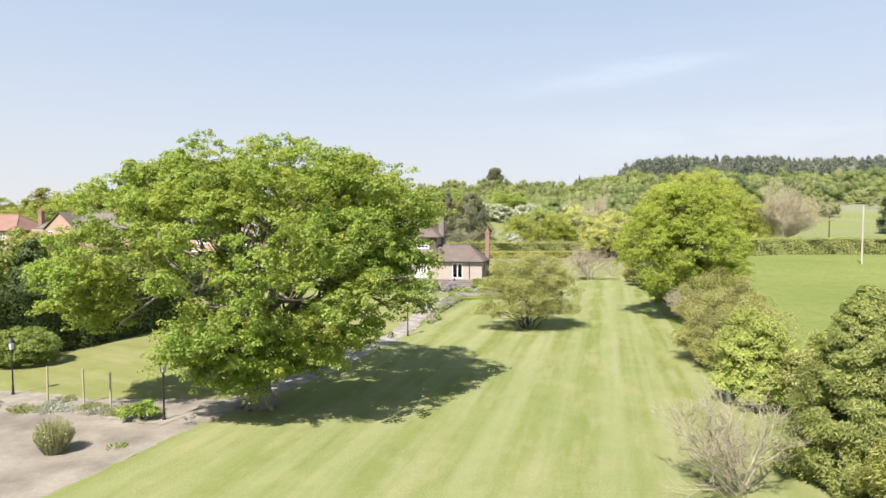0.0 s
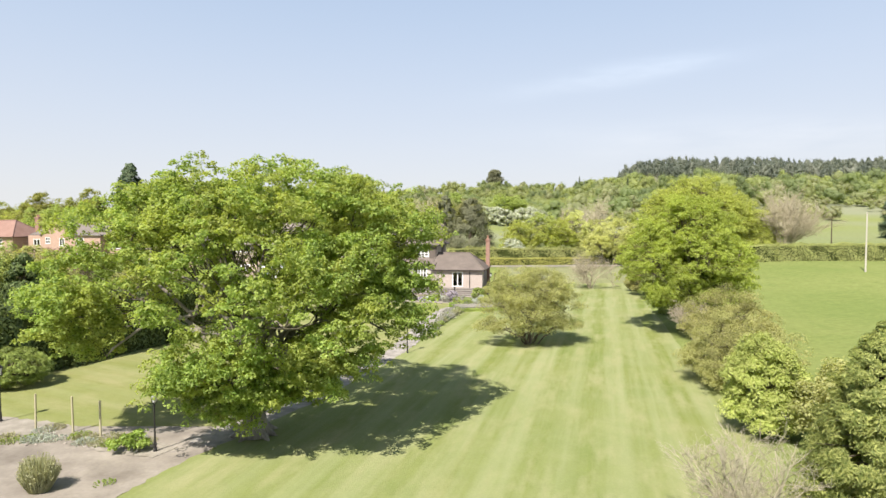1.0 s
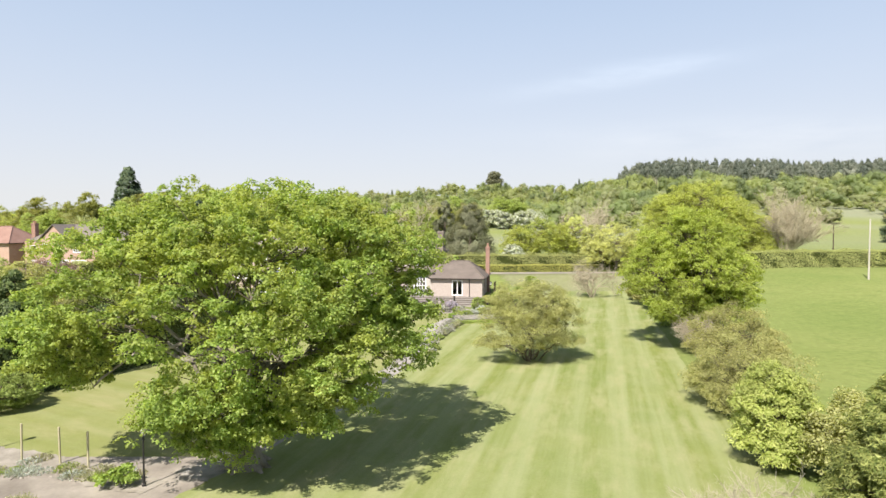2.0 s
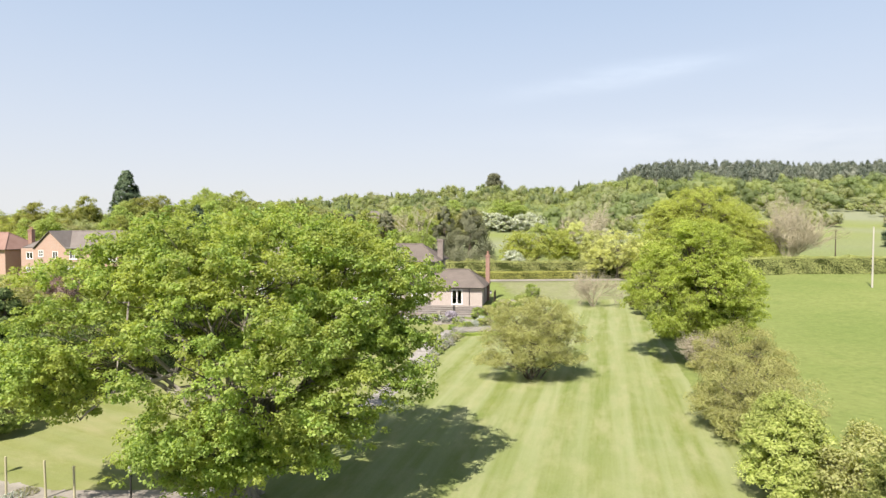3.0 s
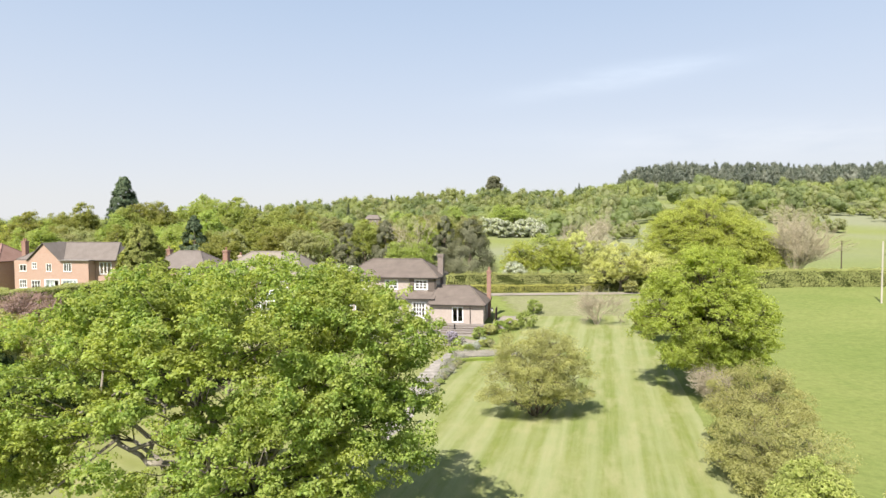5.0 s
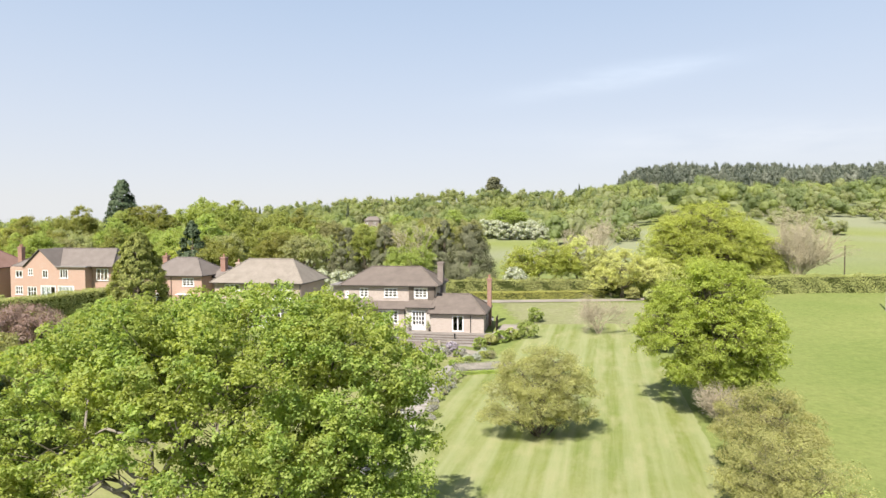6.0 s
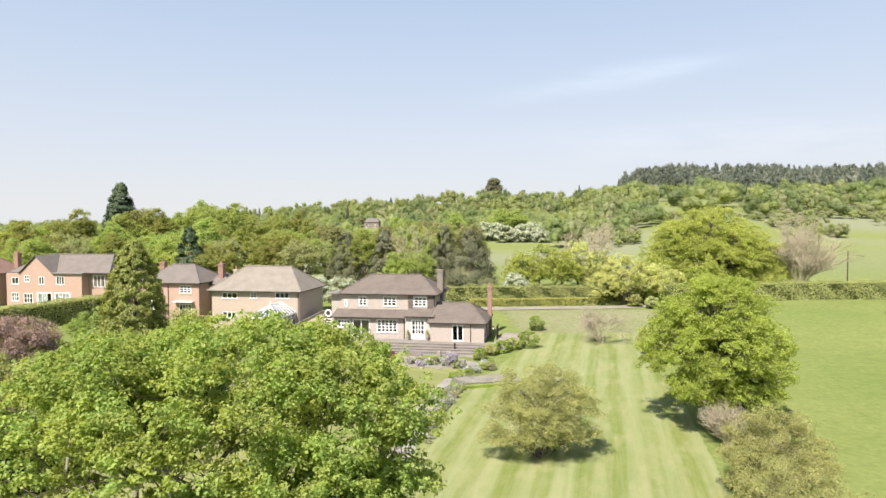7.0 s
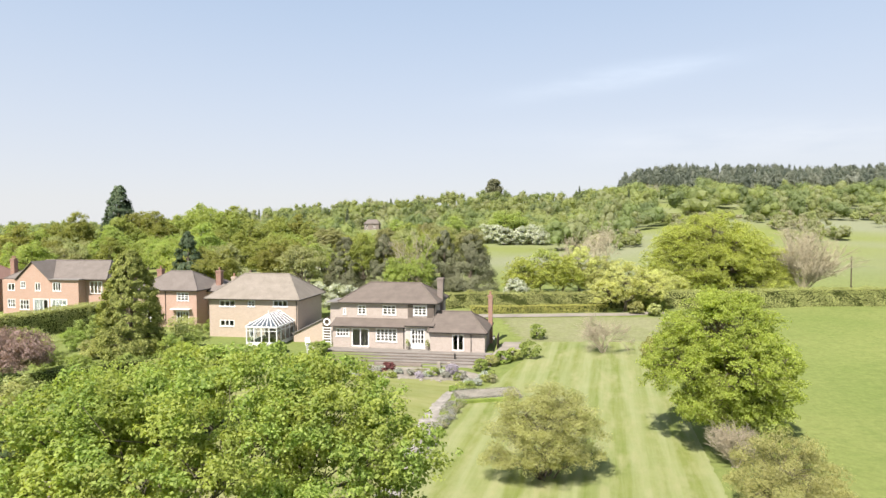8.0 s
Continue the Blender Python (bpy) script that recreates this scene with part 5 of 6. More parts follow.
# ---- shrubs and trees along the field edge ----
grow("field_oak", rng_for(41), [(0, 0, 7.6, 3.6, 3.8, 2.7), (-2.6, -0.4, 5.2, 2.7, 3.0, 2.3), (2.5, 0, 5.0, 2.5, 3.0, 2.2), (0.2, -2.6, 5.6, 3.0, 2.2, 2.6), (0.2, 2.6, 5.6, 3.2, 2.4, 2.6), (-1.2, -2.0, 3.0, 2.6, 2.0, 1.4), (2.4, -1.0, 3.4, 2.2, 2.2, 1.4), (0.4, 0, 9.2, 2.1, 2.2, 1.3), (0.6, -2.3, 2.3, 2.0, 1.4, 1.0), (2.0, -1.6, 2.2, 1.6, 1.4, 0.9), (-1.8, -1.4, 2.5, 1.5, 1.5, 0.9)],
     570, 0.72, 288, (0.085, 0.165), LEAF["oak_fresh"], 0.3, 2.0, (18.9, 48.2, 0), 0, "young oak with dense bright green crown at the field edge", "tree", low=-0.6, rosette=9, rr=0.26)
for x, y, r in ((20.4, 45.4, 1.3), (20.6, 56.5, 1.3)):
    grow("thicket", rng_for(int(x * 10)), [(0, 0, r * 0.9, r, r, r)], 60, r * 0.3, 110, (0.1, 0.2), LEAF["box"], 0.06, 0.3, (x, y, 0), 0, "dark green thicket along the field edge", "shrub", "field-edge thicket", stems=5, low=-0.85, twigs=0.5)
grow("shrub", rng_for(42), [(0, 0, 2.6, 2.6, 2.6, 1.9), (1.4, 0.8, 2.4, 2.0, 2.0, 1.6), (-1.1, -0.4, 1.8, 1.6, 1.8, 1.5), (0.6, -1.4, 1.6, 1.9, 1.5, 1.4)], 210, 0.48, 240, (0.07, 0.14), LEAF["tan"], 0.12, 0.5, (16.7, 36.6, 0), 0,
     "rounded brownish-green shrub at the lawn's edge", "shrub", stems=7, low=-0.8, tri=True)
grow("shrub", rng_for(43), [(0.3, 0.4, 2.1, 2.1, 2.3, 1.7), (1.6, -0.8, 1.9, 1.7, 1.8, 1.5), (-0.6, 0.6, 1.3, 1.6, 1.9, 1.2), (-0.1, -1.0, 1.0, 1.8, 1.6, 1.0), (0.0, 2.2, 1.2, 1.8, 1.6, 1.2), (0.4, 0, 0.6, 2.0, 2.2, 0.6)], 270, 0.40, 220, (0.06, 0.13), LEAF["tan"], 0.1, 0.4, (14.5, 31.2, 0), 0,
     "tan-leaved bushy shrub beside the lawn", "shrub", stems=6, low=-0.8, tri=True)
grow("shrub", rng_for(44), [(0, 0, 1.9, 1.5, 1.6, 1.5), (0.1, -0.3, 0.9, 1.5, 1.6, 0.9), (0.0, 0.2, 2.85, 1.05, 1.1, 0.95)], 230, 0.34, 230, (0.09, 0.18), LEAF["gold"], 0.1, 0.4, (12.75, 24.8, 0), 0,
     "rounded golden-variegated evergreen shrub beside the lawn", "shrub", stems=5, low=-0.85, flat=0.9, tri=True)
grow("shrub", rng_for(45), [(0, 0, 1.4, 1.3, 1.5, 1.3), (0.9, 0.8, 1.8, 1.2, 1.2, 1.4)], 90, 0.42, 170, (0.07, 0.15), LEAF["bronze"], 0.08, 0.4, (14.2, 22.8, 0), 0,
     "bronze-green shrub between conifer and golden bush", "shrub", stems=5, low=-0.85)
conifer("leyland_cypress", rng_for(46), 5.7, 2.3, 150000, (0.08, 0.19), LEAF["leyland"], (12.2, 17.4, 0), "broad green cypress with golden spray tips", shape=1.3, tufts=520, tuft=0.15, slim=0.42, droop=0.06, tri=True, deep=0.55)
conifer("leyland_cypress", rng_for(47), 5.3, 2.3, 140000, (0.08, 0.19), LEAF["cypress"], (11.9, 13.3, 0), "dense golden-green cypress beside the lawn", shape=1.3, tufts=500, tuft=0.15, slim=0.42, droop=0.06, tri=True, deep=0.55)
bare("bare_shrub", rng_for(48), 3.3, 0.62, 6, 4, PALE_TWIG, (8.15, 16.5, 0), "leafless pale grey-brown twiggy shrub on the lawn's edge", r0=0.04, split=5, fan=0.5, thin=0.0035)
bare("bare_shrub", rng_for(49), 3.2, 0.36, 20, 3, DULL_TWIG, (17.9, 44.0, 0), "leafless grey twiggy shrub below the oak", r0=0.05, split=5)
bare("bare_tree", rng_for(54), 4.9, 0.62, 5, 4, DULL_TWIG, (18.6, 77.2, 0), "small bare spreading fruit tree in rough grass", "tree", r0=0.07, split=5, fan=0.7, ratio=0.66, thin=0.0055)
grow("shrub", rng_for(51), [(0, 0, 1.7, 1.1, 1.1, 1.4)], 40, 0.4, 150, (0.12, 0.2), LEAF["tan"], 0.08, 0.4, (22.2, 70.5, 0), 0, "tan-brown twiggy shrub at the field edge", "shrub", stems=4, low=-0.9)
grow("shrub", rng_for(52), [(0, 0, 2.2, 1.5, 1.6, 1.7)], 60, 0.5, 150, (0.12, 0.2), LEAF["box"], 0.08, 0.4, (22.6, 66.5, 0), 0, "upright dark green evergreen shrub", "shrub", stems=4, low=-0.9)
grow("shrub", rng_for(53), [(0, 0, 1.0, 1.2, 1.2, 0.9)], 40, 0.4, 140, (0.12, 0.2), LEAF["tan"], 0.08, 0.3, (23.4, 74.5, 0), 0, "low brown scrubby shrub by the field", "shrub", stems=4, low=-0.9)

# ---- yard and border, beside the oak ----
grow("box_ball", rng_for(61), [(0, 0, 0.95, 1.75, 1.5, 0.95)], 230, 0.24, 140, (0.05, 0.10), LEAF["box"], 0.08, 0.3, (-22.2, 31.8, 0), 0, "clipped dome-shaped box bush on the lawn", "shrub", stems=4, low=-0.9, inner=0.92)


def post(x, y, h, seed):
    rng = rng_for(seed)
    ob = thing("fence_post", x, y, 0, 0, "weathered pale timber fence post in the border", "post", "row of fence posts")
    a, b = rng.normal(size=2) * 0.02
    bm = bmesh.new()
    v = [bm.verts.new((sx * 0.034 + a * k, sy * 0.034 + b * k, z)) for k, z in ((0, -0.2), (1, h)) for sx, sy in ((-1, -1), (1, -1), (1, 1), (-1, 1))]
    for f in ((0, 3, 2, 1), (4, 5, 6, 7), (0, 1, 5, 4), (1, 2, 6, 5), (2, 3, 7, 6), (3, 0, 4, 7)):
        bm.faces.new([v[i] for i in f])
    bmesh.ops.bevel(bm, geom=list(bm.edges), offset=0.012, segments=1, affect="EDGES")
    part("shaft", bm, TIMBER, ob)


for k, (x, y, h) in enumerate(((-16.55, 25.2, 1.5), (-14.85, 24.9, 1.48), (-13.5, 24.45, 1.45))):
    post(x, y, h, 70 + k)


def street_lantern(x, y, h):
    """A cast-iron garden lamp: ribbed column and glazed lantern with a cap."""
    ob = thing("garden_lamp", x, y, 0, 0, "black cast-iron garden lamp post with a glazed lantern", "lamp post", "garden lamps")
    part("column", lathe([(0.07, -0.1), (0.07, 0.10), (0.052, 0.14), (0.045, 0.40), (0.034, 0.46), (0.028, h - 0.62), (0.06, h - 0.60), (0.035, h - 0.55), (0.035, h - 0.48)], 10), IRON, ob)
    lan = part("lantern", lathe([(0.04, h - 0.48), (0.09, h - 0.46), (0.09, h - 0.44)], 6), IRON, ob)
    part("glass", lathe([(0.085, h - 0.44), (0.13, h - 0.14)], 6), OPAL, lan, "milky white lantern glass")
    bars = bmesh.new()
    for i in range(6):
        a = math.pi / 3 * i
        rod(bars, (0.09 * math.cos(a), 0.09 * math.sin(a), h - 0.44), (0.135 * math.cos(a), 0.135 * math.sin(a), h - 0.14), 0.009)
    part("bars", bars, IRON, lan)
    part("cap", lathe([(0.16, h - 0.14), (0.15, h - 0.11), (0.06, h - 0.03), (0.05, h), (0.012, h + 0.06)], 6), IRON, lan)


street_lantern(-18.7, 26.2, 2.45)
street_lantern(-10.6, 22.85, 2.3)
street_lantern(-2.3, 39.6, 2.6)
street_lantern(6.1, 78.5, 1.9)
bollard = thing("bollard_light", 1.42, 75.27, -0.185, 0, "short black bollard light on the terrace steps", "light")
part("post", lathe([(0.09, -0.2), (0.09, 0.42), (0.11, 0.44), (0.11, 0.48)], 10), IRON, bollard)
part("lamp_head", lathe([(0.10, 0.48), (0.10, 0.58), (0.13, 0.60), (0.03, 0.65)], 10), IRON, bollard)



def tussock(name, rng, at, n, h, spread, leaf, label, category="plant", root=0.25):
    """Upright thin stalks from one root."""
    ob = thing(name, *at, 0, label, category)
    a = rng.uniform(0, 2 * math.pi, n)
    out = np.sqrt(rng.uniform(0, 1, n))
    lean = (0.75 * out + 0.25 * rng.uniform(0, 1, n)) * spread
    d = unit(np.stack([np.cos(a) * lean, np.sin(a) * lean, np.ones(n)], 1))
    L = (h * rng.uniform(0.6, 1.05, n) * (1 - 0.45 * out ** 2))[:, None]
    P0 = np.stack([np.cos(a), np.sin(a), np.zeros(n)], 1) * (out * root * spread)[:, None]
    side = unit(np.cross(d, rng.normal(size=(n, 3)))) * rng.uniform(0.008, 0.02, (n, 1))
    V = np.stack([P0 - side, P0 + side, P0 + d * L + side * 0.3, P0 + d * L - side * 0.3], 1)
    k = n * 3
    i = rng.randint(0, n, k)
    P = P0[i] + d[i] * L[i] * rng.uniform(0.35, 1, (k, 1))
    V2 = leaf_cards(rng, P, sphere_dirs(rng, k), (0.04, 0.1), 0.4)
    quads("stalk_tuft", np.concatenate([V, V2]), leaf, ob)
    return ob


tussock("dry_shrub", rng_for(82), (-12.7, 19.6, 0), 1300, 1.2, 0.62, LEAF["dry"], "dry olive-brown twiggy shrub growing through the concrete", "shrub", 0.45)
tussock("dry_shrub", rng_for(83), (-14.0, 21.2, 0), 260, 0.5, 1.0, LEAF["dry"], "small dry twiggy shrub in the yard", "shrub")
grow("leafy_plant", rng_for(81), [(0, 0, 0.3, 0.68, 0.5, 0.3), (0.15, 0.05, 0.42, 0.48, 0.42, 0.28)], 34, 0.16, 44, (0.09, 0.2), LEAF["fern"], 0.03, 0.15, (-11.6, 22.9, 0), 0, "low bright green leafy plant beside the lamp post", "plant", stems=6, low=-0.4, slim=0.4, upward=0.2)
tussock("weed", rng_for(84), (-10.95, 20.1, 0), 60, 0.16, 1.2, LEAF["fern"], "small weed in a concrete joint")
rng = rng_for(85)
for k in range(52):
    t = rng.uniform(0, 1)
    x, y = -33 + 22 * t + rng.normal() * 0.2, 27.4 - 3.9 * t + rng.normal() * 0.45
    kind = rng.choice(["silver", "silver", "silver", "dry", "dry", "dry", "lavender", "fern"])
    tussock("border_plant", rng, (x, y, 0), 110, rng.uniform(0.14, 0.3), 1.5, LEAF[kind],
            {"silver": "low silvery mat-forming border plant", "dry": "low dry brown border plant", "fern": "low fresh green border plant", "lavender": "low grey-leaved border plant"}[kind])


def stone(x, y, r, rng, label="rough pale stone at the border's edge", group="border stones"):
    bm = bmesh.new()
    bmesh.ops.create_icosphere(bm, subdivisions=1, radius=r)
    for v in bm.verts:
        v.co *= rng.uniform(0.75, 1.2)
        v.co.z *= 0.6
    ob = part("stone", bm, STONE)
    ob.matrix_basis = pose(x, y, gz(x, y) + r * 0.25, 0, 0, rng.uniform(0, 360))
    tagged(ob, label, "stone", group)


for k in range(36):
    t = rng.uniform(0, 1)
    stone(-30 + 19 * t + rng.normal() * 0.2, 27.0 - 3.9 * t - 0.2 + rng.normal() * 0.3, rng.uniform(0.04, 0.11), rng)

# ---- borders by the path and the terrace ----
rng = rng_for(91)
for k in range(30):
    t = k / 29
    x = np.interp(t, [0, 0.3, 0.9, 1], [-0.8, -0.15, 1.0, 1.5]) + rng.normal() * 0.22
    y = np.interp(t, [0, 0.3, 0.9, 1], [45.0, 51.2, 56.8, 58.2]) + rng.normal() * 0.25
    r = rng.uniform(0.2, 0.34) if t < 0.28 else rng.uniform(0.34, 0.5)
    kind = "box" if k % 5 == 2 else "dry" if k % 5 == 0 else "lavender"
    grow("shrub" if kind == "box" else "lavender_bush", rng, [(0, 0, r * 0.6, r, r, r * 0.6)], 16, 0.17, 70, (0.05, 0.12), LEAF[kind], 0.03, 0.1, (x, y, gz(x, y)), 0,
         {"lavender": "grey-green mounded lavender beside the path", "box": "small dark green rounded shrub beside the path", "dry": "dry brown lavender mound beside the path"}[kind], "shrub", "border plants", stems=4, low=-0.8, twigs=0.3, tri=True)
hedge("lavender_hedge", rng_for(92), [(1.3, 59.2, -0.04), (6.6, 60.2, -0.04)], 2.8, 0.42, LEAF["lavender"], (0.06, 0.13), 200, "low flat-topped grey lavender bed across the lawn's edge", 0.05, SOIL)
hedge("grassy_edging", rng_for(93), [(1.2, 57.5, -0.03), (6.4, 58.5, -0.03)], 0.5, 0.34, LEAF["fern"], (0.07, 0.16), 160, "fresh green leafy edging in front of the lavender", 0.06, LEAF["fern"])
for (x, y, r, kd) in ((1.6, 62.6, 0.5, "gold"), (2.5, 62.9, 0.55, "box"), (0.9, 62.0, 0.4, "fern"), (3.2, 64.6, 0.5, "silver"), (4.3, 66.0, 0.55, "gold"), (4.9, 67.6, 0.5, "box"), (2.4, 64.6, 0.4, "silver")):
    grow("shrub", rng, [(0, 0, r * 0.75, r, r, r * 0.75)], 26, r * 0.34, 70, (0.07, 0.15), LEAF[kd], 0.04, 0.15, (x, y, gz(x, y)), 0,
         {"gold": "small golden-green shrub at the path's end", "box": "small dark green shrub at the path's end", "fern": "small fresh green shrub at the path's end", "silver": "pale silvery shrub at the path's end"}[kd], "shrub", "shrubs at the path's end", stems=4, low=-0.9, twigs=0.4, tri=True)
kinds = ["box", "lavender", "lilac", "silver", "silver", "dry", "dry", "bronze", "silver", "lavender"]
names = {"box": "small clipped green shrub in the rockery", "lavender": "grey-green lavender clump in the rockery", "lilac": "lilac-flowered alpine mound in the rockery", "fern": "fresh green perennial in the rockery",
         "silver": "silver-leaved plant in the rockery", "gold": "golden-leaved small shrub in the rockery", "dry": "dry brown perennial in the rockery", "bronze": "bronze-leaved small shrub in the rockery"}
for k in range(44):
    t = rng.uniform(0, 1)
    x = np.interp(t, [0, 0.3, 0.65, 1], [-14.5, -9, -2, 4.6]) + rng.normal() * 0.3
    y = np.interp(t, [0, 0.3, 0.65, 1], [71.6, 70.2, 68.6, 66.2]) + rng.normal() * 0.8
    r = rng.uniform(0.28, 0.75)
    kd = kinds[rng.randint(len(kinds))]
    grow("rockery_plant", rng, [(0, 0, r * 0.6, r, r, r * 0.6)], 14, 0.22, 55, (0.07, 0.16), LEAF[kd], 0.03, 0.1, (x, y, gz(x, y)), 0, names[kd], "plant", "rockery plants", stems=3, low=-0.8, twigs=0.3)
for (x, y, r, kd, lb) in ((-5.6, 69.9, 0.62, "red", "dark red rounded shrub below the terrace"), (-9.8, 71.4, 0.8, "box", "rounded green shrub against the terrace wall"), (-11.8, 71.6, 0.65, "bronze", "bronze-green shrub against the terrace wall"),
                          (12.3, 85.8, 1.05, "box", "clipped round green bush beside the drive"), (9.8, 74.9, 1.1, "box", "rounded green shrub at the end of the lawn border"), (7.9, 74.4, 0.8, "gold", "golden low shrub beside the drive"),
                          (6.6, 73.4, 0.8, "fern", "fresh green low shrub beside the terrace"), (5.3, 72.6, 0.7, "bronze", "low bronze shrub beside the terrace"), (4.0, 70.6, 0.7, "box", "low dark green shrub beside the terrace"),
                          (1.0, 69.2, 0.6, "lilac", "lilac-flowered mound below the terrace")):
    grow("shrub", rng, [(0, 0, r * 0.85, r, r, r * 0.85)], 44, r * 0.3, 80, (0.08, 0.17), LEAF[kd], 0.05, 0.2, (x, y, gz(x, y)), 0, lb, "shrub", stems=4, low=-0.9, inner=0.8, twigs=0.4)
for k in range(40):
    t = rng.uniform(0, 1)
    stone(np.interp(t, [0, 0.3, 0.65, 1], [-14.5, -9, -2, 4.6]) + rng.normal() * 0.3, np.interp(t, [0, 0.3, 0.65, 1], [70.2, 68.8, 67.2, 65.0]) + rng.normal() * 0.4, rng.uniform(0.08, 0.22), rng, "pale rockery stone below the terrace", "rockery stones")
for u in (-9.3, -6.9):
    p = thing("potted_shrub", 4.95 + u * math.cos(radians(10)) + 0.35 * math.sin(radians(10)), 77.6 - u * math.sin(radians(10)) + 0.35 * math.cos(radians(10)), 0.0, 0, "small clipped evergreen in a pot beside the door", "potted plant", "pots by the porch")
    part("pot", lathe([(0.16, 0.0), (0.22, 0.36), (0.25, 0.38), (0.25, 0.44), (0.2, 0.44)], 12), STONE, p)
    quads("foliage", puff_leaves(rng, np.array([[0, 0, 0.75], [0, 0, 1.05]]), np.array([[0.28, 0.28, 0.3], [0.2, 0.2, 0.25]]), 160, (0.06, 0.1), -1), LEAF["box"], p)

def garden_chair(x, y, turn):
    ob = thing("garden_chair", x, y, gz(x, y), turn, "white plastic garden chair beside the house", "chair", "white garden chairs")
    part("seat", boxes((-0.3, 0.3, -0.28, 0.28, 0.40, 0.45), bevel=0.012), WHITE, ob)
    back = part("backrest", boxes((-0.3, 0.3, 0.28, 0.32, 0.45, 0.56), (-0.3, 0.3, 0.28, 0.32, 0.92, 1.02)), WHITE, ob)
    for k in range(5):
        u = -0.27 + 0.54 * k / 4
        part("slat", boxes((u - 0.045, u + 0.045, 0.285, 0.315, 0.56, 0.92)), WHITE, back)
    for u in (-0.26, 0.26):
        part("armrest", boxes((u - 0.04, u + 0.04, -0.26, 0.28, 0.64, 0.68)), WHITE, ob)
        for v in (-0.24, 0.24):
            part("leg", boxes((u - 0.03, u + 0.03, v - 0.03, v + 0.03, 0.0, 0.40)), WHITE, ob)
        part("arm_support", boxes((u - 0.025, u + 0.025, -0.25, -0.2, 0.45, 0.64)), WHITE, ob)


garden_chair(-16.7, 82.4, 20)
garden_chair(-15.5, 78.2, 75)

# ---- boundary planting and neighbours' gardens ----
hedge("boundary_hedge", rng_for(101), [(-25.6, 29.0, 0), (-22.9, 35.8, 0), (-20.2, 42.5, 0), (-17.2, 52, 0)], 2.4, 3.8, LEAF["hedge_dark"], (0.16, 0.3), 60, "tall dark green boundary hedge", 0.3)
hedge("garden_hedge", rng_for(102), [(-59.0, 83, 0), (-53.2, 97, 0), (-51.5, 101, 0)], 3.4, 3.3, LEAF["hedge"], (0.12, 0.24), 115, "broad clipped hedge with a sunlit flat top", 0.15)
hedge("garden_hedge", rng_for(103), [(-44, 55.5, 0), (-30, 66.5, 0), (-25.5, 70, 0)], 1.5, 1.9, LEAF["box"], (0.12, 0.22), 36, "low clipped green hedge between gardens", 0.12)
conifer("golden_cypress", rng_for(105), 12.3, 3.8, 66000, (0.14, 0.30), LEAF["gold_cypress"], (-34.8, 75, 0), "tall dense golden-green conical cypress", shape=1.75, tufts=620, tuft=0.13, trunk=0.3, slim=0.42)
grow("purple_plum", rng_for(106), [(0, 0, 3.6, 3.0, 3.0, 2.1), (-2, 0, 3.2, 2.0, 2.0, 1.6), (1.8, -0.3, 2.9, 1.6, 1.7, 1.4)], 120, 0.7, 170, (0.10, 0.2), LEAF["purple"], 0.16, 1.3, (-38.8, 61.5, 0), 0, "purple-leaved plum tree in the neighbouring garden", "tree")
gardens = [(-45, 66, 1.6, "fern"), (-41, 70, 1.3, "box"), (-46, 76, 1.8, "hedge"), (-30.5, 79, 1.7, "box"), (-33, 86, 1.6, "hedge"), (-36, 90, 1.5, "hedge"), (-30, 73.5, 1.5, "oak"), (-27.5, 72, 1.4, "oak_fresh"),
           (-24.5, 72, 1.3, "oak"), (-19.4, 78.5, 0.8, "fern"), (-14.6, 77.0, 0.8, "box"), (-14.2, 78.6, 0.7, "fern"), (-38.6, 84, 1.5, "fern"), (-47, 88, 1.6, "box"), (-52, 83, 1.4, "fern"), (-60, 99, 0.9, "hedge"), (-66, 102, 0.8, "fern"), (-72, 104, 1.0, "hedge"),
           (-43, 72, 1.1, "hedge"), (-39.5, 75.5, 1.2, "bronze"), (-44.5, 80, 1.4, "fern"), (-40.5, 80.5, 1.0, "box"), (-49, 79, 1.2, "bronze"), (-48.5, 72, 1.3, "box"), (-52, 76, 1.4, "hedge"), (-36.5, 68, 1.1, "fern"), (-33, 70.5, 1.0, "box"), (-41, 87, 1.5, "hedge"), (-44.5, 92, 1.7, "box"), (-31.5, 90.5, 1.2, "fern"), (-28, 66, 1.2, "bronze"), (-31, 62, 1.2, "fern"), (-35, 57, 1.4, "hedge"), (-42, 60, 1.2, "gold")]
for x, y, r, kd in gardens:
    grow("garden_shrub", rng, [(0, 0, r * 0.9, r, r, r), (r * 0.5, 0.2, r * 0.7, r * 0.8, r * 0.8, r * 0.7)], 46, r * 0.32, 70, (0.17, 0.34), LEAF[kd], 0.06, 0.3, (x, y, 0), 0,
         {"fern": "fresh green leafy garden shrub", "box": "dark green rounded garden shrub", "hedge": "loose mid-green garden shrub", "oak": "yellow-green leafy shrub below the houses", "oak_fresh": "bright green leafy shrub below the houses",
          "bronze": "bronze-leaved shrub between gardens", "gold": "golden-leaved shrub between gardens"}[kd], "shrub", "neighbours' shrubs", stems=4, low=-0.8, twigs=0.3, tri=True)

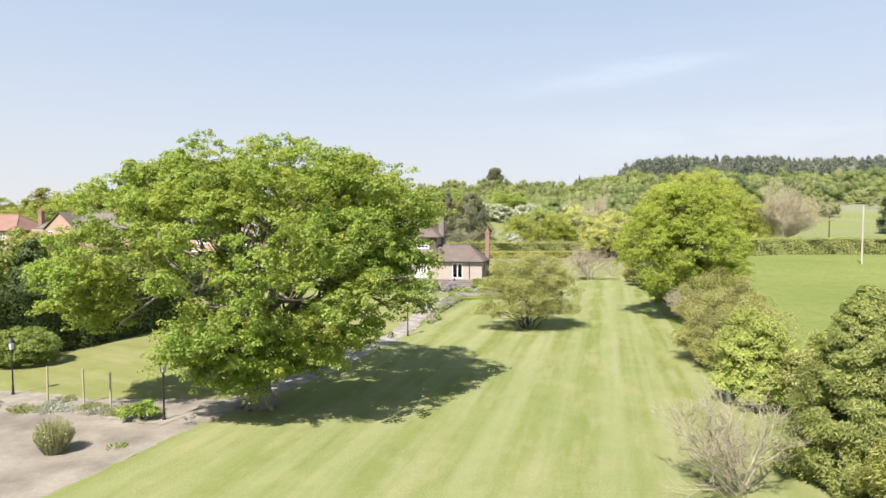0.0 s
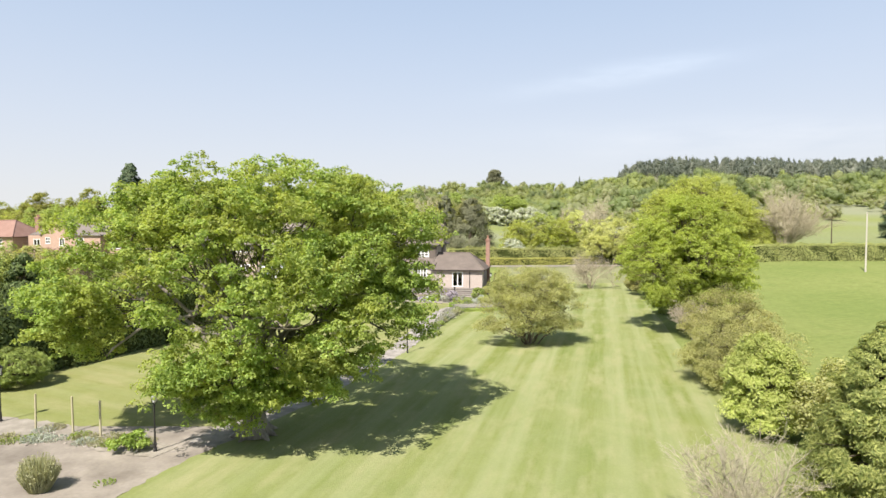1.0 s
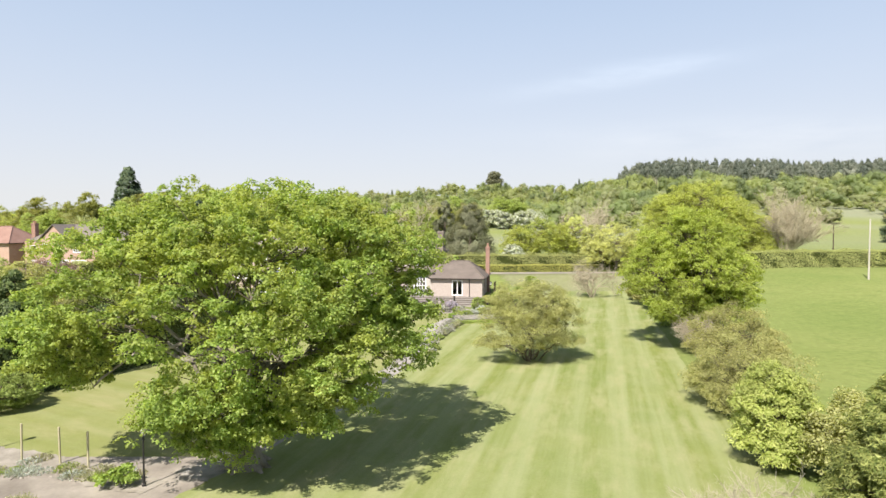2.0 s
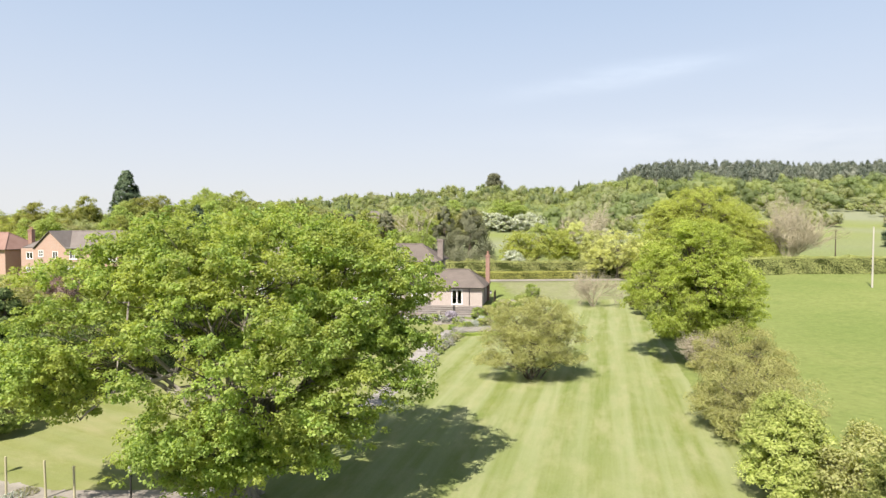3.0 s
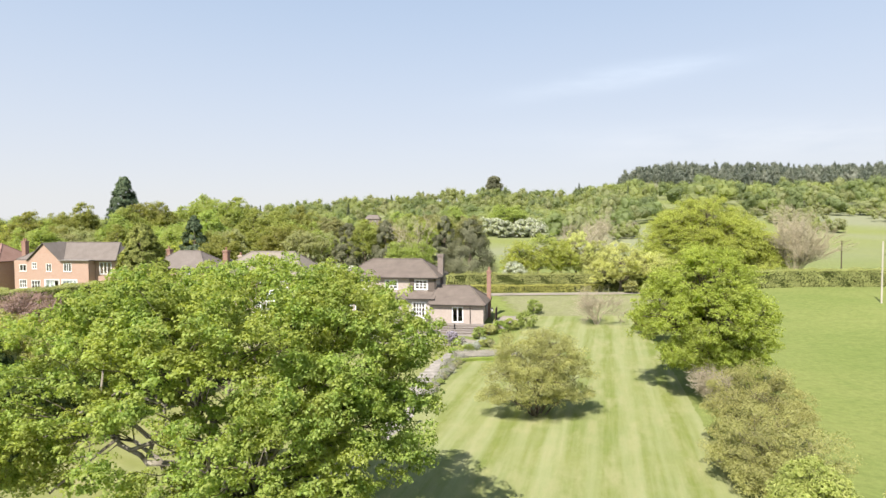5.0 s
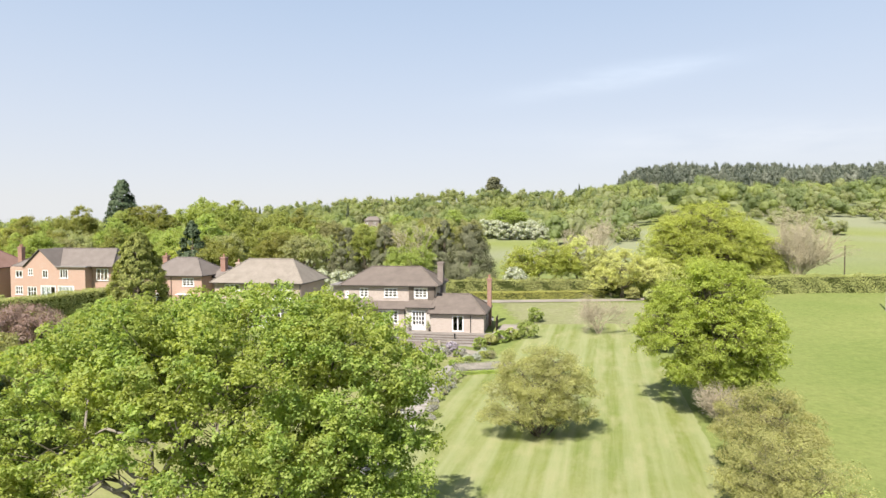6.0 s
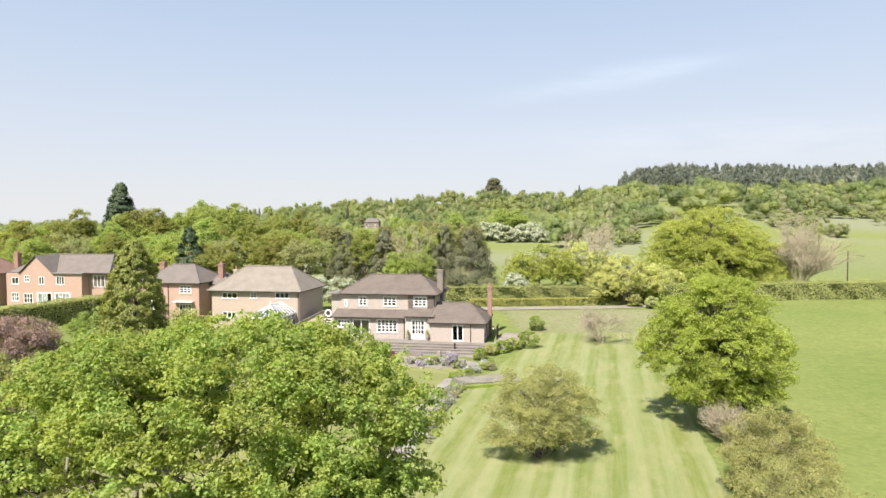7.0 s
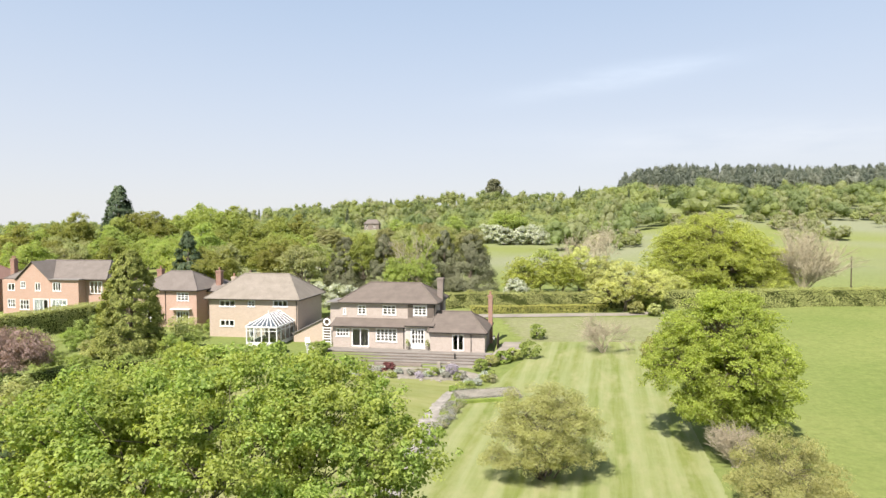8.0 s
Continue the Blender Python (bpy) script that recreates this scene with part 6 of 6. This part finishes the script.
grow("boundary_tree", rng_for(107), [(0, 0, 4.6, 2.6, 2.4, 2.2), (-1.4, 0, 3.4, 2.0, 2.0, 2.0), (1.2, 0.4, 3.6, 1.8, 1.8, 1.8)], 110, 0.6, 180, (0.11, 0.22), LEAF["box"], 0.15, 1.2, (-28.8, 40.5, 0), 0, "yellow-green broadleaved tree above the boundary hedge", "tree", "boundary trees", low=-0.7)
grow("boundary_tree", rng_for(108), [(0, 0, 4.4, 2.4, 2.4, 2.2), (1.2, 0, 3.0, 1.8, 2.0, 1.8)], 90, 0.6, 170, (0.11, 0.22), LEAF["bronze"], 0.15, 1.2, (-31.5, 37.0, 0), 0, "olive-bronze broadleaved tree above the boundary hedge", "tree", "boundary trees", low=-0.7)
grow("boundary_tree", rng_for(110), [(0, 0, 4.7, 2.3, 2.2, 2.1), (-1.0, 0, 3.2, 2.0, 2.0, 2.0), (1.2, 0.4, 3.4, 1.7, 1.7, 1.7)], 110, 0.55, 180, (0.10, 0.2), LEAF["bronze"], 0.15, 1.2, (-27.0, 41.5, 0), 0, "olive-green broadleaved tree above the boundary hedge", "tree", "boundary trees", low=-0.7)
conifer("boundary_conifer", rng_for(109), 6.4, 1.9, 16000, (0.12, 0.26), LEAF["hedge_dark"], (-26.2, 38.8, 0), "dark green conifer beside the boundary hedge", shape=1.4, tufts=150, tuft=0.26)

# ---- lane, hedges, poles behind ----
def on_land(*points):
    return [(x, y, gz(x, y)) for x, y in points]



hedge("privet_hedge", rng_for(111), on_land((4.5, 100.4), (16, 101.0), (25.5, 101.6)), 1.3, 1.15, LEAF["privet"], (0.09, 0.18), 170, "low golden-green clipped hedge along the lane", 0.05)
hedge("lane_hedge", rng_for(112), on_land((-14, 108), (4, 107.2), (20, 106.6), (36, 105.4)), 1.8, 2.5, LEAF["hedge"], (0.12, 0.24), 115, "tall leafy field hedge behind the lane", 0.3)
hedge("field_hedge", rng_for(113), on_land((36, 105.4), (46, 104.5), (56, 103.6), (84, 102.4), (128, 100)), 2.0, 2.9, LEAF["hedge"], (0.12, 0.24), 115, "long clipped hedge along the far side of the field", 0.18)


def pole(x, y, h, material, label, arm=True, r=0.13):
    z = gz(x, y)
    ob = thing("utility_pole", x, y, z, 0, label, "utility pole")
    part("shaft", lathe([(r, -0.3), (r, 0.5), (r * 0.72, h), (r * 0.5, h + 0.03)], 10), material, ob)
    if arm:
        part("crossarm", boxes((-0.9, 0.9, -0.06, 0.06, h - 0.55, h - 0.42), bevel=0.01), material, ob)
        for k in (-0.8, -0.3, 0.3, 0.8):
            part("insulator", lathe([(0.02, h - 0.42), (0.05, h - 0.38), (0.05, h - 0.3), (0.02, h - 0.26)], 8, None, (k, 0, 0)), WHITE, ob)


pole(58.5, 85.0, 8.2, PALE_POLE, "pale bare wooden pole standing in the pasture", False, 0.12)
pole(74.7, 118, 7.0, DARK_TIMBER, "dark wooden pole behind the field hedge", False, 0.12)
pole(86, 150, 8.0, DARK_TIMBER, "dark wooden pole with crossarm far off", True, 0.18)
for k, (x, y, r, kd) in enumerate(((31.0, 103.2, 1.3, "hedge"), (33.2, 102.4, 1.5, "box"), (35.0, 103.4, 1.2, "bronze"), (29.4, 99.0, 1.0, "tan"), (31.4, 97.0, 0.9, "hedge"))):
    grow("scrub_bush", rng, [(0, 0, r * 0.9, r, r, r)], 46, r * 0.32, 70, (0.16, 0.3), LEAF[kd], 0.06, 0.3, (x, y, gz(x, y)), 0, "loose scrubby bush at the lane's end", "shrub", "scrub by the lane", stems=4, low=-0.8, twigs=0.5)

car = thing("parked_car", 16.2, 112.5, gz(16.2, 112.5), 12, "dark blue car half hidden behind the hedge", "car")
cb = bmesh.new()
prof = [(-2.1, 0.35), (-2.15, 0.8), (-1.3, 0.95), (-0.7, 1.42), (0.9, 1.45), (1.7, 0.98), (2.1, 0.9), (2.15, 0.4)]
ca = [[cb.verts.new((x, s * (0.85 if z < 1.0 else 0.68), z)) for x, z in prof] for s in (-1, 1)]
for i in range(len(prof) - 1):
    cb.faces.new((ca[0][i], ca[0][i + 1], ca[1][i + 1], ca[1][i]))
cb.faces.new(ca[0])
cb.faces.new(ca[1][::-1])
part("body", cb, SOLAR, car)
for wx in (-1.35, 1.35):
    for wy in (-0.8, 0.8):
        w = lathe([(0.2, -0.1), (0.32, -0.1), (0.32, 0.1), (0.2, 0.1)], 14)
        bmesh.ops.rotate(w, verts=w.verts, matrix=Matrix.Rotation(radians(90), 3, "X"))
        bmesh.ops.translate(w, verts=w.verts, vec=(wx, wy, 0.32))
        part("wheel", w, IRON, car)

# ---- trees behind the lane ----
grow("field_tree", rng_for(121), [(-1, 0, 10.4, 7.4, 6.4, 5.0), (-6.5, 0, 6.6, 5.4, 5.0, 4.8), (7, 0, 6.4, 6.2, 5.0, 4.8), (0, -3.5, 5.4, 8.6, 4.2, 4.6), (11.0, 0, 4.8, 3.9, 3.8, 3.9), (-9.6, -1, 4.2, 3.6, 3.2, 3.3), (-5, -3, 2.8, 4.6, 3.0, 2.4), (4.5, -3.2, 2.8, 4.8, 3.0, 2.4), (9.5, -1.5, 2.6, 4.0, 3.0, 2.3), (0, -4.2, 8.4, 6.0, 3.0, 3.6), (-6.3, -0.6, 9.2, 4.6, 4.2, 3.6), (4.9, -0.5, 9.3, 4.5, 4.2, 3.6), (1.0, -4.8, 5.6, 4.4, 2.4, 2.8)],
     820, 1.15, 238, (0.2, 0.42), LEAF["oak_far"], 0.6, 2.2, (48.6, 116, gz(48.6, 116)), 0, "broad mature oak with domed yellow-green crown behind the hedge", "tree", low=-0.6, rosette=14, rr=0.45, inner=0.72, tri=True)
for (x, y, s, sd) in ((28.6, 101.8, 1.5, 1), (37.5, 111.5, 1.1, 3)):
    grow("willow_tree", rng_for(122 + sd), [(0, 0, 3.1 * s, 2.8 * s, 2.6 * s, 1.9 * s), (2.0 * s, 0, 2.3 * s, 2.2 * s, 2.0 * s, 1.6 * s), (-1.9 * s, -0.4, 1.9 * s, 1.9 * s, 2.0 * s, 1.5 * s), (3.2 * s, 0.2, 2.9 * s, 1.3 * s, 1.3 * s, 1.0 * s)], 220, 0.8, 200, (0.15, 0.32), LEAF["willow"], 0.25, 1.6, (x, y, gz(x, y)), 0,
         "yellow-green young willow behind the lane hedge", "tree", "willows by the lane", low=-0.7, rosette=8, rr=0.3, tri=True)
for k, (x, y, s) in enumerate(((15.5, 122, 1.15), (19.0, 124, 1.4), (23.0, 123, 1.25), (26.5, 125, 1.4), (30.5, 124, 1.2))):
    grow("lane_tree", rng_for(126 + k), [(0, 0, 3.8 * s, 2.9 * s, 2.6 * s, 2.4 * s), (1.5 * s, 0, 2.4 * s, 2.0 * s, 2.0 * s, 1.8 * s), (-1.5 * s, -0.4, 2.3 * s, 2.0 * s, 2.0 * s, 1.7 * s)], 120, 0.9, 150, (0.2, 0.4), LEAF[("oak_far", "gold", "oak_far", "willow", "bronze")[k]], 0.22, 1.4, (x, y, gz(x, y)), 0,
         "round yellow-green tree behind the lane", "tree", "trees by the lane", low=-0.75, rosette=7, rr=0.36, tri=True)
for (x, y, h, sd) in ((62.4, 112, 12.5, 1), (-5.4, 122, 13.0, 2), (31, 150, 10, 3), (38, 160, 11, 4), (-101, 152, 11, 5), (44.5, 172, 12, 6)):
    bare("bare_tree", rng_for(130 + sd), h, 0.34 if sd == 1 else 0.36, {1: 9, 2: 3}.get(sd, 5), 4, TAN_TWIG, (x, y, gz(x, y)), "tall tree still bare, with fine pale twigs", "tree", r0=0.10, split={1: 6, 2: 4}.get(sd, 4), fan=0.3 if sd == 1 else 0.42, thin={1: 0.012, 2: 0.024}.get(sd, 0.02))
for k, (x, y, h, r) in enumerate(((5.6, 125, 11.5, 5.4), (0.5, 129, 12.5, 3.4), (-12, 133, 12.5, 3.6), (-20.5, 137, 12.0, 4.4))):
    conifer("pine_tree", rng_for(140 + k), h, r, 30000, (0.16, 0.36), LEAF["pine"], (x, y, gz(x, y)), "dark blue-green pine behind the houses", "pines behind the houses", 1.5, 0.05, 120, 0.08, 0.3, 0, 0.22, None, 0.4)
conifer("spruce_tree", rng_for(149), 13.8, 3.9, 16000, (0.25, 0.5), LEAF["yew"], (-47.4, 121, gz(-47.4, 121)), "dark green spruce behind the red brick house", "", 1.2, 0.2, 200, 0.03, 0.3, 0, 0.2)
conifer("field_conifer", rng_for(146), 13.0, 3.6, 14000, (0.25, 0.5), LEAF["yew"], (112.5, 152, gz(112.5, 152)), "dark dense conifer beyond the field hedge", "", 1.8, 0.1, 200, 0.03, 0.3, 0, 0.2)
conifer("wellingtonia", rng_for(147), 28.0, 7.2, 22000, (0.5, 1.0), LEAF["yew"], (-108, 212, gz(-108, 212)), "tall dark conical conifer above the woodland", "", 1.35, 0.1, 420, 0.03, 0.7, 0, 0.2)
conifer("wellingtonia", rng_for(148), 17.0, 5.4, 11000, (0.4, 0.9), LEAF["box"], (-104, 203, gz(-104, 203)), "lower dark conifer beside a taller one", "", 1.4, 0.1, 140, 0.03, 0.6, 0, 0.24)
for k, (x, y, r) in enumerate(((-24.5, 107, 2.8), (-20, 106, 2.9), (-16, 104, 2.8), (-12.5, 105, 2.7), (-9, 104.5, 2.5), (13.2, 117, 2.0))):
    z = gz(x, y)
    grow("hawthorn", rng_for(150 + k), [(0, 0, r * 1.0, r, r, r * 0.95)], 60, 0.6, 90, (0.2, 0.4), LEAF["blossom"], 0.1, 0.8, (x, y, z), 0, "hawthorn white with blossom behind the house", "tree", "hawthorns in blossom", low=-0.7)

# ---- woodland: prototypes and their copies ----
protos = []
specs = [("wood_a", 4.6, 11.5), ("wood_a", 3.8, 12.5), ("wood_b", 4.4, 11.0), ("wood_a", 5.2, 10.0), ("wood_b", 3.4, 13.0), ("oak_far", 4.4, 9.5)]
for k, (lf, r, h) in enumerate(specs):
    rg = rng_for(160 + k)
    lobes = [(0, 0, h * 0.52, r * 0.78, r * 0.78, h * 0.3)]
    for d in sphere_dirs(rg, 10, -0.35):
        q = rg.uniform(0.34, 0.52)
        lobes.append((d[0] * r * 0.62, d[1] * r * 0.62, h * (0.55 + 0.27 * d[2]), r * q, r * q, h * q * 0.42))
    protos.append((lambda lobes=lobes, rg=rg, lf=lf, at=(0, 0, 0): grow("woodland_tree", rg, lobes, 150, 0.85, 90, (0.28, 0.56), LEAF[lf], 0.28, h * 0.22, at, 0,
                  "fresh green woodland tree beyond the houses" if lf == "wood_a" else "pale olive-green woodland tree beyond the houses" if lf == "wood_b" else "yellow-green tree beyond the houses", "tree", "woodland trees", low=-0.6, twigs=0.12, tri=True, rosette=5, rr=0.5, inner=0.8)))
rng = rng_for(170)
spots = []
for _ in range(6000):
    if len(spots) >= 135:
        break
    y = rng.uniform(122, 235)
    b = rng.uniform(-0.82, 0.44)
    if b > 0.3 and y < 160:
        continue
    x = b * y
    if b > -0.03 and y < 150:
        continue
    if 0.05 < b < 0.19 and y > 150:
        continue
    if b < -0.42 and y < 135:
        continue
    if any((x - p[0]) ** 2 + (y - p[1]) ** 2 < 42 for p in spots):
        continue
    spots.append((x, y))
made = {}
for x, y in spots:
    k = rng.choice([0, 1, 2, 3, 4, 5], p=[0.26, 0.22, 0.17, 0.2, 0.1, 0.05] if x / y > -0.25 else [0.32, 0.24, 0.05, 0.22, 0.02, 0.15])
    s = rng.uniform(0.8, 1.15) * (1.0 if x / y > -0.3 else 1.12)
    m = pose(x, y, gz(x, y) - 0.2, 0, 0, rng.uniform(0, 360)) @ Matrix.Diagonal((s * rng.uniform(0.9, 1.15), s, s, 1))
    if x / y > 0.19:
        continue
    if k not in made:
        made[k] = protos[k]()
        made[k].matrix_basis = m
    else:
        c = copy_thing(made[k], Matrix.Identity(4))
        c.matrix_basis = m

# the tallest crowns, which stand out of the wood's edge: way from the lawn, distance, height, kind
for b, y, h, k in ((-0.505, 205, 18.5, 0), (-0.475, 212, 20.5, 3), (-0.455, 207, 19.0, 1), (-0.385, 214, 22.5, 0), (-0.357, 208, 20.5, 3), (-0.325, 216, 20.0, 1), (-0.26, 222, 17.5, 0), (-0.225, 226, 16.5, 1), (-0.575, 206, 19.0, 1), (-0.60, 200, 17.0, 3)):
    x, q = b * y, h / specs[k][2]
    c = copy_thing(made[k], Matrix.Identity(4))
    c.matrix_basis = pose(x, y, gz(x, y) - 0.3, 0, 0, 137 * (y - 200)) @ Matrix.Diagonal((q * 0.85, q * 0.85, q, 1))

# two round crowns beside the blossom on the slope
for x, y, w, h in ((30.0, 276, 8.2, 15.5), (55.5, 266, 7.8, 13.5)):
    c = copy_thing(made[0], Matrix.Identity(4))
    c.matrix_basis = pose(x, y, gz(x, y) - 1.2, 0, 0, x * 7) @ Matrix.Diagonal((w / specs[0][1], w / specs[0][1], h / specs[0][2], 1))


dome = bmesh.new()
bmesh.ops.create_icosphere(dome, subdivisions=1, radius=1.0)
DOME = np.array([[v.co[:] for v in f.verts] for f in dome.faces])  # the dense inside of a far crown
dome.free()


def far_wood(name, seed, n, where, leaf, height, radius, cards, size, label, tones=(0, 1), bare_foot=0.0, spire=False):
    """Many far trees in one mesh: domed leafy crowns on the slopes, each of its own kind."""
    rg = rng_for(seed)
    V, tone, stems = [], [], []
    got = 0
    for _ in range(n * 40):
        if got >= n:
            break
        p = where(rg)
        if p is None:
            continue
        got += 1
        x, y = p
        h, r = rg.uniform(*height), rg.uniform(*radius)
        z = gz(x, y)
        tall = h * (1 - bare_foot)
        mid = np.array([x, y, z + h * bare_foot + tall * 0.46])
        d = np.concatenate([np.zeros((1, 3)), sphere_dirs(rg, 7, -0.75)])
        C = mid + d * np.array([r * 0.58, r * 0.58, tall * 0.3])
        q = np.concatenate([[0.8], rg.uniform(0.36, 0.56, 7)])[:, None]
        R = q * np.array([r, r, tall * 0.42])
        if spire:
            C = np.array([x, y, z]) + np.stack([np.zeros(8), np.zeros(8), tall * np.linspace(0.16, 0.92, 8)], 1)
            R = np.stack([r * np.linspace(1, 0.2, 8), r * np.linspace(1, 0.2, 8), np.full(8, tall * 0.12)], 1)
        Q = (DOME[None] * R[:, None, None] * 0.62 * (1 + 0.12 * np.sin(DOME * 9 + rg.uniform(0, 6, 3))) + C[:, None, None]).reshape(-1, 3, 3)
        V.append(np.concatenate([puff_leaves(rg, C, R, cards // 8, size, -0.9, 0.8, 0.3, 0.18, True, 0.25), Q]))
        tone.append(np.full(len(V[-1]) * 3, rg.uniform(*tones), np.float32))
        if bare_foot:
            a = np.array([0.22, 0, 0])
            b = np.array([x, y - r * 0.2, z])
            stems.append(np.stack([b - a, b + a, b + a * 0.6 + np.array([0, 0, h * 0.7]), b - a * 0.6 + np.array([0, 0, h * 0.7])]))
    ob = quads(name, np.concatenate(V), leaf)
    ob.data.attributes.new("tree_kind", "FLOAT", "POINT").data.foreach_set("value", np.concatenate(tone))
    if stems:
        quads("trunkwork", np.array(stems), BARK, ob)
    return tagged(ob, label, "woodland", kind="stuff")


def in_mid(rg, near=235, far=620):
    y, b = math.sqrt(rg.uniform(near ** 2, far ** 2)), rg.uniform(-0.75, 0.34)
    if 0.0 < b < 0.17 and y < 285:
        return None
    if abs(b + 0.113) < 0.032 and y < 425:
        return None
    return b * y, y


def in_mid_near(rg):
    return in_mid(rg, 225, 350)


def in_mid_far(rg):
    return in_mid(rg, 350, 620)


def in_east(rg):
    y, b = rg.uniform(330, 530), rg.uniform(0.22, 0.85)
    if 335 < y < 385 and rg.uniform() < 0.75:
        return None
    if rg.uniform() < 0.3 and y < 430:
        return None
    return b * y, y


def in_ridge(rg):
    y, b = rg.uniform(500, 860), rg.uniform(0.285, 0.85)
    if y < 510 + 900 * max(0.0, 0.42 - b) or (y < 540 and rg.uniform() < 0.5):
        return None
    return b * y, y


def in_west(rg):
    y, b = rg.uniform(240, 700), rg.uniform(-1.0, -0.5)
    return b * y, y


def scrub(rg):
    b = rg.uniform(0.2, 0.85)
    y = (215, 262, 300, 335)[rg.randint(4)] + rg.normal() * 7 + 18 * b
    if math.sin(b * 37 + y * 0.02) < -0.1 and y < 320:
        return None
    return b * y, y


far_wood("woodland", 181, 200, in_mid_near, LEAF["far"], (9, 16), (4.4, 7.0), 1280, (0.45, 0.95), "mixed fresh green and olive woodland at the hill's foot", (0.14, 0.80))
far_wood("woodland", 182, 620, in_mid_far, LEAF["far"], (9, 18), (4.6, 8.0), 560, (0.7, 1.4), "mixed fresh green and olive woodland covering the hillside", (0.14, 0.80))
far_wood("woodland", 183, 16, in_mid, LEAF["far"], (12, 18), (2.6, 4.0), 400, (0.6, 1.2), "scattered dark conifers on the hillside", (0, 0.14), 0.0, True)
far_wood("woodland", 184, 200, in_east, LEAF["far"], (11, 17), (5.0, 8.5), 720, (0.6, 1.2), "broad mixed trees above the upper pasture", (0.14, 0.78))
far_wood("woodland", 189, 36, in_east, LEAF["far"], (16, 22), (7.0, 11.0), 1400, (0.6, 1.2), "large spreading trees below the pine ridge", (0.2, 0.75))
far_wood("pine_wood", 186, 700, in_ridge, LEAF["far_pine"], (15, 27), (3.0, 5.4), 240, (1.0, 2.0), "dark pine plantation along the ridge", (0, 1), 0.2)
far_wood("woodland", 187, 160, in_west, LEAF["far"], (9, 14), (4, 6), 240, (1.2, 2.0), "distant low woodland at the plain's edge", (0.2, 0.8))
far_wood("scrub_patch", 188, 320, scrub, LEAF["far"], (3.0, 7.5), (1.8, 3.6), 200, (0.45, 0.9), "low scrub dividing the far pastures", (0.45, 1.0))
rg = rng_for(190)
for k in range(9):
    x, y = 19 + k * 3.4 + rg.normal() * 0.8, 262 + rg.normal() * 4
    grow("hawthorn", rg, [(0, 0, rg.uniform(3.0, 4.4), rg.uniform(3.0, 4.4), 3.4, rg.uniform(3.2, 4.6))], 40, 1.2, 60, (0.6, 1.1), LEAF["blossom"], 0.2, 1.5, (x, y, gz(x, y)), 0, "far hawthorn white with blossom on the slope", "tree", "hawthorns in blossom", low=-0.95, twigs=0.2)
grow("ridge_tree", rng_for(195), [(0, 0, 19, 5.0, 4.8, 5.5), (2.0, 0, 13, 6.6, 5, 5.5), (-2, 0, 14, 5.4, 4.5, 5.5)], 170, 2.4, 90, (0.7, 1.2), LEAF["pine"], 0.5, 4, (50.4, 598, gz(50.4, 598)), 0, "tall single dark green tree on the skyline", "tree", low=-0.7, twigs=0.3)
